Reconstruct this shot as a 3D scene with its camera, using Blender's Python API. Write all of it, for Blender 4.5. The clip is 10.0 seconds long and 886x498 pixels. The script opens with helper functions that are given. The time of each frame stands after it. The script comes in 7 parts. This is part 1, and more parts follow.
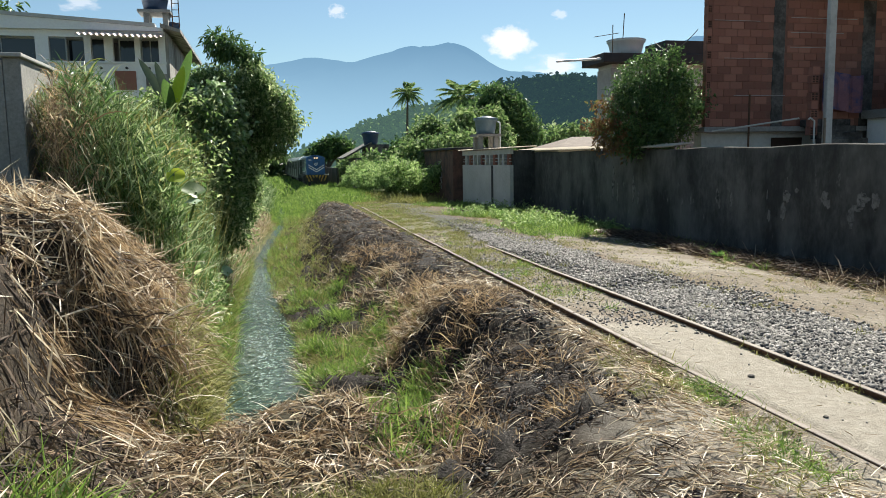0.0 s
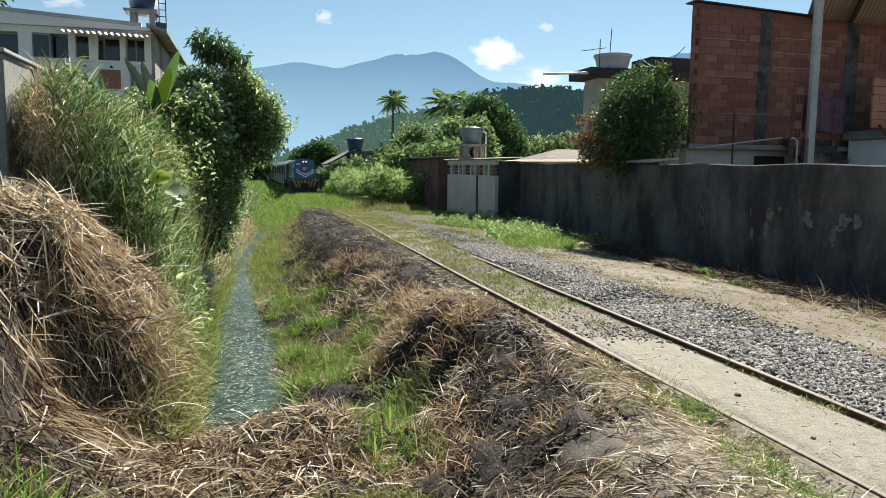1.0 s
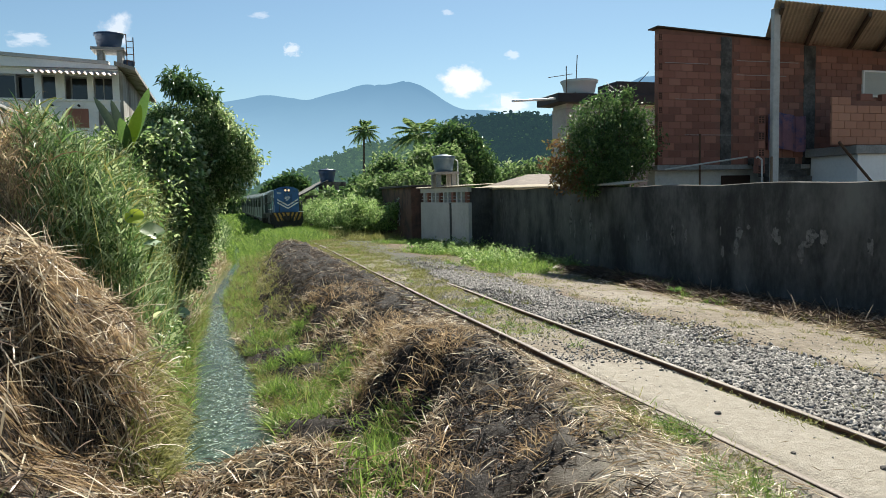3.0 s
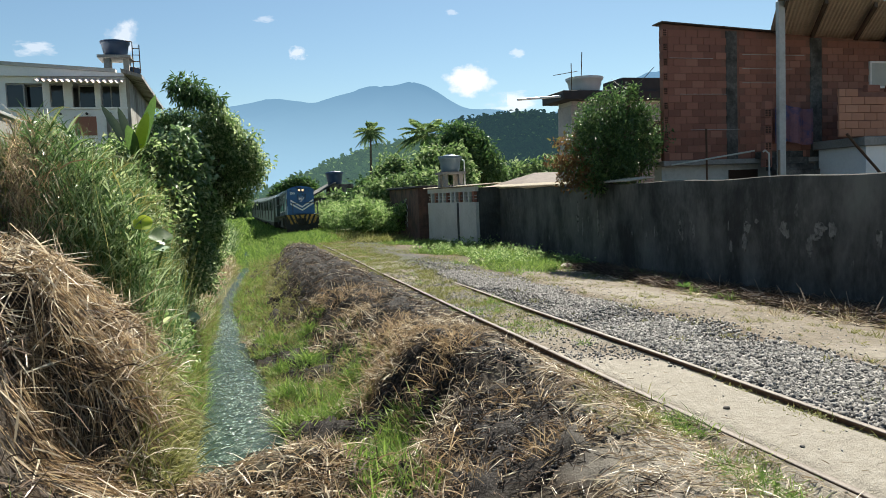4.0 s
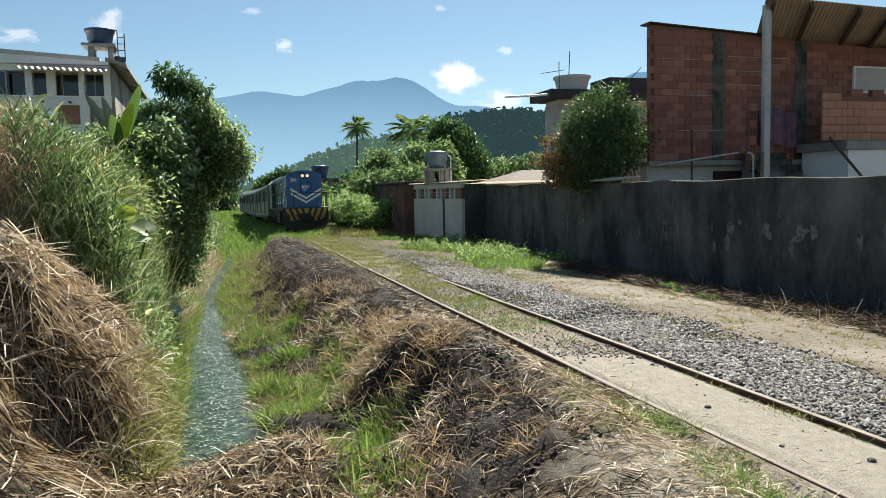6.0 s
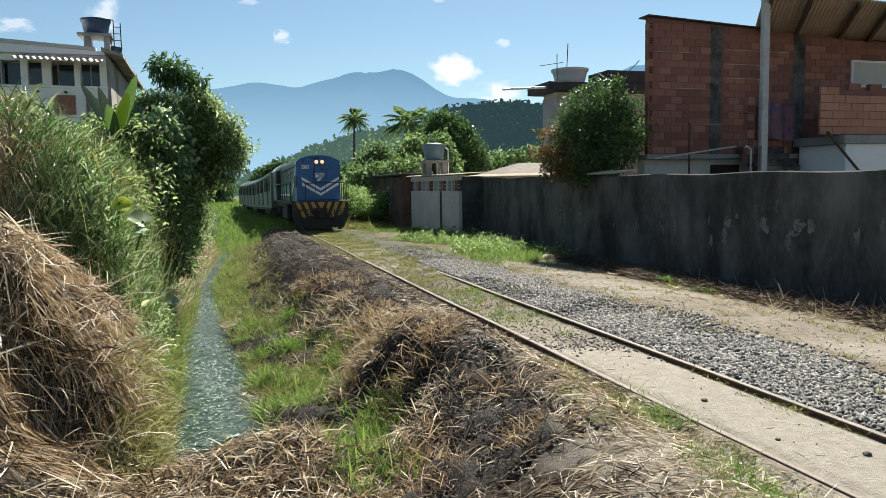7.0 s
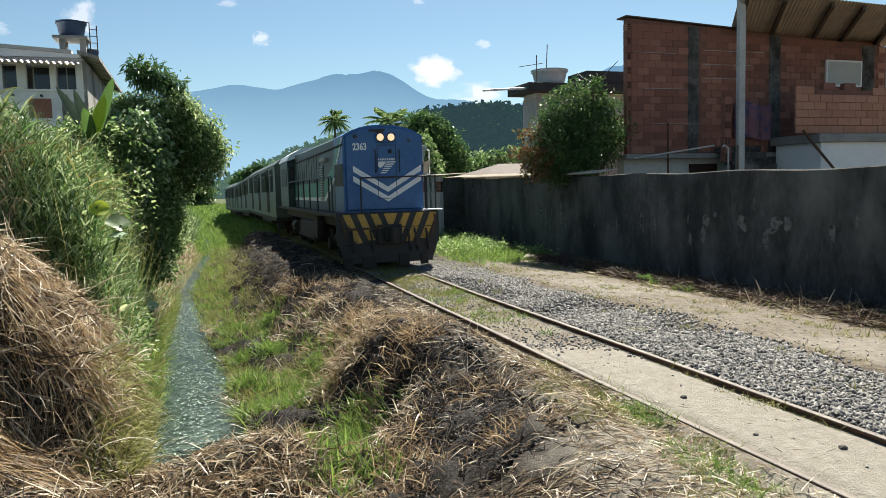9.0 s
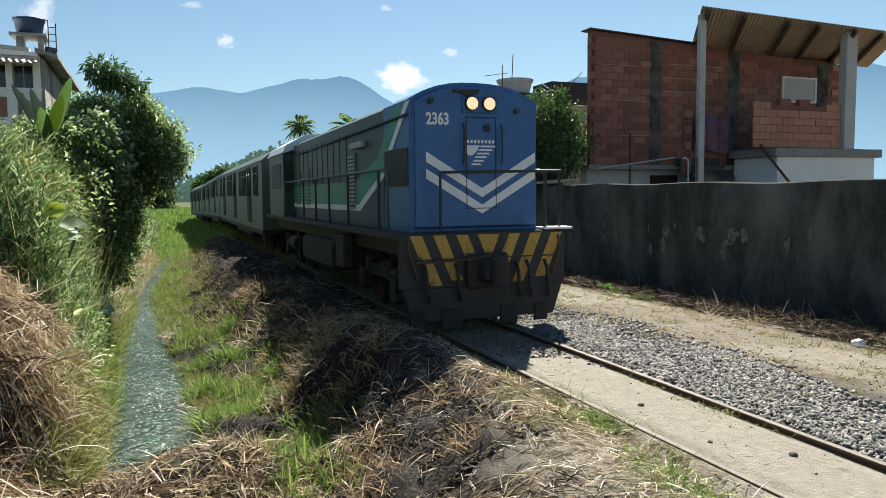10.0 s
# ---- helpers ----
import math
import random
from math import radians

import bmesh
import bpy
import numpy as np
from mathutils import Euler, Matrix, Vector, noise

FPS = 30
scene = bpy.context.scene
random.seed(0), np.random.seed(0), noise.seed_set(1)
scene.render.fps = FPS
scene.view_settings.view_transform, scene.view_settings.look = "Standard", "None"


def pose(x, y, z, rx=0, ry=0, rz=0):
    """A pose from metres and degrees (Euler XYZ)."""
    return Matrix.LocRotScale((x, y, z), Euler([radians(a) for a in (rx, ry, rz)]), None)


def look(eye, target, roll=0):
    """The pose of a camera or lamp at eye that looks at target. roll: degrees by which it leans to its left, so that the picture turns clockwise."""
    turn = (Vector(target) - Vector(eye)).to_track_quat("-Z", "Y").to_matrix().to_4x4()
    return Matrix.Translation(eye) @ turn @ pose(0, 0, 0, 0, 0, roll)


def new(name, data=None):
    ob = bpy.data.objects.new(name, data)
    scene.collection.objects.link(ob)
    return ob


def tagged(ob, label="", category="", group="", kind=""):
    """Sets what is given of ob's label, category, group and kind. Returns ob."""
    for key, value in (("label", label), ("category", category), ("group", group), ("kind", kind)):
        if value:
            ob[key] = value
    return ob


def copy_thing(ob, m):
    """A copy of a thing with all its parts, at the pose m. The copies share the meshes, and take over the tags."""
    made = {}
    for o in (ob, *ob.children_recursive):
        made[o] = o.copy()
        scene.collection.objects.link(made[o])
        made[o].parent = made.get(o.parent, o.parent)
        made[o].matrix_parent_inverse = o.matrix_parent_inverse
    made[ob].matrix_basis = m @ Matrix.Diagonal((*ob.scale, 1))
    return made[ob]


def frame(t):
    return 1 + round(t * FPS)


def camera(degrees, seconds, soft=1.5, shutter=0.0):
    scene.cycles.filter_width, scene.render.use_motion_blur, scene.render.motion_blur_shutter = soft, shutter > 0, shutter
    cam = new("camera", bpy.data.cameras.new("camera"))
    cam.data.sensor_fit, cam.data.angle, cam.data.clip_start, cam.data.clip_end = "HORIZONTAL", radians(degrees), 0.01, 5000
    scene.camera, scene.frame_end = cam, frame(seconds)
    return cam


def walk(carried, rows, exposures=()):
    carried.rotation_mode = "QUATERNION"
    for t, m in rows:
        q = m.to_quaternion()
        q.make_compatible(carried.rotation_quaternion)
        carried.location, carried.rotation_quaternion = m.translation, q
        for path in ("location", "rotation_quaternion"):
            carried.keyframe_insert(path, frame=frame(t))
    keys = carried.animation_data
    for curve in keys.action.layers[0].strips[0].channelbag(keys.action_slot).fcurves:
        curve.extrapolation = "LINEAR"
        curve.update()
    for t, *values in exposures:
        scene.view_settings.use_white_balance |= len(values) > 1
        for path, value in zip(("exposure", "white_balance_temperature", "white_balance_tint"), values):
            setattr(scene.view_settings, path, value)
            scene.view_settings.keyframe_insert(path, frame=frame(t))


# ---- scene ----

cam = camera(62.4, 10.0, soft=0.45)
PATH = [
    (0, (-3.5383, -0.0798, 1.8667), (-3.0777, 1.8514, 1.6250), -1.00),
    (0.5, (-3.5987, 0.0008, 1.8743), (-3.1165, 1.9228, 1.6030), -1.72),
    (1, (-3.5864, 0.0042, 1.8756), (-3.0761, 1.9256, 1.6571), 0.63),
    (1.5, (-3.5684, 0.0240, 1.9120), (-2.9358, 1.9055, 1.6672), 0.48),
    (2, (-3.6197, 0.0008, 1.9270), (-2.9574, 1.8811, 1.7663), 0.42),
    (2.5, (-3.6216, -0.0045, 1.9190), (-3.0028, 1.8915, 1.7700), -1.70),
    (3, (-3.6359, -0.0351, 1.9061), (-3.0563, 1.8736, 1.7612), -1.16),
    (4.5, (-3.6125, -0.0753, 1.9122), (-3.0623, 1.8421, 1.7675), -2.66),
    (5, (-3.6150, -0.0749, 1.9129), (-3.0683, 1.8433, 1.7661), -2.45),
    (5.5, (-3.6208, -0.0705, 1.9079), (-3.0428, 1.8385, 1.7609), -1.81),
    (7, (-3.6252, -0.0450, 1.9030), (-3.0222, 1.8537, 1.7267), -1.01),
    (7.5, (-3.6083, -0.0477, 1.9043), (-2.9996, 1.8496, 1.7317), -1.20),
    (8, (-3.6239, -0.0674, 1.8998), (-2.9888, 1.8224, 1.7406), -1.24),
    (8.5, (-3.6120, -0.0633, 1.8948), (-2.9795, 1.8269, 1.7299), -1.37),
    (9, (-3.6095, -0.0593, 1.8989), (-2.9606, 1.8245, 1.7251), -1.49),
    (9.5, (-3.6044, -0.0605, 1.8956), (-2.9168, 1.8102, 1.7287), -0.98),
    (10, (-3.5924, -0.0717, 1.8987), (-2.8519, 1.7795, 1.7427), -0.55),
]
walk(cam, [(t, look(eye, target, roll)) for t, eye, target, roll in PATH])

# ---- light ----
SUN_DIR = Vector((0.475, 0.80, 1.0)).normalized()
world = bpy.data.worlds.new("sky")
scene.world = world
world.use_nodes = True
wn = world.node_tree.nodes
sky = wn.new("ShaderNodeTexSky")
sky.sky_type, sky.sun_disc = "NISHITA", False
sky.sun_elevation, sky.sun_rotation = math.asin(SUN_DIR.z), math.atan2(SUN_DIR.x, SUN_DIR.y)
sky.air_density, sky.dust_density, sky.ozone_density = 1.0, 0.25, 1.2
wn["Background"].inputs["Strength"].default_value = 0.043
tint = wn.new("ShaderNodeMix")
tint.data_type, tint.blend_type = "RGBA", "MULTIPLY"
tint.inputs[0].default_value, tint.inputs[7].default_value = 1.0, (0.90, 1.03, 1.03, 1.0)
world.node_tree.links.new(sky.outputs["Color"], tint.inputs[6])
world.node_tree.links.new(tint.outputs[2], wn["Background"].inputs["Color"])
sun_data = bpy.data.lights.new("sun", "SUN")
sun_data.energy, sun_data.angle, sun_data.color = 5.0, radians(0.53), (1.0, 0.95, 0.83)
sun = new("sun", sun_data)
sun.matrix_world = look(SUN_DIR * 50, (0, 0, 0))
scene.view_settings.exposure = 1.22

# ---- helpers of this scene ----
rng = np.random.default_rng(7)


def smooth(a, b, v):
    t = np.clip((v - a) / (b - a), 0, 1)
    return t * t * (3 - 2 * t)


def vnoise(x, y, seed=0):
    """Smooth value noise on the plane, 0 to 1."""
    xi, yi = np.floor(x).astype(np.int64), np.floor(y).astype(np.int64)
    fx, fy = x - xi, y - yi
    fx, fy = fx * fx * (3 - 2 * fx), fy * fy * (3 - 2 * fy)

    def h(i, j):
        n = (i * 374761393 + j * 668265263 + seed * 1442695041) & 0xFFFFFFFF
        n = ((n ^ (n >> 13)) * 1274126177) & 0xFFFFFFFF
        return ((n ^ (n >> 16)) & 0xFFFF) / 65535.0
    return (h(xi, yi) * (1 - fx) + h(xi + 1, yi) * fx) * (1 - fy) + (h(xi, yi + 1) * (1 - fx) + h(xi + 1, yi + 1) * fx) * fy


def fbm(x, y, scale, octaves=4, seed=0):
    """Layered noise, about -1 to 1."""
    total, amp, size = 0.0, 1.0, 0.0
    for o in range(octaves):
        total = total + amp * (2 * vnoise(x * scale * 2 ** o, y * scale * 2 ** o, seed + o) - 1)
        size, amp = size + amp, amp * 0.5
    return total / size


def thing(name, label, category, at=(0, 0, 0), turn=0, group="", kind=""):
    ob = new(name)
    ob.empty_display_size = 0.2
    ob.matrix_basis = pose(*at, 0, 0, turn)
    return tagged(ob, label, category, group, kind)


def part(name, bm, material, parent=None, label="", smooth_faces=False):
    me = bpy.data.meshes.new(name)
    bmesh.ops.recalc_face_normals(bm, faces=bm.faces)
    bm.to_mesh(me)
    bm.free()
    me.materials.append(material)
    if smooth_faces:
        for p in me.polygons:
            p.use_smooth = True
    ob = new(name, me)
    ob.parent = parent
    return tagged(ob, label)


def mesh_of(name, verts, quads=None, tris=None, material=None, smooth_faces=False):
    """A mesh object from number arrays."""
    verts = np.asarray(verts, dtype=np.float32)
    quads = np.zeros((0, 4), np.int32) if quads is None else np.asarray(quads, np.int32)
    tris = np.zeros((0, 3), np.int32) if tris is None else np.asarray(tris, np.int32)
    me = bpy.data.meshes.new(name)
    me.vertices.add(len(verts))
    me.vertices.foreach_set("co", verts.ravel())
    loops = np.concatenate([quads.ravel(), tris.ravel()])
    me.loops.add(len(loops))
    me.loops.foreach_set("vertex_index", loops)
    me.polygons.add(len(quads) + len(tris))
    starts = np.concatenate([np.arange(len(quads)) * 4, len(quads) * 4 + np.arange(len(tris)) * 3])
    me.polygons.foreach_set("loop_start", starts.astype(np.int32))
    if smooth_faces:
        me.polygons.foreach_set("use_smooth", np.ones(len(starts), dtype=bool))
    me.update(calc_edges=True)
    if material:
        me.materials.append(material)
    return new(name, me)


def box(bm, x0, x1, y0, y1, z0, z1, bevel=0.0):
    vs = [bm.verts.new((x, y, z)) for z in (z0, z1) for x, y in ((x0, y0), (x1, y0), (x1, y1), (x0, y1))]
    fs = [bm.faces.new([vs[i] for i in f]) for f in ((3, 2, 1, 0), (4, 5, 6, 7), (0, 1, 5, 4), (1, 2, 6, 5), (2, 3, 7, 6), (3, 0, 4, 7))]
    if bevel:
        edges = list({e for f in fs for e in f.edges})
        bmesh.ops.bevel(bm, geom=edges, offset=bevel, segments=1, affect="EDGES")
    return bm


def boxed(*a, **k):
    return box(bmesh.new(), *a, **k)


def tube(bm, p, q, r0, r1=None, n=10, caps=True):
    """A round bar from p to q, tapering from r0 to r1."""
    p, q = Vector(p), Vector(q)
    r1 = r0 if r1 is None else r1
    way = (q - p).normalized()
    a = way.orthogonal().normalized()
    b = way.cross(a)
    rings = []
    for c, r in ((p, r0), (q, r1)):
        rings.append([bm.verts.new(c + r * (math.cos(2 * math.pi * i / n) * a + math.sin(2 * math.pi * i / n) * b)) for i in range(n)])
    for i in range(n):
        bm.faces.new((rings[0][i], rings[0][(i + 1) % n], rings[1][(i + 1) % n], rings[1][i]))
    if caps:
        bm.faces.new(rings[0][::-1])
        bm.faces.new(rings[1])
    return bm


def piped(points, r, n=8):
    bm = bmesh.new()
    for p, q in zip(points, points[1:]):
        tube(bm, p, q, r, r, n)
    return bm


def prism(outline, y0, y1, bm=None):
    """An outline in x, z drawn out from y0 to y1."""
    bm = bm or bmesh.new()
    a = [bm.verts.new((x, y0, z)) for x, z in outline]
    b = [bm.verts.new((x, y1, z)) for x, z in outline]
    bm.faces.new(a)
    bm.faces.new(b[::-1])
    for i in range(len(a)):
        j = (i + 1) % len(a)
        bm.faces.new((a[j], a[i], b[i], b[j]))
    return bm


def turned(profile, n=24, bm=None, at=(0, 0)):
    """A profile of (radius, z) turned round the z axis."""
    bm = bm or bmesh.new()
    rings = [[bm.verts.new((at[0] + r * math.cos(2 * math.pi * i / n), at[1] + r * math.sin(2 * math.pi * i / n), z)) for i in range(n)] for r, z in profile]
    for a, b in zip(rings, rings[1:]):
        for i in range(n):
            bm.faces.new((a[i], a[(i + 1) % n], b[(i + 1) % n], b[i]))
    bm.faces.new(rings[0][::-1])
    bm.faces.new(rings[-1])
    return bm


def unit(v):
    return v / np.maximum(np.linalg.norm(v, axis=-1, keepdims=True), 1e-9)


def blades(name, roots, ways, length, width, droop, material, levels=3):
    """Grass blades or straws: thin strips that taper, and bend down by droop."""
    n = len(roots)
    side = unit(np.cross(ways, rng.normal(size=(n, 3))))
    verts = np.zeros((n, 2 * levels + 1, 3), np.float32)
    for k in range(levels + 1):
        s = k / levels
        p = roots + ways * (length * s)[:, None]
        p[:, 2] -= droop * length * s * s
        if k == levels:
            verts[:, 2 * levels] = p
        else:
            w = (width * (1 - s ** 1.6) * 0.5 * (0.75 + 0.5 * min(1, 3 * s)))[:, None]
            verts[:, 2 * k], verts[:, 2 * k + 1] = p - side * w, p + side * w
    base = (np.arange(n) * (2 * levels + 1))[:, None]
    quads = np.concatenate([base + np.array([2 * k, 2 * k + 1, 2 * k + 3, 2 * k + 2]) for k in range(levels - 1)])
    tris = base + np.array([2 * levels - 2, 2 * levels - 1, 2 * levels])
    return mesh_of(name, verts.reshape(-1, 3), quads, tris, material)


def leaves(name, at, ways, length, width, material, fold=0.25):
    """Pointed leaves folded along the midrib."""
    n = len(at)
    side = unit(np.cross(ways, rng.normal(0, 0.55, (n, 3)) + np.array([0.1, 0.1, 1.0])))
    side *= np.where(np.cross(side, ways)[:, 2:] < 0, -1, 1)
    up = np.cross(side, ways)
    L, W = length[:, None], width[:, None]
    verts = np.zeros((n, 6, 3), np.float32)
    verts[:, 0] = at
    verts[:, 1] = at + ways * L * 0.35 + side * W * 0.5 + up * W * fold
    verts[:, 2] = at + ways * L * 0.35 - side * W * 0.5 + up * W * fold
    verts[:, 3] = at + ways * L * 0.75 + side * W * 0.36 + up * (W * fold * 0.7 - L * 0.08)
    verts[:, 4] = at + ways * L * 0.75 - side * W * 0.36 + up * (W * fold * 0.7 - L * 0.08)
    verts[:, 5] = at + ways * L - up * L * 0.2
    base = (np.arange(n) * 6)[:, None]
    quads = np.concatenate([base + np.array([0, 1, 3, 5]), base + np.array([0, 5, 4, 2])])
    return mesh_of(name, verts.reshape(-1, 3), quads, None, material)


def cloud_of_leaves(name, centres, radii, per, size, material, parent=None, aspect=0.45, down=0.3):
    """Leaves in clumps: each clump a shell of leaves that point outward and hang a little."""
    k = len(centres)
    idx = np.repeat(np.arange(k), per)
    v = unit(rng.normal(size=(len(idx), 3)))
    r = radii[idx] * rng.uniform(0.35, 1.05, len(idx))
    at = centres[idx] + v * r[:, None]
    ways = unit(v * 0.8 + rng.normal(size=v.shape) * 0.7 + np.array([0, 0, -down]))
    L = size * rng.uniform(0.6, 1.35, len(idx))
    ob = leaves(name, at, ways, L, L * aspect, material)
    ob.parent = parent
    return ob


# ---- materials ----
def material(name, colours, rough=0.85, metal=0.0, grain=30.0, patch=2.0, bump=0.3, spots=None, coords="Object", leafy=0.0, island=False, random=0.0, spec=0.5, stretch=(1, 1, 1), bump_scale=0.01):
    """A surface of two or three colours, mixed by large patches and fine grain. spots: (colour, size, threshold, softness), stains of their own shape."""
    m = bpy.data.materials.new(name)
    m.use_nodes = True
    nt = m.node_tree
    nodes, link = nt.nodes, nt.links.new
    bsdf = nodes["Principled BSDF"]
    tc = nodes.new("ShaderNodeTexCoord")
    mp = nodes.new("ShaderNodeMapping")
    mp.inputs["Scale"].default_value = stretch
    link(tc.outputs[coords], mp.inputs["Vector"])

    def noise_node(scale, detail=6.0, rough_=0.6):
        n = nodes.new("ShaderNodeTexNoise")
        n.inputs["Scale"].default_value, n.inputs["Detail"].default_value, n.inputs["Roughness"].default_value = scale, detail, rough_
        link(mp.outputs["Vector"], n.inputs["Vector"])
        return n
    big, fine = noise_node(patch), noise_node(grain, 8.0, 0.7)
    mix = nodes.new("ShaderNodeMath")
    mix.operation = "MULTIPLY_ADD"
    link(fine.outputs["Fac"], mix.inputs[0])
    mix.inputs[1].default_value = 0.55
    half = nodes.new("ShaderNodeMath")
    half.operation = "MULTIPLY"
    link(big.outputs["Fac"], half.inputs[0])
    half.inputs[1].default_value = 0.45
    link(half.outputs[0], mix.inputs[2])
    fac = mix.outputs[0]
    if island or random:
        src = nodes.new("ShaderNodeNewGeometry").outputs["Random Per Island"] if island else nodes.new("ShaderNodeObjectInfo").outputs["Random"]
        rnd = nodes.new("ShaderNodeMix")
        rnd.data_type = "FLOAT"
        rnd.inputs[0].default_value = random or 0.6
        link(fac, rnd.inputs[2])
        link(src, rnd.inputs[3])
        fac = rnd.outputs[0]
    ramp = nodes.new("ShaderNodeValToRGB")
    link(fac, ramp.inputs["Fac"])
    el = ramp.color_ramp.elements
    lo, hi = (0.0, 1.0) if (island or random) else (0.34, 0.66)
    el[0].position, el[1].position = lo, hi
    el[0].color, el[1].color = (*colours[0], 1), (*colours[-1], 1)
    for i, c in enumerate(colours[1:-1], 1):
        e = el.new(lo + (hi - lo) * i / (len(colours) - 1))
        e.color = (*c, 1)
    colour = ramp.outputs["Color"]
    for sc, size, thr, soft in spots or ():
        n = noise_node(size, 7.0, 0.65)
        mr = nodes.new("ShaderNodeMapRange")
        mr.inputs["From Min"].default_value, mr.inputs["From Max"].default_value = thr - soft, thr + soft
        link(n.outputs["Fac"], mr.inputs["Value"])
        mc = nodes.new("ShaderNodeMix")
        mc.data_type = "RGBA"
        link(mr.outputs["Result"], mc.inputs[0])
        link(colour, mc.inputs[6])
        mc.inputs[7].default_value = (*sc, 1)
        colour = mc.outputs[2]
    link(colour, bsdf.inputs["Base Color"])
    bsdf.inputs["Roughness"].default_value, bsdf.inputs["Metallic"].default_value = rough, metal
    bsdf.inputs["Specular IOR Level"].default_value = spec
    if bump:
        b = nodes.new("ShaderNodeBump")
        b.inputs["Strength"].default_value, b.inputs["Distance"].default_value = bump, bump_scale
        link(fine.outputs["Fac"], b.inputs["Height"])
        link(b.outputs["Normal"], bsdf.inputs["Normal"])
    if leafy:
        tr = nodes.new("ShaderNodeBsdfTranslucent")
        link(colour, tr.inputs["Color"])
        ms = nodes.new("ShaderNodeMixShader")
        ms.inputs[0].default_value = leafy
        link(bsdf.outputs[0], ms.inputs[1])
        link(tr.outputs[0], ms.inputs[2])
        link(ms.outputs[0], nodes["Material Output"].inputs["Surface"])
    return m


def glow(name, colour, strength):
    m = bpy.data.materials.new(name)
    m.use_nodes = True
    b = m.node_tree.nodes["Principled BSDF"]
    b.inputs["Base Color"].default_value = (*colour, 1)
    b.inputs["Emission Color"].default_value = (*colour, 1)
    b.inputs["Emission Strength"].default_value = strength
    return m


def glass(name, tint=(0.02, 0.025, 0.03)):
    m = bpy.data.materials.new(name)
    m.use_nodes = True
    b = m.node_tree.nodes["Principled BSDF"]
    b.inputs["Base Color"].default_value = (*tint, 1)
    b.inputs["Roughness"].default_value = 0.06
    return m


CONCRETE = material("concrete", [(0.16, 0.155, 0.15), (0.26, 0.255, 0.24), (0.36, 0.35, 0.33)], 0.9, grain=25, patch=1.5, bump=0.4)
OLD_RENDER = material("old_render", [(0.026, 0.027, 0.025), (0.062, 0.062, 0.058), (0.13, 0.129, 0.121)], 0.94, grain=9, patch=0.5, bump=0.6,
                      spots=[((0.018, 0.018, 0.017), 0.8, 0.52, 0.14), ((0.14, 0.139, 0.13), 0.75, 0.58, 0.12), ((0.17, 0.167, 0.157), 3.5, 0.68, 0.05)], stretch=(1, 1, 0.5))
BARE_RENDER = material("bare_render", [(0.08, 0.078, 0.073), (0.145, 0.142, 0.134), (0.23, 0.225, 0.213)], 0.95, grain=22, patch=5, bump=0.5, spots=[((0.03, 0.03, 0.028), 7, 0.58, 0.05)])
STAINED = material("stained_concrete", [(0.045, 0.043, 0.04), (0.11, 0.105, 0.098), (0.20, 0.19, 0.175)], 0.93, grain=14, patch=1.6, bump=0.4, spots=[((0.03, 0.028, 0.026), 1.4, 0.53, 0.08)])
WHITE_PAINT = material("white_paint", [(0.74, 0.74, 0.73), (0.82, 0.82, 0.81), (0.86, 0.86, 0.85)], 0.7, grain=12, patch=0.8, bump=0.1)
PALE_RENDER = material("pale_render", [(0.36, 0.36, 0.34), (0.47, 0.47, 0.45), (0.55, 0.55, 0.53)], 0.85, grain=10, patch=1.2, bump=0.3)
GREY_RENDER = material("grey_render", [(0.25, 0.25, 0.245), (0.34, 0.34, 0.33), (0.40, 0.40, 0.39)], 0.9, grain=10, patch=1.0, bump=0.3)
BRICK = material("hollow_brick", [(0.13, 0.055, 0.042), (0.26, 0.112, 0.08), (0.40, 0.19, 0.14)], 0.9, grain=30, patch=3, bump=0.3, random=0.55)
BRICK_NEW = material("new_brick", [(0.33, 0.155, 0.10), (0.43, 0.21, 0.135), (0.5, 0.27, 0.18)], 0.9, grain=30, patch=3, bump=0.3, random=0.55)
# near-black colour for the shade inside brick holes, doors and vents
HOLLOW_SHADE = material("brick_hole", [(0.03, 0.015, 0.01), (0.05, 0.025, 0.015)], 0.95)
MORTAR = material("mortar", [(0.15, 0.068, 0.05), (0.24, 0.12, 0.09)], 0.95, grain=40, patch=4)
DARK_BRICK = material("dark_brick", [(0.11, 0.06, 0.045), (0.17, 0.095, 0.07)], 0.95, grain=20, patch=2, spots=[((0.05, 0.036, 0.03), 1.3, 0.52, 0.10), ((0.3, 0.28, 0.26), 3.0, 0.70, 0.03)])
FIBRE = material("fibre_cement", [(0.36, 0.31, 0.23), (0.50, 0.43, 0.33), (0.58, 0.52, 0.41)], 0.9, grain=20, patch=1.5, bump=0.2)
ROOF_DARK = material("dark_roof_edge", [(0.02, 0.02, 0.02), (0.04, 0.04, 0.042)], 0.8)
TILE = material("clay_tile", [(0.05, 0.036, 0.028), (0.10, 0.072, 0.056), (0.17, 0.13, 0.10)], 0.85, grain=15, patch=2)
STREAKED = material("streaked_render", [(0.13, 0.12, 0.105), (0.28, 0.265, 0.24), (0.42, 0.41, 0.385)], 0.92, grain=9, patch=1.0, bump=0.3, stretch=(1, 1, 0.15), spots=[((0.10, 0.085, 0.07), 1.6, 0.56, 0.06)])
AWNING = material("pink_awning_sheet", [(0.55, 0.42, 0.38), (0.68, 0.56, 0.51)], 0.6, grain=15, patch=2)
WOOD = material("weathered_wood", [(0.12, 0.09, 0.06), (0.22, 0.17, 0.12), (0.30, 0.24, 0.18)], 0.85, grain=30, patch=3, stretch=(1, 1, 0.2))
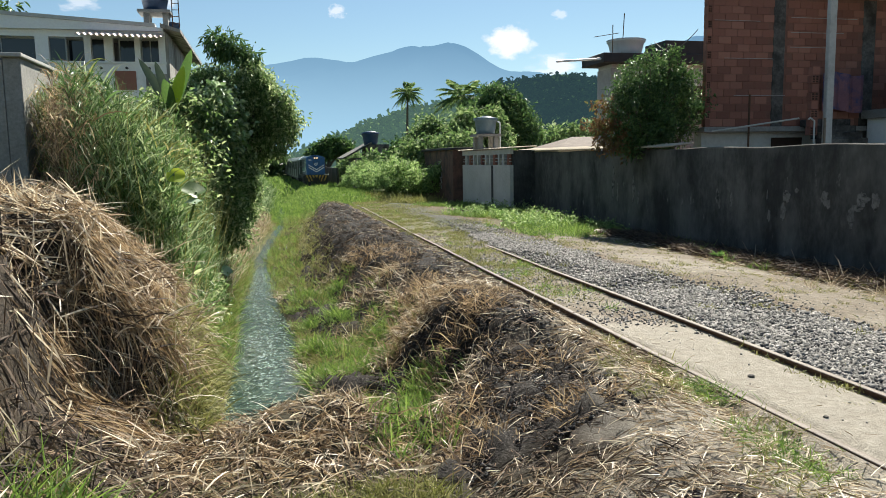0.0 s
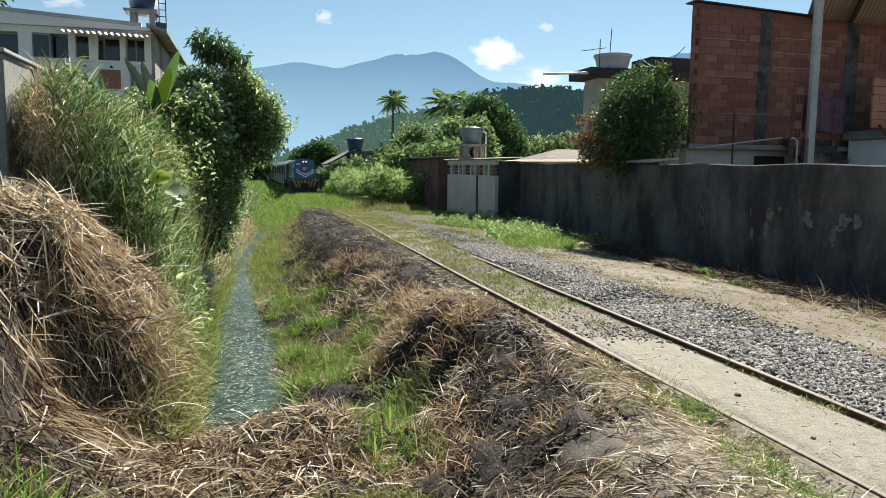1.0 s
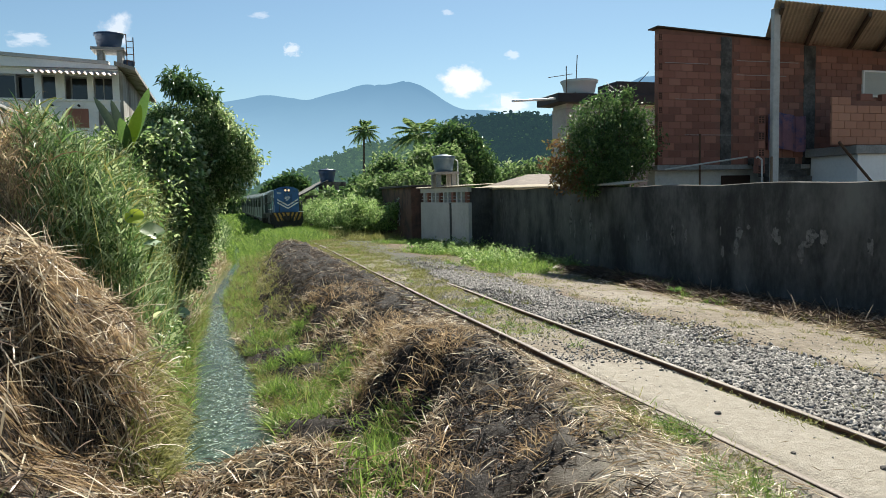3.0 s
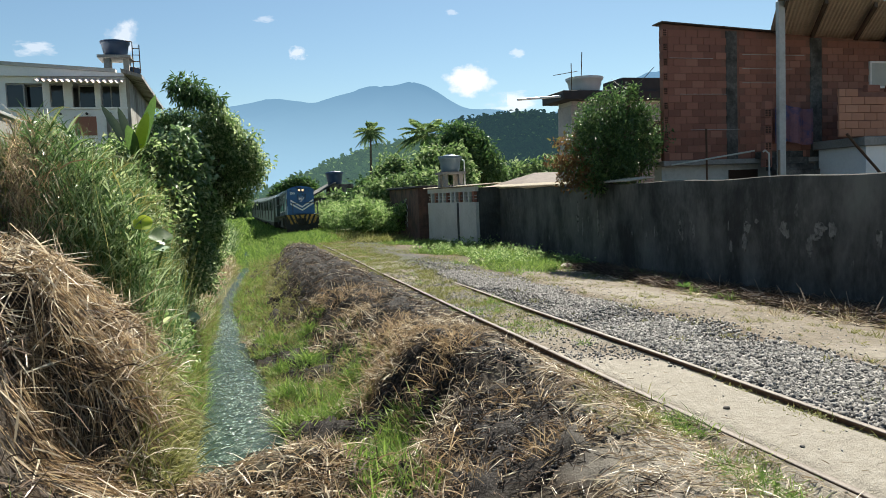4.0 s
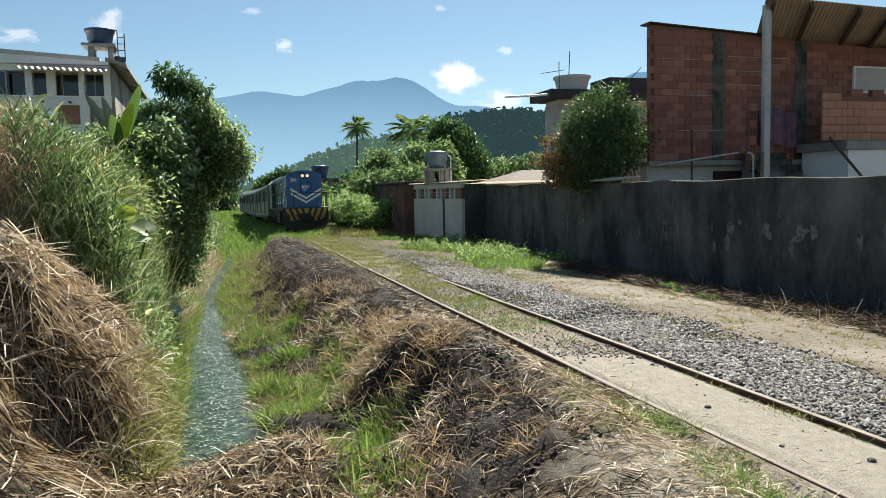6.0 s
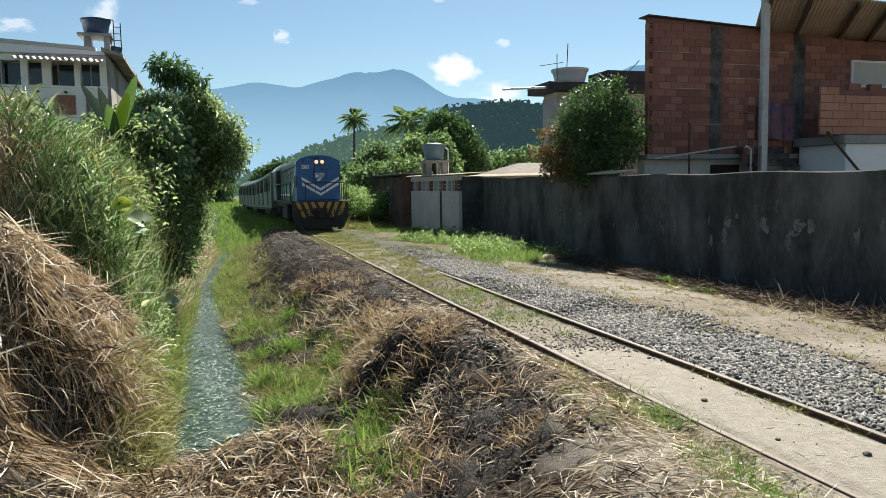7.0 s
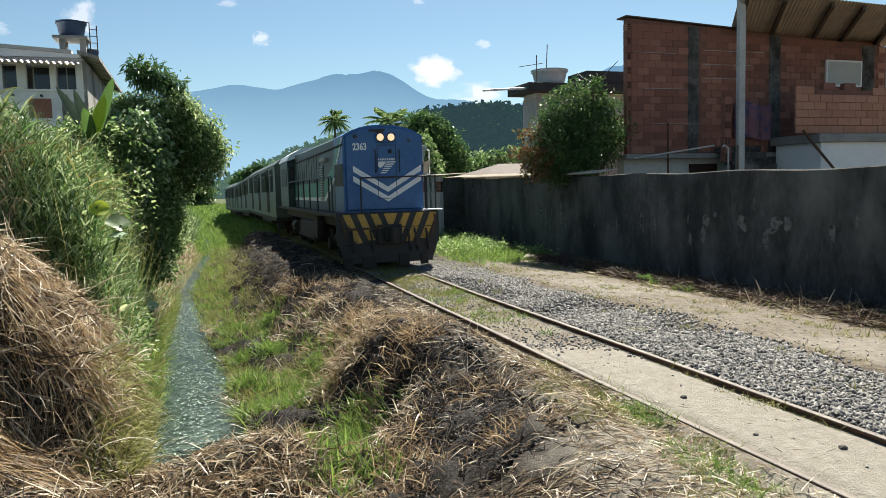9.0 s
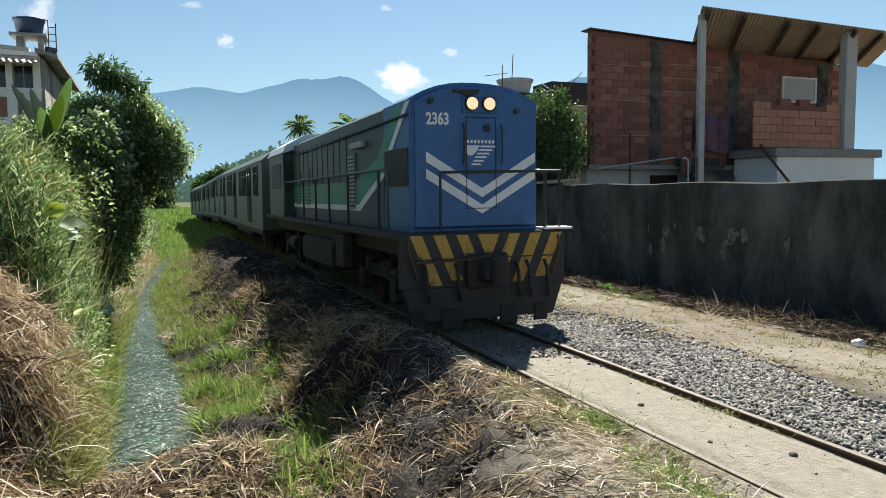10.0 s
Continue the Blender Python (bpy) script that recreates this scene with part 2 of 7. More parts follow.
STEEL_TANK = material("steel_blue_plastic", [(0.10, 0.16, 0.22), (0.16, 0.24, 0.31)], 0.4, grain=20, patch=2, bump=0.05)
# blue is darkened to hold the roof tank's backlit shade
BLUE_TANK = material("shaded_blue_plastic", [(0.014, 0.04, 0.10), (0.022, 0.06, 0.14)], 0.45, grain=20, patch=2, bump=0.05)
PALE_TANK = material("pale_plastic", [(0.48, 0.54, 0.57), (0.58, 0.64, 0.67)], 0.5, grain=20, patch=2, bump=0.05)
RAIL_TOP = material("worn_rail_steel", [(0.06, 0.045, 0.035), (0.12, 0.096, 0.077), (0.22, 0.185, 0.155)], 0.68, 0.15, grain=60, patch=3, bump=0.1)
RUST = material("rusty_steel", [(0.075, 0.04, 0.025), (0.13, 0.075, 0.045)], 0.85, 0.1, grain=50, patch=4, bump=0.3)
SLEEPER = material("old_sleeper", [(0.06, 0.05, 0.04), (0.13, 0.10, 0.08)], 0.95, grain=40, patch=3)
BLUE = material("loco_blue", [(0.022, 0.09, 0.24), (0.030, 0.118, 0.30), (0.040, 0.14, 0.35)], 0.42, grain=8, patch=1.2, bump=0.04, spots=[((0.03, 0.05, 0.12), 2.5, 0.68, 0.05)])
GREEN_PAINT = material("loco_green", [(0.008, 0.19, 0.12), (0.014, 0.26, 0.17)], 0.45, grain=8, patch=1.2, bump=0.04, spots=[((0.04, 0.06, 0.06), 3, 0.66, 0.05)])
GREY_PAINT = material("loco_grey_green", [(0.022, 0.046, 0.042), (0.048, 0.084, 0.074)], 0.5, grain=8, patch=1.2, bump=0.05, spots=[((0.05, 0.06, 0.06), 2.5, 0.62, 0.06)])
LOCO_WHITE = material("loco_white", [(0.70, 0.72, 0.73), (0.84, 0.85, 0.85)], 0.5, grain=12, patch=2, bump=0.04)
YELLOW = material("hazard_yellow", [(0.42, 0.23, 0.03), (0.60, 0.35, 0.07)], 0.55, grain=15, patch=3, bump=0.05, spots=[((0.05, 0.04, 0.03), 4.5, 0.60, 0.03), ((0.22, 0.13, 0.05), 9, 0.62, 0.08)])
BLACK = material("black_paint", [(0.018, 0.017, 0.017), (0.036, 0.034, 0.032)], 0.6, grain=20, patch=3, bump=0.1)
GREASE = material("greasy_iron", [(0.022, 0.019, 0.017), (0.06, 0.05, 0.042)], 0.75, 0.2, grain=30, patch=4, bump=0.3)
COACH = material("coach_steel", [(0.05, 0.064, 0.048), (0.08, 0.098, 0.075), (0.12, 0.14, 0.11)], 0.5, 0.0, grain=10, patch=1.0, bump=0.05)
GLASS = glass("window_glass")
LAMP = glow("lamp_glow", (1.0, 0.70, 0.42), 0.36)
STRAW = material("dry_straw", [(0.085, 0.055, 0.032), (0.40, 0.30, 0.185), (0.94, 0.86, 0.68)], 0.45, island=True, random=0.92, leafy=0.36, bump=0)
STRAW_GOLD = material("golden_straw", [(0.09, 0.053, 0.03), (0.31, 0.212, 0.115), (0.74, 0.58, 0.36)], 0.6, island=True, random=0.85, leafy=0.42, bump=0)
STRAW_DARK = material("charred_straw", [(0.014, 0.011, 0.009), (0.068, 0.046, 0.031), (0.27, 0.18, 0.115)], 0.85, island=True, random=0.75, bump=0)
GRASS = material("green_grass", [(0.04, 0.085, 0.02), (0.14, 0.24, 0.045), (0.40, 0.54, 0.13)], 0.6, island=True, random=0.75, leafy=0.45, bump=0)
GRASS_DRY = material("yellowing_grass", [(0.07, 0.08, 0.02), (0.205, 0.215, 0.06), (0.45, 0.42, 0.19)], 0.65, island=True, random=0.75, leafy=0.4, bump=0)
REED = material("tall_grass_blade", [(0.02, 0.055, 0.015), (0.115, 0.205, 0.06), (0.56, 0.65, 0.38)], 0.32, island=True, random=0.75, leafy=0.4, bump=0)
LEAF = material("shrub_leaf", [(0.045, 0.10, 0.028), (0.17, 0.265, 0.08), (0.62, 0.69, 0.38)], 0.36, island=True, random=0.85, leafy=0.55, spec=0.45, bump=0)
LEAF_DARK = material("tree_leaf", [(0.025, 0.065, 0.02), (0.06, 0.125, 0.035), (0.20, 0.30, 0.10)], 0.38, island=True, random=0.75, leafy=0.35, bump=0)
LEAF_RED = material("reddish_leaf", [(0.10, 0.06, 0.025), (0.19, 0.10, 0.045), (0.13, 0.15, 0.04)], 0.55, island=True, random=0.75, leafy=0.4, bump=0)
LEAF_FAR = material("far_leaf", [(0.055, 0.11, 0.035), (0.155, 0.25, 0.08), (0.44, 0.52, 0.26)], 0.65, island=True, random=0.75, leafy=0.4, bump=0)
BANANA = material("banana_leaf", [(0.06, 0.13, 0.03), (0.13, 0.22, 0.06)], 0.45, leafy=0.45, grain=20, patch=3, bump=0.1)
YELLOW_LEAF = material("yellow_green_leaf", [(0.42, 0.52, 0.05), (0.58, 0.66, 0.08)], 0.5, leafy=0.6, grain=20, patch=3)
TWIG = material("dry_twig", [(0.06, 0.038, 0.024), (0.13, 0.085, 0.055), (0.34, 0.25, 0.165)], 0.8, island=True, random=0.8, bump=0)
BARK = material("bark", [(0.07, 0.055, 0.04), (0.15, 0.12, 0.09)], 0.95, grain=25, patch=3, bump=0.6)
STONE = material("ballast_stone", [(0.04, 0.039, 0.037), (0.15, 0.145, 0.137), (0.36, 0.342, 0.318)], 0.92, island=True, random=0.7, grain=60, bump=0.2)

# ---- ground, water and track ----
TRACK_Y = np.arange(-40.0, 400.0, 0.5)


def eased(ys, vs, window=17):
    """A smooth curve through a few given values along the line."""
    k = np.hanning(window + 2)[1:-1]
    v = np.interp(TRACK_Y, ys, vs)
    return np.convolve(np.pad(v, window // 2, mode="edge"), k / k.sum(), "valid")


TRACK_DX = eased([6, 16, 25, 32, 46, 54, 67, 90, 140], [0, 0.17, 0.36, 0.46, 0.72, 0.88, 1.0, 1.0, 0.6])
TRACK_DZ = eased([6, 16, 25, 32, 46, 54, 67, 82, 100], [0, -0.06, -0.10, -0.12, -0.22, -0.36, -0.68, -0.85, -0.9])


def track_x(y):
    """Shift of the track to the right: it bends gently away."""
    return np.interp(y, TRACK_Y, TRACK_DX)


def track_z(y):
    return np.interp(y, TRACK_Y, TRACK_DZ)


def water_x(y):
    return np.interp(y, [5, 8, 12, 15, 22, 30, 37, 60, 90], [-3.62, -3.62, -3.66, -3.78, -3.85, -3.35, -2.85, -2.6, -2.4])


def water_w(y):
    return np.interp(y, [5, 8.5, 12, 15, 18, 22, 37, 60], [0.55, 0.56, 0.50, 0.44, 0.30, 0.22, 0.2, 0.15])


WATER_Z = -1.0


def ground_parts(x, y):
    """Height of the ground and how burnt, sandy and grassy it is."""
    x, y = np.asarray(x, float), np.asarray(y, float)
    tz = track_z(y)
    d = x - track_x(y)
    n1, n2 = fbm(x, y, 0.9, 4, 3), fbm(x, y, 3.5, 4, 9)
    # track bed and the strip as far as the wall
    bed = np.interp(d, [-0.5, -0.2, 0.0, 0.12, 0.95, 1.06, 1.3, 2.2, 3.3, 6.8, 8.0], [-0.06, -0.06, -0.06, -0.06, -0.06, -0.055, -0.03, 0.0, -0.07, -0.10, -0.1]) + 0.015 * n2
    bed = bed - smooth(3.2, 6.8, d) * 0.27 * smooth(25, 17, y)
    bed = bed + 0.055 * smooth(11, 18, y) * smooth(-0.1, 0.1, d) * smooth(2.2, 1.6, d)
    sand = smooth(8.4, 6.8, y + 0.6 * n1) * smooth(1.02, 0.9, d) * smooth(0.02, 0.1, d)
    bed = np.where((d > 0) & (d < 1.06), np.maximum(bed, -0.012 * sand - 0.09 * (1 - sand)), bed)
    bed = np.where((d <= 0) & (y < 9), np.maximum(bed, -0.07 + 0.055 * smooth(8, 5.5, y)), bed)
    # bank between the track and the water
    wx, ww = water_x(y), water_w(y)
    t = np.clip((d + 0.16) / np.minimum((wx + ww) - track_x(y) + 0.16, -0.4), 0, 1)
    crest = np.interp(y, [2, 4, 5.5, 6.5, 8, 9, 11, 14, 18, 26, 34, 42], [-0.1, -0.02, 0.14, 0.24, 0.24, 0.14, 0.0, 0.1, 0.16, 0.16, 0.1, -0.1])
    shoulder = np.interp(y, [3, 5, 8, 9, 12, 15, 26, 34], [0.42, 0.33, 0.33, 0.36, 0.30, 0.42, 0.45, 0.35])
    fall = smooth(shoulder, shoulder + np.interp(y, [4.5, 5.5, 8, 9.5], [0.38, 0.30, 0.30, 0.38]), t) * 0.7 + 0.3 * np.clip((t - shoulder) / (1 - shoulder), 0, 1)
    bank = crest * smooth(0.0, 0.2, t) * (1 - fall) - 0.06 * (1 - smooth(0, 0.2, t)) + (WATER_Z + 0.03) * fall
    bank = bank + (0.16 * n1 + 0.12 * n2) * smooth(0.1, 0.4, t)
    # bed of the ditch
    u = np.abs(x - wx) / ww
    ditch = WATER_Z - 0.16 + 0.19 * np.clip(u, 0, 1) ** 2
    # left bank: a heap of cut grass near by, a slope below the wall farther off
    e = (wx - ww) - x
    heap = np.interp(e, [0, 0.1, 0.28, 0.45, 0.75, 1.1, 1.6, 2.6, 3.6], [-0.98, -0.65, -0.05, 0.48, 0.94, 1.23, 1.35, 1.38, 1.38])
    slope = np.interp(e, [0, 0.5, 1.0, 1.9, 2.9, 4.5], [-0.98, -0.72, -0.1, 0.8, 1.2, 1.35])
    near = smooth(10.2, 8.2, y)
    left = slope * (1 - near) + heap * near + (0.32 * n1 + 0.24 * n2) * smooth(0.0, 0.6, e)
    z = np.where(d > -0.16, bed, np.where(x > wx + ww, bank, np.where(e > 0, left, ditch)))
    # the ditch ends at a plug of earth; before it the open ground
    front = -0.5 + 0.42 * smooth(-2.4, -1.0, x) + 0.06 * n1 + 0.03 * n2
    front = np.maximum(front, np.where(e > 0.3, -0.5 + 0.62 * np.clip(e - 0.3, 0, 3), -5))
    front = front + 0.5 * smooth(3.4, 0.8, y)
    plug = 0.26 * np.exp(-((x + 3.05) / 0.75) ** 2 - ((y - 6.3) / 0.6) ** 2)
    pit = -0.22 * np.exp(-((x + 2.45) / 0.42) ** 2 - ((y - 6.1) / 0.8) ** 2)
    p = smooth(7.2, 6.3, y + 0.25 * n1) * smooth(-0.45, -1.2, d) * (1 - smooth(0.9, 1.6, e) * smooth(3.6, 5.2, y))
    z = z * (1 - p) + front * p + (plug + pit) * smooth(-0.6, -1.4, d)
    z = z + tz
    # yards beside and beyond
    z = np.where(x < -8.5, 1.35 + 0.2 * n1 + tz, z)
    far = smooth(75.0, 110.0, y)
    z = z * (1 - far) + (-0.92 + 0.1 * n1) * far
    off = smooth(14.0, 40.0, np.abs(x))
    z = z * (1 - off) + (-0.95 * smooth(40, 90, y)) * off
    slope_mid = (x > wx + ww) & (d < -0.14)
    burnt = slope_mid * np.clip(smooth(0.02, 0.35, n1 * 0.7 + n2 * 0.3 + 0.62 - np.abs(t - 0.42) * 0.9) , 0, 1)
    burnt = burnt * np.interp(y, [4.2, 5.0, 8.8, 9.6, 11, 12.5, 32, 40], [0.3, 1, 1, 0.5, 0.55, 1.1, 1.0, 0])
    burnt = burnt * (1 - smooth(8.6, 7.6, y) * smooth(-1.15, -0.6, d + 0.25 * n1))
    burnt = np.maximum(burnt, (d >= -0.2) * (d < -0.03) * smooth(8.0, 9.5, y) * smooth(32, 27, y) * smooth(-0.3, 0.2, fbm(x, y, 1.2, 3, 37)) * 0.85)
    burnt = np.maximum(burnt, 0.7 * near * (e > 0.1) * smooth(0.0, 0.3, fbm(x, y, 0.8, 3, 31) + 0.45))
    burnt = np.maximum(burnt, 0.7 * p * smooth(-0.1, 0.3, fbm(x, y, 0.7, 3, 41) + 0.1) * (x < -1.2))
    return z, burnt, sand, d, t, e, n1


def ground_z(x, y):
    return ground_parts(x, y)[0]


def ground_material():
    m = bpy.data.materials.new("trackside_earth")
    m.use_nodes = True
    nt = m.node_tree
    nodes, link = nt.nodes, nt.links.new
    bsdf = nodes["Principled BSDF"]
    tc = nodes.new("ShaderNodeTexCoord")

    def tex(scale, detail=8, rough=0.65):
        n = nodes.new("ShaderNodeTexNoise")
        n.inputs["Scale"].default_value, n.inputs["Detail"].default_value, n.inputs["Roughness"].default_value = scale, detail, rough
        link(tc.outputs["Object"], n.inputs["Vector"])
        return n.outputs["Fac"]

    def ramp(fac, *stops):
        r = nodes.new("ShaderNodeValToRGB")
        el = r.color_ramp.elements
        el[0].position, el[0].color = stops[0][0], (*stops[0][1], 1)
        el[1].position, el[1].color = stops[-1][0], (*stops[-1][1], 1)
        for p, c in stops[1:-1]:
            el.new(p).color = (*c, 1)
        link(fac, r.inputs["Fac"])
        return r.outputs["Color"]

    def mixed(fac, a, b):
        x = nodes.new("ShaderNodeMix")
        x.data_type = "RGBA"
        link(fac, x.inputs[0])
        link(a, x.inputs[6])
        link(b, x.inputs[7])
        return x.outputs[2]

    def attribute(name):
        a = nodes.new("ShaderNodeAttribute")
        a.attribute_name = name
        return a.outputs["Fac"]
    fine, mid, big = tex(45), tex(9), tex(1.2)
    # soil, green and grit carry the gap shade between blades and stones
    soil = ramp(mid, (0.3, (0.05, 0.037, 0.025)), (0.5, (0.105, 0.079, 0.053)), (0.7, (0.21, 0.165, 0.115)))
    ash = ramp(fine, (0.3, (0.006, 0.005, 0.005)), (0.52, (0.022, 0.019, 0.017)), (0.75, (0.13, 0.12, 0.112)))
    sandy = ramp(mid, (0.3, (0.225, 0.203, 0.168)), (0.5, (0.265, 0.242, 0.202)), (0.7, (0.315, 0.29, 0.247)))
    green = ramp(mid, (0.3, (0.03, 0.045, 0.013)), (0.6, (0.075, 0.10, 0.03)), (0.75, (0.15, 0.16, 0.065)))
    grit = ramp(fine, (0.3, (0.035, 0.033, 0.03)), (0.6, (0.09, 0.085, 0.078)), (0.75, (0.19, 0.18, 0.165)))
    c = mixed(attribute("sand"), soil, sandy)
    c = mixed(attribute("grit"), c, grit)
    c = mixed(attribute("green"), c, green)
    c = mixed(attribute("burnt"), c, ash)
    link(c, bsdf.inputs["Base Color"])
    bsdf.inputs["Roughness"].default_value = 0.95
    bsdf.inputs["Specular IOR Level"].default_value = 0.2
    b = nodes.new("ShaderNodeBump")
    b.inputs["Strength"].default_value, b.inputs["Distance"].default_value = 0.7, 0.03
    mm = nodes.new("ShaderNodeMath")
    mm.operation = "ADD"
    link(fine, mm.inputs[0])
    link(mid, mm.inputs[1])
    link(mm.outputs[0], b.inputs["Height"])
    link(b.outputs["Normal"], bsdf.inputs["Normal"])
    return m


def build_ground():
    xs = np.concatenate([-np.geomspace(9.0, 4800, 26)[::-1], np.arange(-8.8, -5.2, 0.16), np.arange(-5.2, 1.6, 0.07), np.arange(1.6, 7.6, 0.14), np.geomspace(7.8, 4800, 28)])
    ys = np.concatenate([-np.geomspace(2.0, 400, 14)[::-1], np.arange(-1.0, 3.0, 0.4), np.arange(3.0, 11.0, 0.07), np.arange(11.0, 22.0, 0.14), np.arange(22.0, 50.0, 0.4), np.geomspace(50.5, 4950, 40)])
    X, Y = np.meshgrid(xs, ys)
    z, burnt, sand, d, t, e, n1 = ground_parts(X.ravel(), Y.ravel())
    x, y = X.ravel(), Y.ravel()
    rough_ = (fbm(x, y, 8.0, 3, 77) * 0.09 + np.abs(fbm(x, y, 2.6, 2, 78)) * 0.16 - 0.04) * burnt
    nx = len(xs)
    i = np.arange(len(ys) - 1)[:, None] * nx + np.arange(nx - 1)[None, :]
    i = i.ravel()
    quads = np.stack([i, i + 1, i + 1 + nx, i + nx], axis=1)
    ob = mesh_of("ground", np.stack([x, y, z + rough_], axis=1), quads, None, ground_material(), True)
    path = smooth(2.6, 3.6, d + 0.5 * n1) * smooth(6.3, 5.0, d + 0.6 * n1) * smooth(24, 15, y) * (0.55 + 0.45 * smooth(-0.2, 0.2, fbm(x, y, 0.5, 3, 19)))
    verge = smooth(-1.3 - 0.9 * smooth(5.6, 4.6, y), -0.8 - 0.6 * smooth(5.6, 4.6, y), d) * smooth(0.05, -0.1, d) * smooth(-0.1, 0.2, fbm(x, y, 1.1, 3, 23) + 0.15) * smooth(9.5, 6.5, y)
    sandy = np.clip(0.8 * verge + np.maximum(sand, 0.75 * path) + 0.75 * smooth(5.4, 3.2, y + n1) * smooth(-1.2, -0.2, d) * smooth(8, 6, d), 0, 1)
    between = smooth(0.0, 0.1, d) * smooth(1.08, 1.0, d) * smooth(30, 18, y) * (0.35 + 0.4 * smooth(-0.2, 0.3, fbm(x, y, 1.5, 3, 29)))
    sandy = np.maximum(sandy, between)
    grit = smooth(1.0, 1.2, d) * smooth(2.8, 2.2, d + 0.5 * n1) * (1 - sand)
    grn = np.clip(smooth(0.0, 0.4, fbm(x, y, 0.6, 3, 17) + 0.1) * smooth(16, 22, y) * (d > -0.3) * (d < 7), 0, 1) * 0.4
    grn = np.maximum(grn, smooth(33, 46, y) * 0.9)
    grn = np.maximum(grn, np.where((e > 0) & (y > 9.5), 0.8, 0))
    grn = np.maximum(grn, np.where((d < -0.5) & (e < 0), 0.35 * smooth(0.4, 0.8, t), 0))
    for name, v in (("burnt", burnt), ("sand", sandy), ("grit", grit), ("green", grn)):
        a = ob.data.attributes.new(name, "FLOAT", "POINT")
        a.data.foreach_set("value", np.clip(v, 0, 1).astype(np.float32))
    tagged(ob, "sandy and burnt trackside earth with a ditch", "ground", kind="structure")


def build_water():
    m = bpy.data.materials.new("ditch_water")
    m.use_nodes = True
    nt = m.node_tree
    nodes, link = nt.nodes, nt.links.new
    b = nodes["Principled BSDF"]
    tc = nodes.new("ShaderNodeTexCoord")
    n = nodes.new("ShaderNodeTexNoise")
    n.inputs["Scale"].default_value, n.inputs["Detail"].default_value = 7.0, 10.0
    link(tc.outputs["Object"], n.inputs["Vector"])
    r = nodes.new("ShaderNodeValToRGB")
    r.color_ramp.elements[0].position, r.color_ramp.elements[1].position = 0.4, 0.62
    r.color_ramp.elements[0].color, r.color_ramp.elements[1].color = (0.012, 0.028, 0.022, 1), (0.05, 0.08, 0.062, 1)
    link(n.outputs["Fac"], r.inputs["Fac"])
    link(r.outputs["Color"], b.inputs["Base Color"])
    b.inputs["Roughness"].default_value = 0.12
    bp = nodes.new("ShaderNodeBump")
    bp.inputs["Strength"].default_value, bp.inputs["Distance"].default_value = 0.9, 0.02
    n2 = nodes.new("ShaderNodeTexNoise")
    n2.inputs["Scale"].default_value, n2.inputs["Detail"].default_value = 34.0, 6.0
    link(tc.outputs["Object"], n2.inputs["Vector"])
    link(n2.outputs["Fac"], bp.inputs["Height"])
    link(bp.outputs["Normal"], b.inputs["Normal"])
    ys = np.arange(6.6, 60, 0.4)
    wx, ww = water_x(ys), water_w(ys) + 0.15
    verts = np.concatenate([np.stack([wx - ww, ys, WATER_Z + track_z(ys)], 1), np.stack([wx + ww, ys, WATER_Z + track_z(ys)], 1)])
    k, n_ = np.arange(len(ys) - 1), len(ys)
    ob = mesh_of("water", verts, np.stack([k, k + n_, k + n_ + 1, k + 1], 1), None, m, True)
    tagged(ob, "shallow murky blue-green ditch water", "water", kind="structure")


def rail_profile():
    return [(-0.05, -0.11), (0.05, -0.11), (0.05, -0.1), (0.01, -0.085), (0.01, -0.03), (0.03, -0.025), (0.032, -0.006), (0.024, 0.0), (-0.024, 0.0), (-0.032, -0.006), (-0.03, -0.025), (-0.01, -0.03), (-0.01, -0.085), (-0.05, -0.1)]


def build_track():
    track = thing("railway_track", "narrow gauge railway track with rusty rails", "railway track", kind="structure")
    ys = np.concatenate([np.arange(-6, 12, 3.0), np.arange(12, 130, 2.0)])
    for off in (0.0, 1.06):
        prof = rail_profile()
        k = len(prof)
        verts = []
        for y in ys:
            for px, pz in prof:
                verts.append((off + float(track_x(y)) + px, y, float(track_z(y)) + pz + 0.006 * math.sin(y * 0.9 + off)))
        quads = [(i * k + j, i * k + (j + 1) % k, (i + 1) * k + (j + 1) % k, (i + 1) * k + j) for i in range(len(ys) - 1) for j in range(k)]
        rail = mesh_of("rail", verts, quads, None, RUST)
        rail.data.materials.append(RAIL_TOP)
        for p in rail.data.polygons:
            if p.index % k in (6, 7, 8):
                p.material_index = 1
        rail.parent = track
    sleeper_mesh = None
    for i in range(30):
        y = 8.6 + i * 0.72
        if sleeper_mesh is None:
            sl = part("sleeper", boxed(-0.95, 0.95, -0.11, 0.11, -0.14, 0.0, bevel=0.012), SLEEPER, track)
            sleeper_mesh = sl.data
        else:
            sl = new("sleeper", sleeper_mesh)
            sl.parent = track
        sl.matrix_basis = pose(0.53 + float(track_x(y)), y, float(track_z(y)) - 0.068, rz=rng.uniform(-2, 2))


build_ground()
build_water()
build_track()

# ---- walls and houses ----
WALL_X = 6.9


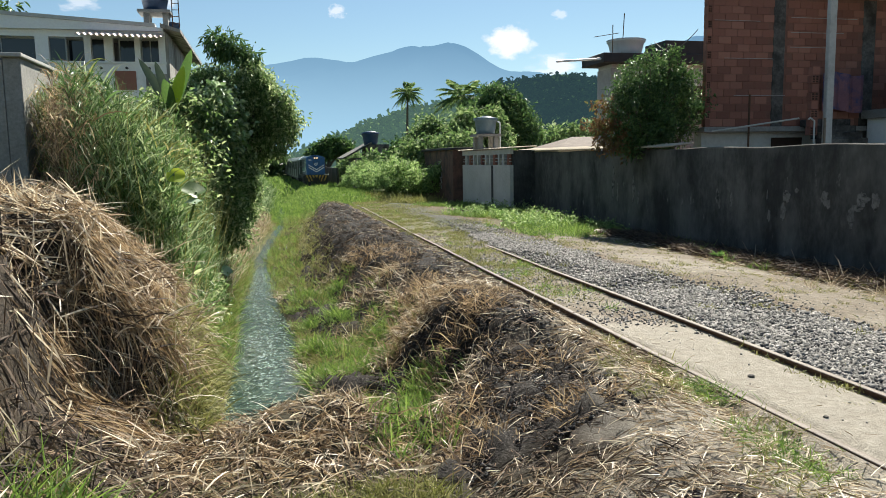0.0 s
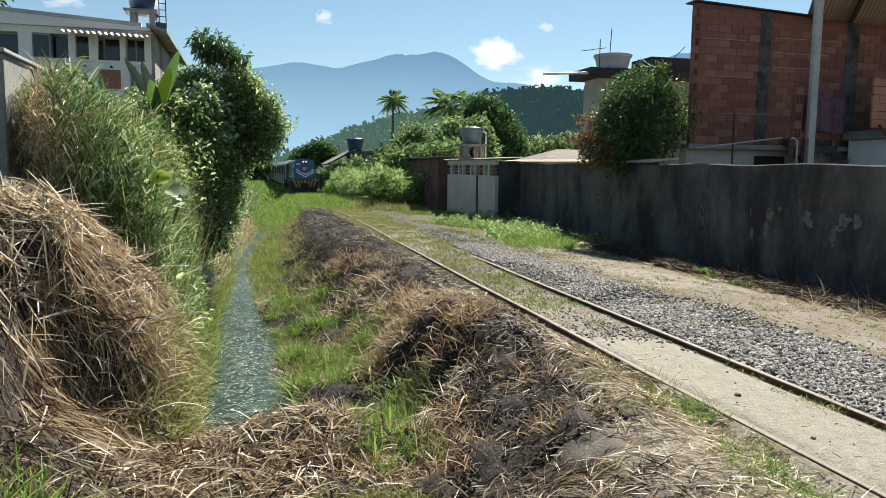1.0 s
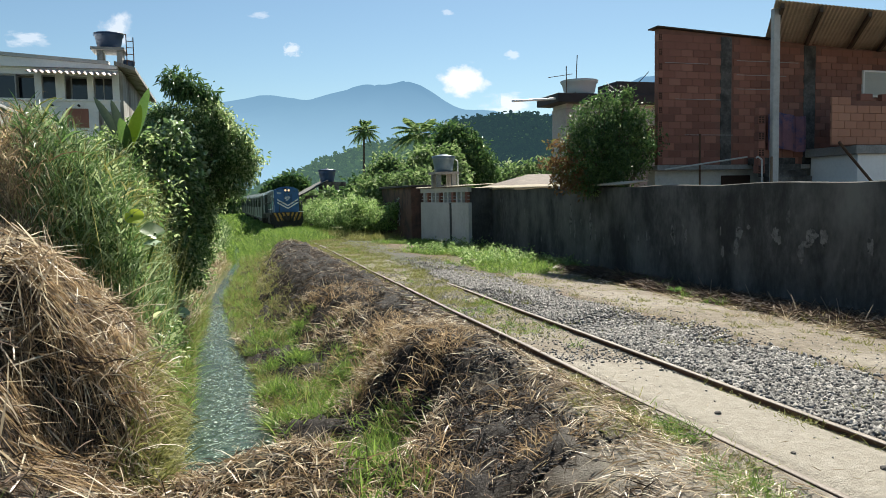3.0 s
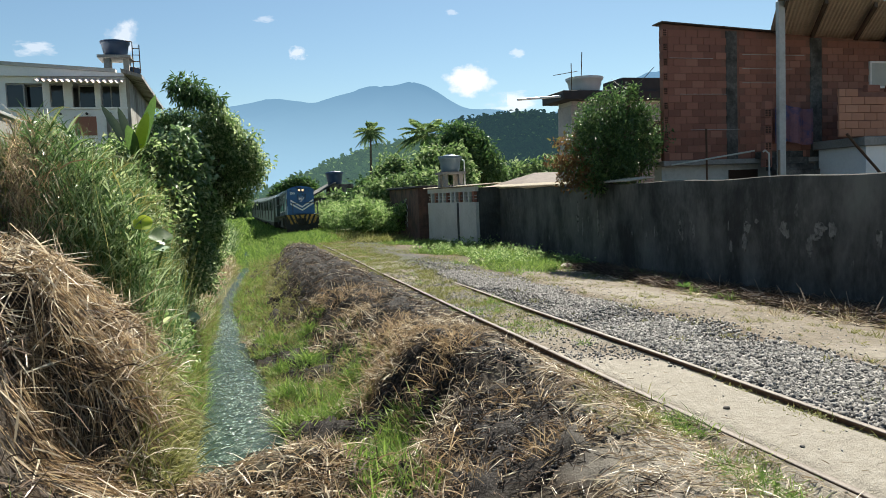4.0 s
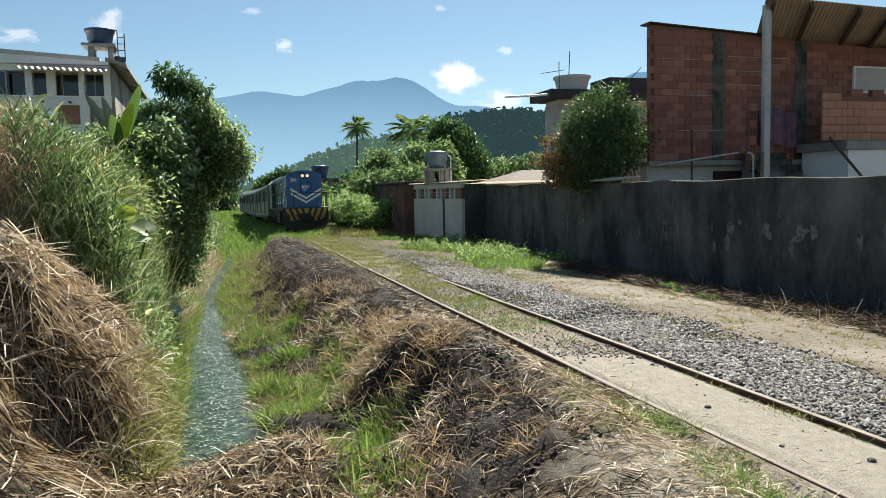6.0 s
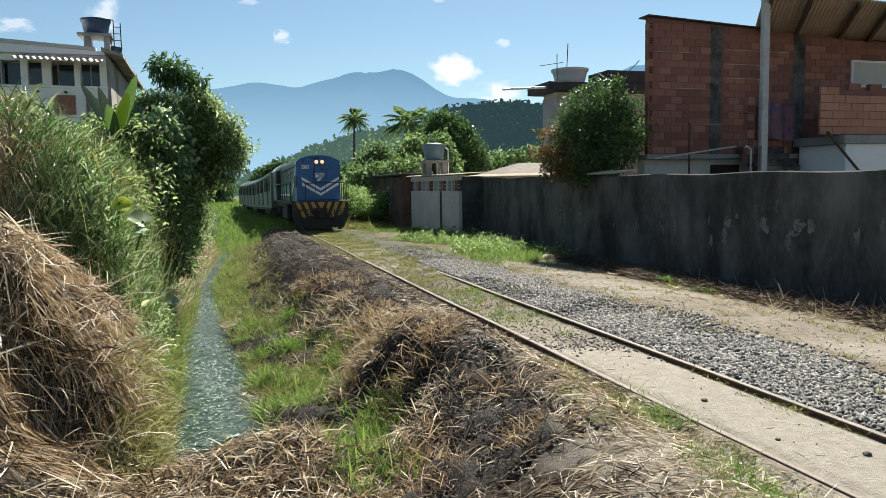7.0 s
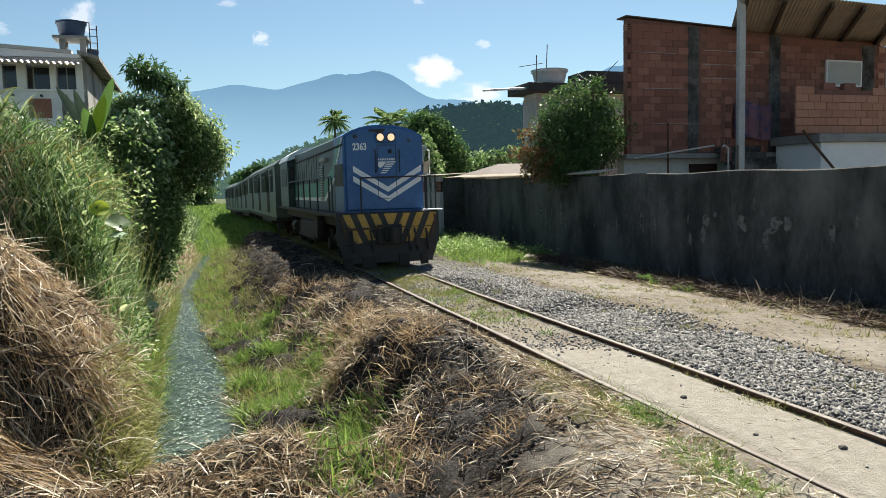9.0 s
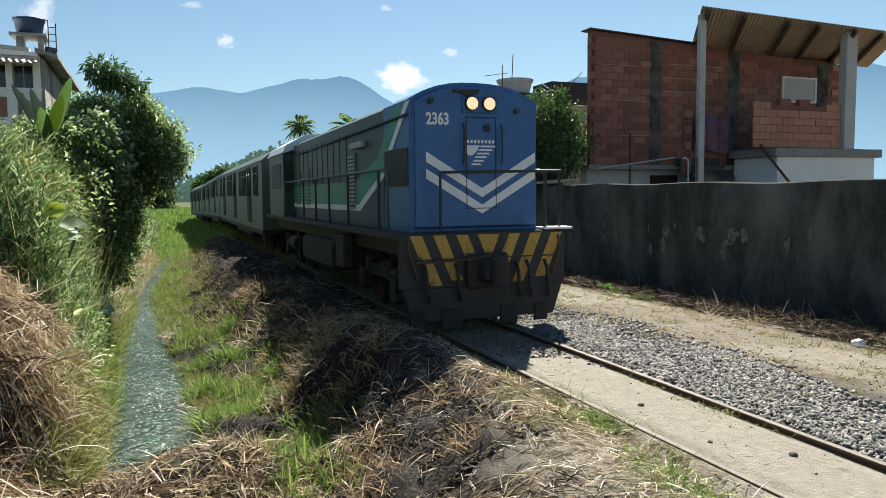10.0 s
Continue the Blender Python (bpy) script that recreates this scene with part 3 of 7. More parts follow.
def build_right_wall():
    wall = thing("wall_right", "dark weathered rendered boundary wall along the track", "wall", kind="structure")
    bm = bmesh.new()
    ys = np.arange(2.0, 30.01, 0.5)
    top = [2.02 + 0.004 * (y - 8) + 0.02 * math.sin(y * 1.7) for y in ys]
    a = [[bm.verts.new((x, y, z)) for x, z in ((WALL_X, -0.9), (WALL_X, zt - 0.02), (WALL_X + 0.02, zt), (WALL_X + 0.16, zt), (WALL_X + 0.16, -0.9))] for y, zt in zip(ys, top)]
    for p, q in zip(a, a[1:]):
        for j in range(4):
            bm.faces.new((p[j], q[j], q[j + 1], p[j + 1]))
    bm.faces.new(a[0])
    bm.faces.new(a[-1][::-1])
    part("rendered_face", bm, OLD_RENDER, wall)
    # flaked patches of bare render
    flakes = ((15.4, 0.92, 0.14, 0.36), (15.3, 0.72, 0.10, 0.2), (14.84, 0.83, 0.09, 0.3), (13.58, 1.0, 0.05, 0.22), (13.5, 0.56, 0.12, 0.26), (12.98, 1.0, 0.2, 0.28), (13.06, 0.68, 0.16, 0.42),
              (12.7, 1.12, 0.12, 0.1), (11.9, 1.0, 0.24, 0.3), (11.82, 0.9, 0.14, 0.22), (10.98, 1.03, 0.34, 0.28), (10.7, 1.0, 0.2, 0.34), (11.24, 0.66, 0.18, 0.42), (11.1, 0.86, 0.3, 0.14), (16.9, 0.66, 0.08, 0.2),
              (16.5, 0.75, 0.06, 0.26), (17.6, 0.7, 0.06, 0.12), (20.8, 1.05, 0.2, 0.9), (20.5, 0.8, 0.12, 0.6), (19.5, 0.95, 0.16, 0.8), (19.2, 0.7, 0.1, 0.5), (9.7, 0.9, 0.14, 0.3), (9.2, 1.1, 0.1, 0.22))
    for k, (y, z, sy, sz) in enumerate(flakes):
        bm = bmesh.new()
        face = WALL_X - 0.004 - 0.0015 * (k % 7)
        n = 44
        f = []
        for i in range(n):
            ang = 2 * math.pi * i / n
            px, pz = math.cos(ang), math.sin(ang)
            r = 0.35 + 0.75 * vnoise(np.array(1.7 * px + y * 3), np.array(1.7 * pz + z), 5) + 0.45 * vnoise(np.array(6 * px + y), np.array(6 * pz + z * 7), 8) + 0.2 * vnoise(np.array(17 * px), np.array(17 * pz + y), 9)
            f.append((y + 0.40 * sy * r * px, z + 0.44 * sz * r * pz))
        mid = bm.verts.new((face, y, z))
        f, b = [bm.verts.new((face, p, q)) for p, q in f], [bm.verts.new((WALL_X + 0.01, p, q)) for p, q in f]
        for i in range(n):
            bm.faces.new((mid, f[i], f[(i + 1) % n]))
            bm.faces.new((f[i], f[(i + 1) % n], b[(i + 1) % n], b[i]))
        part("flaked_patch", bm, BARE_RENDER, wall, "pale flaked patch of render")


def build_left_wall():
    wall = thing("wall_left", "tall grey concrete wall overgrown with grass", "wall", kind="structure")
    bm = boxed(-7.3, -7.05, 12.3, 30.0, 0.6, 3.5, bevel=0.02)
    box(bm, -9.5, -7.3, 12.3, 12.5, 0.6, 3.46)
    part("wall_body", bm, CONCRETE, wall)
    part("coping", boxed(-7.36, -7.0, 12.2, 30.0, 3.5, 3.56, bevel=0.01), GREY_RENDER, wall)


def ribbed_sheet(x0, x1, y0, y1, z00, z10, z01, z11, pitch=0.18, depth=0.04, along="y", thick=0.012):
    """A corrugated sheet; its waves run along y (or x). z at the four corners: (x0 y0), (x1 y0), (x0 y1), (x1 y1)."""
    bm = bmesh.new()
    span = (x1 - x0) if along == "y" else (y1 - y0)
    n = max(8, int(span / pitch * 6))
    rows = []
    for off in (0.0, -thick):
        for v in (0.0, 1.0):
            row = []
            for i in range(n + 1):
                u = i / n
                wv = depth * 0.5 * math.sin(2 * math.pi * u * span / pitch)
                fx, fy = (u, v) if along == "y" else (v, u)
                z = (z00 * (1 - fx) + z10 * fx) * (1 - fy) + (z01 * (1 - fx) + z11 * fx) * fy
                row.append(bm.verts.new((x0 + (x1 - x0) * fx, y0 + (y1 - y0) * fy, z + wv + off)))
            rows.append(row)
    for a, b in ((rows[0], rows[1]), (rows[2], rows[3]), (rows[0], rows[2]), (rows[1], rows[3])):
        for i in range(n):
            bm.faces.new((a[i], a[i + 1], b[i + 1], b[i]))
    return bm


def window_in_wall(parent, x0, x1, z0, z1, y, frame_mat, glass_mat, bars=1):
    """A framed window facing the -y side, in the house's space."""
    w = part("window", boxed(x0, x1, y - 0.03, y + 0.02, z0, z1), glass_mat, parent)
    bm = bmesh.new()
    t = 0.05
    for a in ((x0 - t, x1 + t, z0 - t, z0), (x0 - t, x1 + t, z1, z1 + t), (x0 - t, x0, z0, z1), (x1, x1 + t, z0, z1)):
        box(bm, a[0], a[1], y - 0.06, y + 0.02, a[2], a[3])
    for i in range(bars):
        xm = x0 + (x1 - x0) * (i + 1) / (bars + 1)
        box(bm, xm - 0.02, xm + 0.02, y - 0.05, y - 0.03, z0, z1)
    part("frame", bm, frame_mat, w)
    return w


def brick_field(parent, x0, x1, z0, y, rows, height, length, mat_, top=None, skip=None, depth=0.14, name="brick", limit=290):
    """Courses of hollow bricks on the -y face at y, proud of the mortar. Returns how many."""
    shared = None
    made, rest = 0, bmesh.new()
    gap = 0.009
    for r in range(rows):
        z = z0 + r * height
        x = x0 - (length / 2 if r % 2 else 0)
        while x < x1 - 0.02:
            a, b = max(x, x0), min(x + length - gap, x1)
            x += length
            mid = (a + b) / 2
            if b - a < 0.05 or (top and z + height > top(mid)) or (skip and skip(mid, z + height / 2)):
                continue
            full = abs((b - a) - (length - gap)) < 1e-6
            dy = -0.012 + rng.uniform(-0.004, 0.004)
            if full and made < limit:
                if shared is None:
                    bm = boxed(0, length - gap, 0, 0.05, 0, height - gap, bevel=0.006)
                    ob = part(name, bm, mat_, parent)
                    shared = ob.data
                else:
                    ob = new(name, shared)
                    ob.parent = parent
                ob.matrix_basis = pose(a, y + dy, z, rz=rng.uniform(-0.4, 0.4))
                made += 1
            else:
                box(rest, a, b, y + dy, y + 0.05, z, z + height - gap)
    ob = part("cut_bricks", rest, mat_, parent)
    ob["kind"] = "stuff"


DARK_WOOD = material("dark_old_wood", [(0.05, 0.035, 0.025), (0.10, 0.075, 0.055)], 0.9, grain=30, patch=3, stretch=(1, 1, 0.2))


def build_brick_house():
    house = thing("brick_house", "unfinished two-storey house of bare red hollow brick", "house")
    house.matrix_basis = pose(8.88, 18.98, -0.285) @ Matrix.Scale(1.15, 4)
    X1, TOP = 9.0, 6.06

    def top(x):
        return TOP - 0.045 * x
    # ground floor, rendered white, and slab
    part("lower_wall", boxed(0.05, 9.1, 0.25, 0.6, -0.3, 2.45), PALE_RENDER, house)
    part("floor_slab", boxed(-0.05, 9.2, -0.02, 0.7, 2.45, 2.58, bevel=0.01), CONCRETE, house)
    # dark box on the wall for the shade inside a door
    part("dark_doorway", boxed(2.1, 3.0, 0.2, 0.3, 0.4, 2.3), HOLLOW_SHADE, house)
    bm = bmesh.new()
    outline = [(0.02, 2.58), (X1, 2.58), (X1, top(X1)), (0.02, top(0))]
    prism(outline, 0.05, 0.2, bm)
    part("mortar_wall", bm, MORTAR, house)
    bm = bmesh.new()
    vs = [bm.verts.new(p) for z in (2.58, 5.8) for p in ((0.1, 0.2, z), (8.9, 0.2, z), (11.5, 5.0, z), (3.6, 5.0, z))]
    for f in ((3, 2, 1, 0), (4, 5, 6, 7), (0, 1, 5, 4), (1, 2, 6, 5), (2, 3, 7, 6), (3, 0, 4, 7)):
        bm.faces.new([vs[i] for i in f])
    part("rear_block", bm, BRICK, house)
    pillars = ((1.9, 2.25), (4.6, 5.0), (8.02, 8.5))
    win = (6.64, 7.95, 4.5, 5.15)

    def skip(x, z):
        return any(a - 0.1 < x < b + 0.1 for a, b in pillars) or (win[0] - 0.1 < x < win[1] + 0.1 and win[2] - 0.1 < z < win[3] + 0.1)
    for a, b in pillars:
        part("concrete_pillar", boxed(a, b, 0.03, 0.2, 2.58, top(a) - 0.04, bevel=0.015), STAINED, house, "grey concrete pillar streaked with damp")
    window_in_wall(house, win[0] + 0.03, win[1] - 0.03, win[2], win[3], 0.05, WHITE_PAINT, material("curtain", [(0.42, 0.44, 0.42), (0.55, 0.56, 0.53)], 0.8), bars=0)
    brick_field(house, 0.15, X1, 2.6, 0.05, 19, 0.185, 0.36, BRICK, top=top, skip=skip)
    # half-bricks at the corner; every second course has dark blocks for its holes' shade
    for r in range(18):
        z = 2.6 + r * 0.185
        bm = boxed(0.0, 0.14, 0.03, 0.19, z, z + 0.175, bevel=0.005)
        half = part("corner_brick", bm, BRICK, house)
        if r % 2:
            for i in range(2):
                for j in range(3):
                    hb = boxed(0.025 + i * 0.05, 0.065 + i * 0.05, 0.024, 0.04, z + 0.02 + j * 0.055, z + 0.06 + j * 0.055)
                    part("brick_hole", hb, HOLLOW_SHADE, half)
    part("roof_edge", prism([(-0.06, TOP + 0.02), (3.45, TOP - 0.14), (3.45, TOP - 0.11), (-0.06, TOP + 0.05)], -0.05, 0.4), DARK_WOOD, house)
    # balcony slab, parapet of newer brick, stairs
    part("balcony_slab", boxed(4.6, 8.6, -1.75, -0.02, 2.75, 2.98, bevel=0.02), CONCRETE, house)
    part("white_base", boxed(4.75, 8.4, -1.65, -0.1, -0.3, 2.75), WHITE_PAINT, house)
    parapet = part("parapet", boxed(4.05, 7.1, -1.55, -1.45, 2.98, 4.12), MORTAR, house)
    brick_field(parapet, 3.98, 7.1, 3.0, -1.57, 6, 0.2, 0.40, BRICK_NEW, skip=lambda x, z: z > 4.0 and 4.7 < x < 6.4, limit=80)
    for x0 in (4.9, 5.6):
        part("loose_brick", boxed(x0, x0 + 0.4, -1.56, -1.42, 4.12, 4.3, bevel=0.008), BRICK, house)
    for k in range(3):
        part("line_of_mortar", boxed(0.2 + 0.3 * k, 1.5 + 0.4 * k, 0.024, 0.04, 5.2 - 0.92 * k, 5.213 - 0.92 * k), GREY_RENDER, house)
        part("line_of_mortar", boxed(2.4, 4.4 - 0.4 * k, 0.024, 0.04, 5.32 - 0.37 * k, 5.333 - 0.37 * k), GREY_RENDER, house)
    for r in (0, 1, 3):
        part("end_brick", boxed(8.62, 8.86, 0.0, 0.06, 4.35 + 0.37 * r, 4.52 + 0.37 * r, bevel=0.006), BRICK_NEW, house)
    for i in range(7):
        part("step", boxed(2.75, 4.05, -1.5 + 0.2 * i, -1.2 + 0.2 * i, 1.55 + 0.17 * i, 1.72 + 0.17 * i, bevel=0.01), STAINED, house)
    part("stair_rail", piped([(5.0, -1.85, 2.05), (4.3, -1.75, 2.8), (4.05, -1.75, 3.05)], 0.035), RUST, house)
    part("bent_pipe", piped([(1.72, -1.75, 1.9), (1.72, -1.75, 2.62), (1.6, -1.75, 2.7), (1.55, -1.75, 2.66)], 0.02), PALE_RENDER, house)
    part("corner_post", piped([(2.05, -1.7, 1.9), (2.05, -1.7, 2.7)], 0.03), WOOD, house)
    # wooden post, concrete column and the canopy
    part("post", boxed(2.14, 2.34, -1.62, -1.5, 2.0, 6.28, bevel=0.015), PALE_RENDER, house, "pale square wooden post")
    part("column", boxed(7.14, 7.55, -1.7, -1.45, 2.98, 6.2, bevel=0.02), PALE_RENDER, house, "rendered concrete column")
    for r in range(8):
        stub = part("brick_stub", boxed(1.72 + 0.02 * (r % 2), 1.94, -1.6, -1.45, 2.3 + r * 0.2, 2.49 + r * 0.2, bevel=0.008), BRICK, house)
        if r % 2 == 0:
            # dark blocks paint the shade in the stub's holes
            for i in range(2):
                for j in range(3):
                    hb = boxed(1.75 + i * 0.09, 1.81 + i * 0.09, -1.607, -1.59, 2.325 + r * 0.2 + j * 0.055, 2.365 + r * 0.2 + j * 0.055)
                    part("brick_hole", hb, HOLLOW_SHADE, stub)
    sheet = ribbed_sheet(1.85, 8.9, -2.0, 0.5, 6.36, 6.2, 5.92, 5.76, pitch=0.12, depth=0.018)
    for v in sheet.verts:            # the house stands askew to the track
        v.co.x += 0.72 * (v.co.y + 2.0)
    part("canopy_sheet", sheet, FIBRE, house, "pale corrugated canopy sheet")
    for x in (2.05, 3.2, 4.7, 5.75, 7.1, 8.1):
        z = 6.31 - 0.023 * (x - 1.85)
        bm = bmesh.new()
        vs = [bm.verts.new(p) for p in ((x, -1.95, z - 0.12), (x + 0.1, -1.95, z - 0.12), (x + 1.79, 0.4, z - 0.54), (x + 1.69, 0.4, z - 0.54), (x, -1.95, z), (x + 0.1, -1.95, z), (x + 1.79, 0.4, z - 0.42), (x + 1.69, 0.4, z - 0.42))]
        for f in ((0, 1, 2, 3), (7, 6, 5, 4), (0, 4, 5, 1), (1, 5, 6, 2), (2, 6, 7, 3), (3, 7, 4, 0)):
            bm.faces.new([vs[i] for i in f])
        part("canopy_beam", bm, DARK_WOOD, house, "weathered wooden beam")
    # cloth hanging on the wall, lean-to pipe
    bm = bmesh.new()
    cols = 14
    rows = []
    for dy in (0.0, 0.012):
        for z in (2.95, 3.4, 3.9):
            rows.append([bm.verts.new((3.2 + 1.2 * i / cols, -0.25 + dy + 0.05 * math.sin(i * 1.3), z + 0.05 * math.sin(i * 0.4))) for i in range(cols + 1)])
    for a, b in ((0, 1), (1, 2), (3, 4), (4, 5), (0, 3), (2, 5)):
        for i in range(cols):
            bm.faces.new((rows[a][i], rows[a][i + 1], rows[b][i + 1], rows[b][i]))
    ob = part("hanging_cloth", bm, material("purple_cloth", [(0.17, 0.09, 0.12), (0.30, 0.15, 0.18)], 0.9, patch=3, spots=[((0.08, 0.08, 0.18), 2.2, 0.55, 0.05)]))
    ob.matrix_basis = pose(8.88, 18.98, -0.285) @ Matrix.Scale(1.15, 4)
    tagged(ob, "faded purple cloth hung on the balcony", "cloth")
    part("lean_to_pipe", piped([(-0.15, -0.5, 2.45), (1.75, -1.2, 2.72)], 0.02), PALE_RENDER, house)
    part("thin_pole", piped([(0.95, -0.4, 1.5), (0.95, -0.4, 3.35)], 0.025), RUST, house)


def tank(name, x, y, z, r, h, mat_, label, lid=True):
    t = thing(name, label, "water tank", at=(x, y, z))
    part("tank_body", turned([(r * 0.78, 0), (r * 0.86, h * 0.3), (r * 0.97, h * 0.8), (r * 1.04, h * 0.82), (r * 1.04, h * 0.9), (r, h * 0.92)], 28), mat_, t, smooth_faces=True)
    if lid:
        part("lid", turned([(r * 1.06, h * 0.92), (r * 1.06, h * 0.96), (r * 0.5, h * 1.04), (0.16, h * 1.05), (0.16, h * 1.1), (0.05, h * 1.1)], 28), mat_, t, smooth_faces=True)
    return t


def build_shed():
    shed = thing("shed", "small pale rendered outbuilding with vent bricks", "shed", at=(5.85, 27.6, 0), turn=3.2)
    bm = bmesh.new()
    box(bm, 0.0, 0.14, 0.0, 6.0, -0.2, 1.62)
    box(bm, 0.14, 1.05, 5.86, 6.0, -0.2, 2.2)
    box(bm, 0.0, 0.14, 0.0, 6.0, 2.05, 2.25)
    part("wall", bm, PALE_RENDER, shed)
    part("end_wall", boxed(0.14, 1.05, 0.0, 0.14, -0.2, 2.2), OLD_RENDER, shed)
    part("dark_joint", boxed(-0.02, 0.0, 1.9, 2.1, -0.1, 1.6), ROOF_DARK, shed)
    for i in range(11):
        part("vent_brick", boxed(-0.01, 0.12, 0.15 + i * 0.52, 0.30 + i * 0.52, 1.62, 2.05), PALE_RENDER if i % 3 else BRICK, shed)
    for z in (1.74, 1.87):
        part("vent_slat", boxed(0.02, 0.1, 0.1, 5.9, z, z + 0.03), PALE_RENDER, shed)
    # added dark sheet for the shade behind the vents
    part("back_panel", boxed(0.14, 0.2, 0.14, 5.86, 0, 2.2), HOLLOW_SHADE, shed)
    part("roof_sheet", ribbed_sheet(-0.15, 1.1, -0.15, 6.2, 2.3, 2.36, 2.3, 2.36, along="x"), FIBRE, shed)
    stand = thing("tank_stand", "grey concrete stand for a water tank", "stand", at=(5.95, 31.2, 2.3))
    for dx in (-0.35, 0.35):
        for dy in (-0.35, 0.35):
            part("leg", boxed(dx - 0.1, dx + 0.1, dy - 0.1, dy + 0.1, -0.0, 0.55), CONCRETE, stand)
    part("slab", boxed(-0.55, 0.55, -0.55, 0.55, 0.55, 0.66), CONCRETE, stand)
    tank("water_tank", 5.95, 31.2, 2.96, 0.5, 0.72, STEEL_TANK, "steel-blue plastic water tank on a concrete stand")
    part_ = thing("pipe_work", "bent white water pipe beside the tank", "pipe", at=(6.55, 31.0, 2.3))
    part("pipe", piped([(0, 0, 0), (0, 0, 1.15), (-0.12, 0, 1.2)], 0.03), LOCO_WHITE, part_)
    dark = thing("outhouse", "dark brown brick outhouse with scrawled white marks", "shed", at=(5.2, 34.2, 0))
    bm = boxed(0.0, 2.6, 0.0, 6.5, -0.3, 2.35, bevel=0.02)
    part("wall", bm, DARK_BRICK, dark)
    part("roof_slab", boxed(-0.15, 2.75, -0.15, 6.6, 2.35, 2.45, bevel=0.01), ROOF_DARK, dark)
    for k in range(5):
        loop = [(-0.012, 2.6 + 0.5 * math.cos(0.6 * i + k) * (0.5 + 0.1 * k), 0.55 + 0.28 * k + 0.16 * math.sin(0.9 * i + 2 * k)) for i in range(8)]
        part("scrawl", piped(loop, 0.016, 5), PALE_RENDER, dark, "white scrawled paint")
    cap = thing("wall_capping", "rusty corrugated sheet along the wall top", "roof sheet", at=(0, 0, 0))
    part("sheet", ribbed_sheet(6.75, 7.6, 17.5, 29.6, 2.12, 2.2, 2.2, 2.28, along="x"), FIBRE, cap)


def build_grey_house():
    h = thing("grey_house", "grey rendered house with a dark flat roof", "house", at=(11.2, 30.0, 0))
    part("wall", boxed(0.25, 9.0, 0.2, 1.6, -0.2, 5.75), GREY_RENDER, h)
    part("roof_slab", boxed(-0.35, 9.4, -0.3, 2.0, 5.95, 6.35, bevel=0.02), ROOF_DARK, h)
    part("upper_wall", boxed(0.3, 9.0, 0.25, 1.6, 5.75, 5.95), PALE_RENDER, h)
    part("upper_block", boxed(2.7, 8.8, -0.1, 1.7, 6.35, 6.95), ROOF_DARK, h)
    window_in_wall(h, 3.5, 5.0, 3.6, 5.0, 0.2, GREY_RENDER, GLASS)
    bm = piped([(-0.3, 0, 6.12), (-2.5, -0.2, 5.95)], 0.05)
    part("gutter_pipe", bm, LOCO_WHITE, h)
    tank("water_tank", 12.5, 30.9, 6.35, 0.82, 0.75, PALE_TANK, "pale round water tank on a flat roof")
    a = thing("aerial", "thin metal television aerial", "aerial", at=(11.6, 30.4, 6.35))
    part("mast", piped([(0, 0, 0), (0, 0, 1.3)], 0.02, 6), RUST, a)
    part("boom", piped([(-0.9, 0, 0.75), (0.3, 0, 0.95)], 0.014, 6), RUST, a)
    b = thing("aerial", "thin metal rod on the roof", "aerial", at=(12.05, 30.4, 6.35))
    part("mast", piped([(0, 0, 0), (0.1, 0, 1.8)], 0.02, 6), RUST, b)
    low = thing("low_house", "low house with a pale clay tile roof", "house", at=(13.8, 42.0, -0.55))
    part("wall", boxed(0, 6, 0, 5, -0.5, 3.0), material("cream_wall", [(0.5, 0.42, 0.33), (0.6, 0.52, 0.42)], 0.9), low)
    bm = bmesh.new()
    vs = [bm.verts.new(p) for p in ((-0.3, -0.5, 2.95), (6.5, -0.5, 2.95), (6.5, 5.5, 2.95), (-0.3, 5.5, 2.95), (2.0, 2.5, 3.75), (5.0, 2.5, 3.75))]
    for f in ((0, 1, 5, 4), (1, 2, 5), (2, 3, 4, 5), (3, 0, 4), (3, 2, 1, 0)):
        bm.faces.new([vs[i] for i in f])
    part("roof", bm, TILE, low)
    far = thing("far_house", "small weathered house with a lean-to roof", "house", at=(5.0, 72.0, -0.8))
    part("wall", boxed(0, 5, 0, 6, -0.3, 3.0), STAINED, far)
    part("roof", prism([(-1.2, 2.9), (1.6, 4.35), (1.6, 4.5), (-1.2, 3.05)], -0.4, 6.4), STAINED, far)
    part("upper_wall", boxed(1.2, 3.4, 0.1, 4, 3.0, 4.3), STAINED, far)
    part("canopy", boxed(1.4, 4.2, -1.0, 0.1, 3.2, 3.32), PALE_RENDER, far)
    # dark slab painting the shade inside the door
    part("doorway", boxed(1.8, 2.6, -0.04, 0.1, 0.2, 2.3), HOLLOW_SHADE, far)
    tank("water_tank", 6.75, 73.5, 3.5, 0.85, 1.25, BLUE_TANK, "dark blue plastic tank behind the lean-to")
    fence = thing("far_wall", "long pale wall beside the line", "wall", at=(3.9, 80, -0.9), kind="structure")
    part("panel", boxed(0, 0.2, 0, 60, -0.3, 2.1), OLD_RENDER, fence)


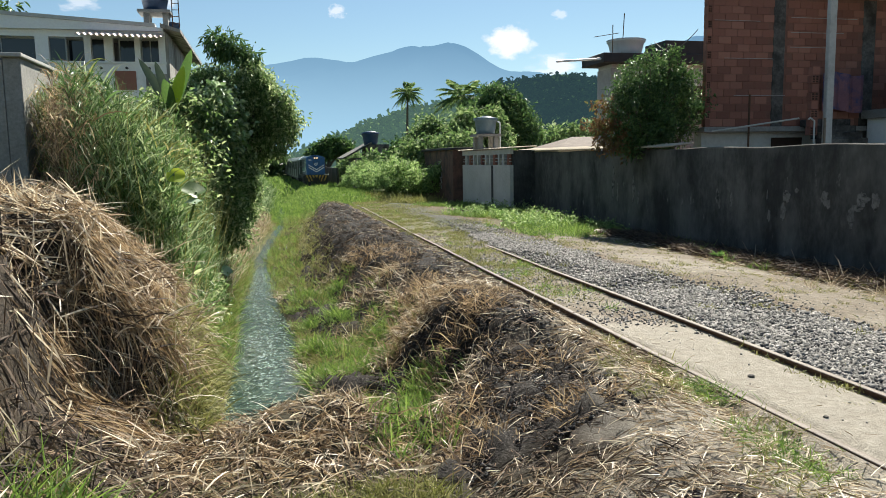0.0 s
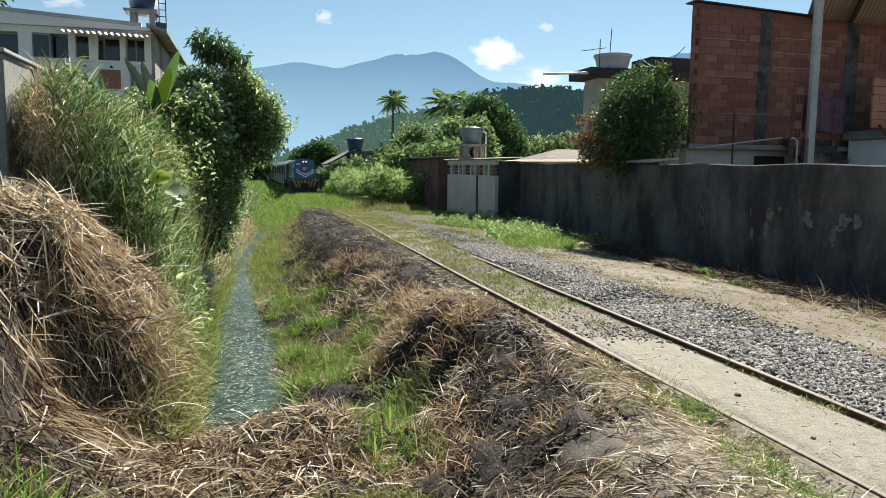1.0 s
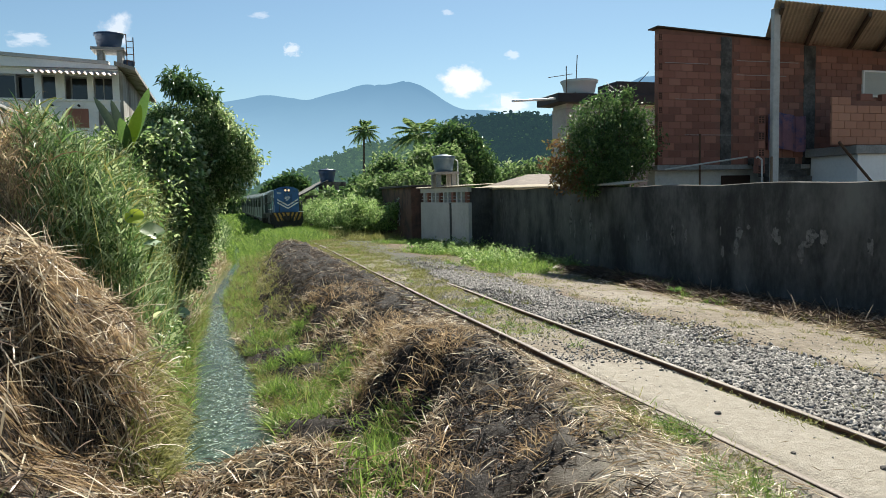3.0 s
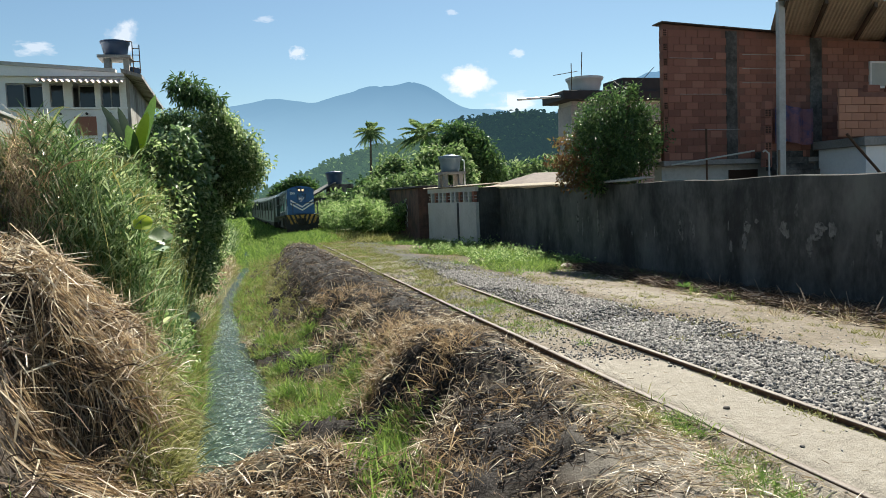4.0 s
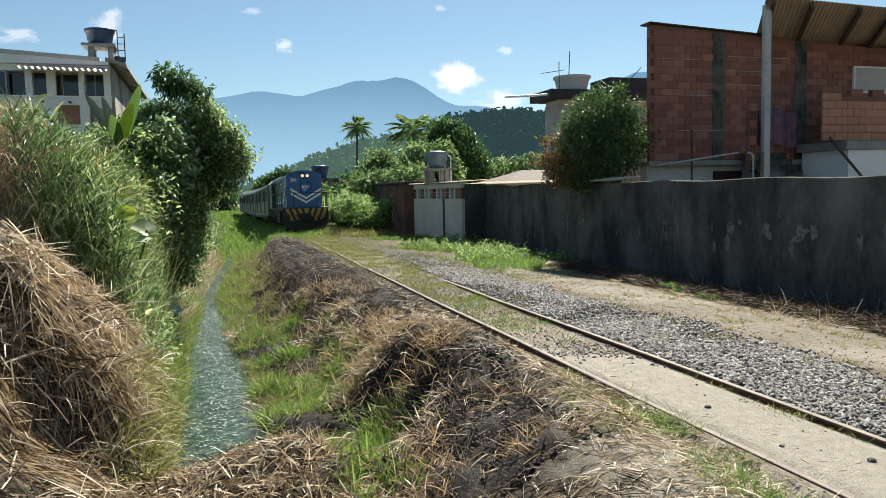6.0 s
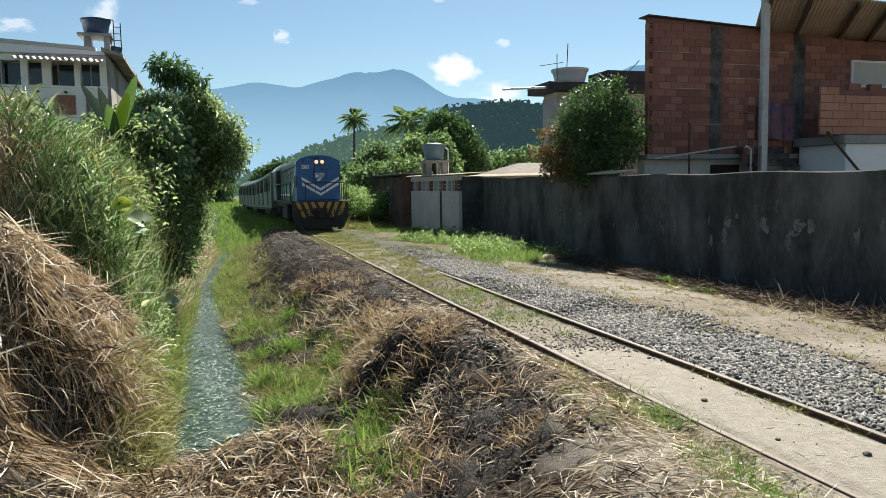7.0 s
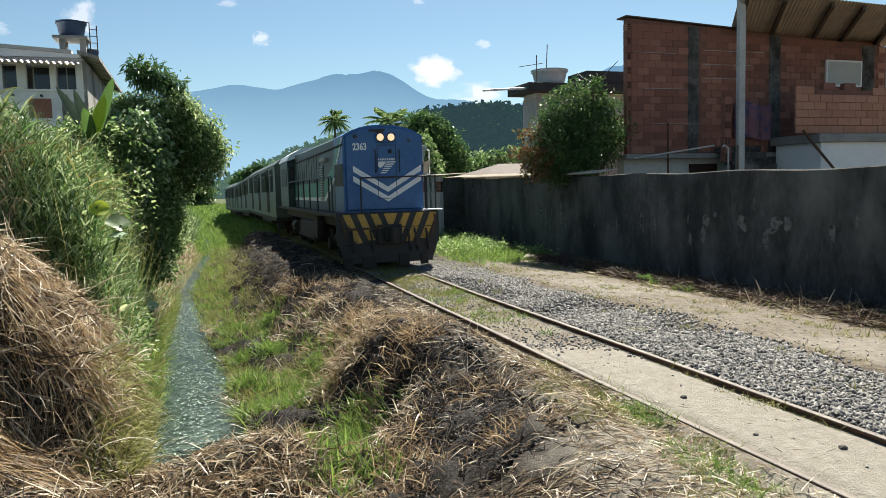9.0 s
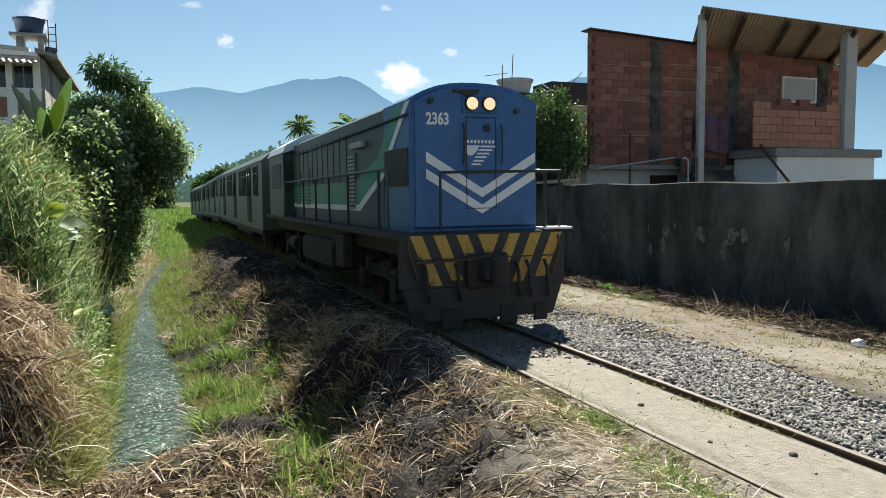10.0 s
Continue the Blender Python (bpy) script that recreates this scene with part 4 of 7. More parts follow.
def build_white_house():
    h = thing("white_house", "white two-storey house with a flat roof and awning", "house", at=(-7.05, 30.0, 0))
    part("lower_wall", boxed(-12, 0, 0.1, 9.0, 0.8, 5.72), WHITE_PAINT, h)
    part("sill_band", boxed(-12.02, 0.02, 0.04, 0.1, 5.66, 5.74, bevel=0.008), WHITE_PAINT, h)
    part("inner_wall", boxed(-12, 0.0, 1.3, 9.0, 5.72, 6.9), GREY_RENDER, h)
    for a, b in ((-12, -6.9), (-4.5, -4.05), (-2.85, -2.62), (-2.16, -1.86), (-1.1, -0.9), (-0.24, 0.0)):
        part("balcony_pillar", boxed(a, b, 0.1, 0.34, 5.72, 6.62), WHITE_PAINT, h)
    part("lintel", boxed(-12, 0.0, 0.1, 1.3, 6.62, 6.86), WHITE_PAINT, h)
    part("fascia", prism([(-12.2, 6.86), (-0.02, 6.86), (-0.02, 6.98), (-12.2, 7.75)], -0.1, 9.2), WHITE_PAINT, h)
    part("parapet_cap", prism([(-12.2, 7.75), (-0.3, 7.0), (-0.3, 7.13), (-12.2, 7.88)], -0.16, 0.3), PALE_RENDER, h, "pale sloping parapet cap")
    part("side_wall", boxed(0.0, 0.12, 0.1, 9.0, 0.8, 6.8), STREAKED, h, "grey side wall streaked with damp")
    part("roof_overhang", prism([(-0.1, 6.98), (0.62, 6.78), (0.62, 6.9), (-0.1, 7.12)], -0.3, 9.4), STREAKED, h)
    part("brick_panel", boxed(-1.85, -1.1, 0.06, 0.12, 4.7, 5.4), BRICK, h, "patch of bare red brick")
    for a, b, y, bars in ((-6.9, -4.5, 0.42, 1), (-4.02, -3.5, 0.22, 0), (-3.46, -2.9, 0.6, 0), (-2.58, -2.18, 0.24, 0), (-1.66, -1.12, 0.5, 0), (-0.86, -0.28, 0.42, 1)):
        window_in_wall(h, a, b, 5.78, 6.56, y, GREY_RENDER, GLASS, bars=bars)
    part("awning", ribbed_sheet(-2.9, 0.0, -1.0, 0.3, 6.56, 6.5, 6.84, 6.8, pitch=0.2, depth=0.085), AWNING, h, "pinkish corrugated awning")
    for x in (-3.0, -2.3, -1.4, -0.6):
        part("drain_stub", piped([(x, 0.1, 5.5), (x, -0.06, 5.5)], 0.045), ROOF_DARK, h)
    part("stain_board", boxed(-0.75, 0.04, 0.02, 0.1, 4.2, 5.3), STREAKED, h)
    t = tank("water_tank", -7.50, 31.5, 7.85, 0.52, 0.62, BLUE_TANK, "dark blue plastic water tank on a flat roof")
    st = thing("tank_stand", "concrete block stand under the tank", "stand", at=(-7.5, 31.5, 7.25))
    for dx in (-0.4, 0.3):
        part("leg", boxed(dx, dx + 0.2, -0.4, 0.4, 0, 0.5), CONCRETE, st)
    part("slab", boxed(-0.6, 0.6, -0.6, 0.6, 0.5, 0.6), CONCRETE, st)
    tank("water_tank", -6.92, 31.6, 7.02, 0.3, 0.42, BLUE_TANK, "small dark blue tank at the roof edge")
    lad = thing("roof_ladder", "thin metal ladder beside the tank", "ladder", at=(-6.85, 31.2, 7.2))
    part("stile", piped([(0, 0, 0), (0, 0, 1.2), (-0.3, 0, 1.25)], 0.02, 6), RUST, lad)
    part("stile", piped([(0.25, 0, 0), (0.25, 0, 1.1)], 0.02, 6), RUST, lad)
    for i in range(4):
        part("rung", piped([(0, 0, 0.2 + 0.25 * i), (0.25, 0, 0.2 + 0.25 * i)], 0.015, 6), RUST, lad)


build_right_wall()
build_left_wall()
build_brick_house()
build_shed()
build_grey_house()
build_white_house()

# ---- train ----
def arch(half, z0, eave, crown, n=10):
    """The outline of a body's cross-section with a curved roof."""
    pts = [(-half, z0), (half, z0), (half, eave)]
    for i in range(1, n):
        a = i / n
        x = half * (1 - 2 * a)
        pts.append((x, eave + (crown - eave) * (1 - abs(2 * a - 1) ** 2.6)))
    pts.append((-half, eave))
    return pts


def ring(bm, x, y, z, r, n=20):
    return [bm.verts.new((x + r * math.cos(2 * math.pi * i / n), y, z + r * math.sin(2 * math.pi * i / n))) for i in range(n)]


def wheelset(parent, y):
    w = part("wheelset", tube(tube(tube(bmesh.new(), (-0.56, 0, 0), (-0.43, 0, 0), 0.44, 0.45, 28), (0.43, 0, 0), (0.56, 0, 0), 0.45, 0.44, 28), (-0.6, 0, 0), (0.6, 0, 0), 0.08, 0.08, 12), GREASE, parent)
    for s in (-1, 1):
        for i in range(6):
            a = i * math.pi / 3
            bm = tube(bmesh.new(), (s * 0.575, 0.1 * math.cos(a), 0.1 * math.sin(a)), (s * 0.575, 0.36 * math.cos(a), 0.36 * math.sin(a)), 0.03, 0.03, 6)
            part("spoke", bm, RUST, w)
    w.matrix_basis = pose(0, y, 0.45)
    WHEELS.append((w, y))
    return w


WHEELS = []


def bogie(parent, y, axles=(-0.95, 0.95)):
    bm = bmesh.new()
    for s in (-1, 1):
        box(bm, s * 0.72 - 0.06, s * 0.72 + 0.06, y - 1.45, y + 1.45, 0.52, 0.74, bevel=0.02)
        for a in axles:
            box(bm, s * 0.78 - 0.1, s * 0.78 + 0.1, y + a - 0.16, y + a + 0.16, 0.3, 0.62, bevel=0.02)
            tube(bm, (s * 0.8, y + a - 0.3, 0.62), (s * 0.8, y + a - 0.3, 0.86), 0.07, 0.07, 8)
            tube(bm, (s * 0.8, y + a + 0.3, 0.62), (s * 0.8, y + a + 0.3, 0.86), 0.07, 0.07, 8)
    box(bm, -0.7, 0.7, y - 0.2, y + 0.2, 0.55, 0.8)
    part("bogie_frame", bm, GREASE, parent)
    for a in axles:
        wheelset(parent, y + a)


def side_quad(bm, x, pts, thick=0.006):
    """A thin plate on a side wall at x, from points (y, z)."""
    s = -1 if x < 0 else 1
    a = [bm.verts.new((x, y, z)) for y, z in pts]
    b = [bm.verts.new((x + s * thick, y, z)) for y, z in pts]
    bm.faces.new(a)
    bm.faces.new(b[::-1])
    for i in range(len(a)):
        j = (i + 1) % len(a)
        bm.faces.new((a[i], a[j], b[j], b[i]))


def front_plate(bm, pts, y, thick=0.006):
    """A thin plate on the front at y, from points (x, z)."""
    a = [bm.verts.new((x, y, z)) for x, z in pts]
    b = [bm.verts.new((x, y - thick, z)) for x, z in pts]
    bm.faces.new(a)
    bm.faces.new(b[::-1])
    for i in range(len(a)):
        j = (i + 1) % len(a)
        bm.faces.new((a[i], a[j], b[j], b[i]))


NAVY = material("loco_navy", [(0.016, 0.038, 0.08), (0.026, 0.06, 0.12)], 0.5, grain=10, patch=1.5, bump=0.04, spots=[((0.03, 0.03, 0.03), 3, 0.62, 0.06)])


def build_loco():
    lo = thing("locomotive", "blue and green diesel locomotive with white chevrons", "locomotive")
    F, HW = 0.28, 0.97          # front of the hood, half its width
    hood = part("hood", prism(arch(HW, 1.37, 3.18, 3.43), F, 1.55), BLUE, lo, "blue hood end")
    bmesh_edge = bmesh.new()
    bmesh_edge.from_mesh(hood.data)
    front = [e for e in bmesh_edge.edges if all(abs(v.co.y - F) < 1e-4 for v in e.verts)]
    bmesh.ops.bevel(bmesh_edge, geom=front, offset=0.07, segments=3, affect="EDGES")
    bmesh_edge.to_mesh(hood.data)
    bmesh_edge.free()
    part("long_hood", prism(arch(HW - 0.004, 1.37, 3.16, 3.41), 1.55, 10.0), GREY_PAINT, lo, "dirty grey-green hood")
    # colours on the sides
    for s in (-1, 1):
        x = s * (HW + 0.001)
        bm = bmesh.new()
        side_quad(bm, x, [(0.46, 3.14), (0.98, 3.14), (1.9, 2.46), (3.35, 2.14), (9.95, 2.14), (9.95, 1.72), (3.12, 1.72), (1.62, 2.22), (1.28, 2.55)])
        part("green_panel", bm, GREEN_PAINT, lo)
        bm = bmesh.new()
        side_quad(bm, x + s * 0.004, [(0.27, 3.15), (0.46, 3.15), (1.30, 2.54), (1.08, 2.54)])
        side_quad(bm, x + s * 0.004, [(1.48, 2.18), (1.62, 2.24), (3.14, 1.72), (9.95, 1.72), (9.95, 1.62), (3.05, 1.62)])
        part("white_stripe", bm, LOCO_WHITE, lo)
        bm = bmesh.new()
        side_quad(bm, x - s * 0.001, [(1.56, 1.40), (9.95, 1.40), (9.95, 1.62), (3.05, 1.62), (1.56, 2.15)])
        part("dark_panel", bm, NAVY, lo)
        # black plate paints the unlit inside of the opening
        part("cab_side_window", boxed(x - 0.01, x + 0.02, 0.38, 1.5, 2.0, 2.53), BLACK, lo, "black plate for the shade inside a square side opening")
        louvres = part("louvre_frame", boxed(x - 0.01, x + 0.012, 3.3, 3.82, 1.63, 2.62), GREY_PAINT, lo)
        for i in range(14):
            part("louvre_slat", boxed(min(x, x + s * 0.04), max(x, x + s * 0.04), 3.32, 3.8, 1.66 + i * 0.068, 1.69 + i * 0.068), PALE_RENDER, louvres)
        for y0 in (7.6, 8.8):
            for i in range(11):
                part("louvre_slat", boxed(min(x, x + s * 0.03), max(x, x + s * 0.03), y0, y0 + 0.5, 1.7 + i * 0.08, 1.73 + i * 0.08), GREY_PAINT, lo)
        for i in range(11):
            y0 = 4.0 + i * 0.55
            part("door_seam", boxed(x - 0.005, x + 0.008, y0, y0 + 0.018, 1.5, 3.0), BLACK, lo)
        part("gutter", piped([(x + s * 0.025, 0.3, 2.97), (x + s * 0.025, 9.7, 2.90)], 0.02, 6), BLACK, lo)
        part("vent_hood", boxed(min(x, x + s * 0.1), max(x, x + s * 0.1), 2.6, 3.35, 2.68, 2.78, bevel=0.01), PALE_RENDER, lo)
        # walkway and its handrail
        xo = s * 1.22
        pts = [(xo, 0.55, 1.40), (xo, 0.55, 2.18), (xo, 0.75, 2.24), (xo, 9.6, 2.24), (xo, 9.75, 2.15), (xo, 9.75, 1.40)]
        part("handrail", piped(pts, 0.022, 8), GREY_PAINT, lo)
        for y0 in (1.0, 2.9, 4.4, 5.7, 7.1, 8.5):
            part("rail_post", piped([(xo, y0, 1.38), (xo, y0, 2.24)], 0.02, 8), BLACK, lo)
        part("step_ladder", boxed(s * 1.1 - 0.12, s * 1.1 + 0.12, 0.25, 0.5, 0.45, 0.5), GREASE, lo)
        part("step_ladder", boxed(s * 1.1 - 0.12, s * 1.1 + 0.12, 0.25, 0.5, 0.8, 0.85), GREASE, lo)
    # frame and running board
    part("running_board", boxed(-1.24, 1.24, 0.04, 13.5, 1.27, 1.37, bevel=0.015), GREASE, lo)
    part("main_frame", boxed(-0.95, 0.95, 0.2, 13.3, 1.0, 1.27, bevel=0.02), GREASE, lo)
    part("fuel_tank", boxed(-1.05, 1.05, 5.0, 8.4, 0.4, 1.0, bevel=0.08), GREASE, lo)
    part("air_tank", tube(bmesh.new(), (-1.05, 8.6, 0.75), (-1.05, 9.4, 0.75), 0.17, 0.17, 14), GREASE, lo)
    part("battery_box", boxed(-1.18, -1.0, 3.5, 4.1, 0.6, 1.2, bevel=0.02), GREASE, lo)
    # cab at the rear and the short end
    cabz = arch(1.22, 1.37, 3.02, 3.46)
    part("cab", prism(cabz, 10.0, 12.6), GREY_PAINT, lo)
    for s in (-1, 1):
        part("cab_window", boxed(min(s * 1.20, s * 1.235), max(s * 1.20, s * 1.235), 10.35, 12.1, 2.1, 2.75, bevel=0.005), BLACK, lo)
        part("cab_front_window", boxed(min(s * 0.99, s * 1.18), max(s * 0.99, s * 1.18), 9.97, 10.01, 2.0, 2.8), BLACK, lo)
    part("cab_roof", prism([(-1.26, 3.0), (-1.15, 3.2), (-0.7, 3.45), (0, 3.52), (0.7, 3.45), (1.15, 3.2), (1.26, 3.0), (1.2, 3.0), (0, 3.4), (-1.2, 3.0)], 9.8, 12.7), LOCO_WHITE, lo, "pale curved cab roof")
    part("short_hood", prism(arch(0.95, 1.37, 2.9, 3.1), 12.6, 13.3), GREY_PAINT, lo)
    # striped pilot plate
    pilot = part("pilot_plate", boxed(-1.24, 1.24, 0.0, 0.06, 0.62, 1.36, bevel=0.01), BLACK, lo, "black end plate with yellow stripes")
    mid_x, lean = 0.05, 0.42
    for zc0, zc1 in ((1.02, 1.335), (0.66, 1.0)):
        for s in (-1, 1):
            for k in range(3 if s < 0 else 4):
                def edge(offset, z):
                    return min(max(mid_x + s * (offset - lean * (1.335 - z)), -1.2), 1.2)
                inner, outer = 0.31 + 0.33 * k, 0.48 + 0.33 * k
                if zc1 < 1.01 and k == 0:
                    inner, z_low = 0.33, 0.84
                else:
                    z_low = zc0 + (0.06 if (k + (s > 0)) % 2 else 0.0) * (zc1 < 1.01)
                pts = [(edge(inner, z_low), z_low), (edge(outer, z_low), z_low), (edge(outer, zc1), zc1), (edge(inner, zc1), zc1)]
                if abs(pts[2][0] - pts[3][0]) < 0.03:
                    continue
                bm = bmesh.new()
                front_plate(bm, pts, 0.0)
                part("yellow_stripe", bm, YELLOW, pilot)
    bm = bmesh.new()
    front_plate(bm, [(mid_x - 0.165, 1.335), (mid_x + 0.165, 1.335), (mid_x, 0.94)], -0.001)
    part("yellow_stripe", bm, YELLOW, pilot)
    part("plate_seam", boxed(-1.22, 1.22, -0.012, 0.0, 1.002, 1.016), BLACK, pilot)
    # flat black shape added for the dark smudge above the headlights
    part("horn_bracket", prism([(-0.36, 3.31), (0.05, 3.33), (0.02, 3.27), (-0.13, 3.21), (-0.2, 3.26), (-0.34, 3.28)], 0.25, 0.285), BLACK, lo)
    part("snow_plough", prism([(-1.05, 0.18), (1.05, 0.18), (1.2, 0.62), (-1.2, 0.62)], 0.0, 0.08), BLACK, lo, "black lower guard plate")
    for x, z0, w_ in ((-1.0, 0.1, 0.22), (-0.5, 0.06, 0.3), (0.35, 0.08, 0.26), (0.85, 0.1, 0.2)):
        part("guard_flap", boxed(x - w_ / 2, x + w_ / 2, -0.03, 0.03, z0, 0.34, bevel=0.01), GREASE, lo)
    part("draft_pocket", boxed(-0.3, 0.3, -0.12, 0.0, 0.6, 1.08, bevel=0.03), GREASE, lo)
    part("uncoupling_lever", piped([(-1.1, -0.06, 0.98), (-0.3, -0.1, 1.0), (0.0, -0.2, 1.06)], 0.016, 6), RUST, lo)
    part("coupler", boxed(-0.16, 0.16, -0.38, 0.1, 0.7, 0.98, bevel=0.05), GREASE, lo)
    part("coupler_knuckle", tube(bmesh.new(), (0.02, -0.42, 0.68), (0.02, -0.42, 1.02), 0.12, 0.12, 12), GREASE, lo)
    for x in (-0.9, -0.45, 0.45, 0.62, 0.9):
        part("brake_hose", piped([(x, -0.02, 0.95), (x, -0.1, 0.85), (x + 0.03, -0.1, 0.55), (x + 0.06, -0.05, 0.45)], 0.025, 6), BLACK, lo)
    for s in (-1, 1):
        part("grab_iron", piped([(s * 1.0, -0.06, 0.75), (s * 1.12, -0.08, 1.1), (s * 1.12, -0.02, 1.3)], 0.018, 6), RUST, lo)
    # front handrails
    part("front_handrail", piped([(-0.62, 0.08, 1.37), (-0.62, 0.08, 2.18), (0.95, 0.08, 2.2), (1.22, 0.08, 2.2)], 0.02, 8), BLACK, lo)
    for x in (0.98, 1.2):
        part("front_post", piped([(x, 0.08, 1.37), (x, 0.08, 2.2)], 0.018, 8), BLACK, lo)
    part("pale_step", boxed(0.9, 1.36, -0.03, 0.25, 1.375, 1.41, bevel=0.01), LOCO_WHITE, lo)
    # nose: door, lights, chevrons, number and badge
    fy = F - 0.002
    door = bmesh.new()
    for a in ((-0.16, 0.3, 2.94, 2.955), (-0.16, 0.3, 1.68, 1.692), (-0.16, -0.148, 1.68, 2.95), (0.288, 0.3, 1.68, 2.95)):
        box(door, a[0], a[1], fy - 0.008, fy, a[2], a[3])
    part("door_frame", door, BLACK, lo)
    part("door_hook", piped([(0.15, fy - 0.05, 2.84), (0.15, fy - 0.05, 2.75)], 0.04, 8), BLACK, lo)
    for x in (-0.21, 0.37):
        part("grab_bar", piped([(x, fy - 0.02, 2.85), (x, fy - 0.06, 2.8), (x, fy - 0.06, 2.35), (x, fy - 0.02, 2.3)], 0.012, 6), BLACK, lo)
    box_ = part("light_housing", boxed(-0.22, 0.31, fy - 0.03, fy + 0.02, 3.0, 3.23, bevel=0.02), BLUE, lo)
    for x in (-0.085, 0.175):
        rim = part("headlight", tube(bmesh.new(), (x, fy - 0.07, 3.13), (x, fy, 3.13), 0.105, 0.105, 24), BLACK, lo)
        part("lens", tube(bmesh.new(), (x, fy - 0.085, 3.13), (x, fy - 0.071, 3.13), 0.07, 0.086, 24), LAMP, rim, "lit headlight lens")
    part("class_lamp", tube(bmesh.new(), (-0.68, fy - 0.04, 3.15), (-0.68, fy, 3.15), 0.04, 0.04, 12), BLACK, lo)
    part("class_lamp", tube(bmesh.new(), (0.62, fy - 0.04, 3.05), (0.62, fy, 3.05), 0.04, 0.04, 12), GREY_PAINT, lo)
    for hi, lo_in in (((2.47, 2.33), (1.965, 1.84)), ((2.235, 2.10), (1.735, 1.61))):
        for s in (-1, 1):
            bm = bmesh.new()
            front_plate(bm, [(0.08 + s * 0.83, hi[1]), (0.08 + s * 0.83, hi[0]), (0.08, lo_in[0]), (0.08, lo_in[1])], fy)
            part("chevron", bm, LOCO_WHITE, lo, "white chevron band")
    # badge: a shield, speed lines, and bars for the lettering
    bm = bmesh.new()
    front_plate(bm, [(-0.16, 2.56), (0.05, 2.56), (0.0, 2.48), (-0.06, 2.42), (-0.12, 2.42), (-0.16, 2.48)], fy)
    for i in range(6):
        front_plate(bm, [(0.05 - i * 0.028, 2.535 - i * 0.05), (0.29 - i * 0.045, 2.535 - i * 0.05), (0.28 - i * 0.045, 2.56 - i * 0.05), (0.07 - i * 0.028, 2.56 - i * 0.05)], fy)
    part("badge", bm, LOCO_WHITE, lo, "white striped badge")
    bm = bmesh.new()
    for i in range(8):
        front_plate(bm, [(-0.15 + i * 0.055, 2.59), (-0.118 + i * 0.055, 2.59), (-0.112 + i * 0.055, 2.635), (-0.144 + i * 0.055, 2.635)], fy)
    part("badge_lettering", bm, LOCO_WHITE, lo)
    text = bpy.data.curves.new("fleet_number", "FONT")
    text.body, text.size, text.extrude = "2363", 0.222, 0.003
    text.offset = 0.007
    tmp = new("fleet_number_text", text)
    bpy.context.view_layer.update()
    me = bpy.data.meshes.new_from_object(tmp.evaluated_get(bpy.context.evaluated_depsgraph_get()))
    bpy.data.objects.remove(tmp)
    num = new("fleet_number", me)
    me.materials.append(LOCO_WHITE)
    num.parent = lo
    num.matrix_basis = Matrix.LocRotScale((-0.745, fy - 0.006, 2.84), Euler((radians(90), 0, 0)), (0.76, 1, 1))
    tagged(num, "white fleet number")
    bogie(lo, 2.5)
    bogie(lo, 10.9)
    return lo


COACH_LEN = 18.4


def build_coach():
    co = thing("passenger_coach", "grey steel passenger coach with sliding doors", "coach", group="coaches of the train")
    HWc = 1.3
    part("body", prism(arch(HWc, 0.85, 3.0, 3.5), 0.0, COACH_LEN), COACH, co)
    part("roof_rib", prism(arch(0.5, 3.46, 3.5, 3.58, 6), 0.4, COACH_LEN - 0.4), COACH, co)
    part("sill_beam", boxed(-1.31, 1.31, 0.05, COACH_LEN - 0.05, 0.7, 0.85, bevel=0.01), GREASE, co)
    part("underframe_box", boxed(-1.0, 1.0, 6.0, 12.0, 0.4, 0.7, bevel=0.04), GREASE, co)
    part("gangway", boxed(-0.55, 0.55, -0.35, 0.0, 1.0, 3.1), BLACK, co)
    part("end_step", boxed(-1.25, -1.05, 0.05, 0.25, 0.35, 0.8), GREASE, co)
    for s in (-1, 1):
        x = s * (HWc + 0.002)
        for y0 in (1.0, 4.6, 5.9, 10.4, 11.7, 16.2):
            w = part("window", boxed(min(x, x + s * 0.015), max(x, x + s * 0.015), y0, y0 + 1.15, 1.95, 2.85), GLASS, co)
            bm = bmesh.new()
            for k in range(4):
                box(bm, min(x, x + s * 0.035), max(x, x + s * 0.035), y0 + k * 0.37, y0 + k * 0.37 + 0.04, 1.92, 2.88)
            for z in (1.9, 2.62, 2.86):
                box(bm, min(x, x + s * 0.035), max(x, x + s * 0.035), y0 - 0.03, y0 + 1.18, z, z + 0.035)
            part("frame", bm, COACH, w)
        for y0 in (3.0, 8.5, 14.2):
            # dark tones on door and leaves stand in for the shade of open gaps
            d = part("door", boxed(min(x, x + s * 0.01), max(x, x + s * 0.01), y0, y0 + 1.2, 1.0, 2.92), BLACK, co)
            for k in (0.06, 0.64):
                part("door_leaf", boxed(min(x, x + s * 0.03), max(x, x + s * 0.03), y0 + k, y0 + k + 0.5, 1.02, 2.9), GREASE, d)
                part("door_glass", boxed(min(x, x + s * 0.04), max(x, x + s * 0.04), y0 + k + 0.1, y0 + k + 0.4, 1.95, 2.7), GLASS, d)
        part("rain_strip", piped([(x, 0.1, 3.0), (x, COACH_LEN - 0.1, 3.0)], 0.02, 6), COACH, co)
        for z in (1.15, 1.3, 1.45, 1.6):
            part("rib", boxed(min(x, x + s * 0.012), max(x, x + s * 0.012), 0.05, COACH_LEN - 0.05, z, z + 0.04), COACH, co)
    bogie(co, 2.6)
    bogie(co, COACH_LEN - 2.6)
    return co


LOCO = build_loco()
COACHES = [build_coach()]
first_wheels = [w for w in WHEELS]
for k in range(2):
    COACHES.append(copy_thing(COACHES[0], pose(0, 100 + 20 * k, 0)))

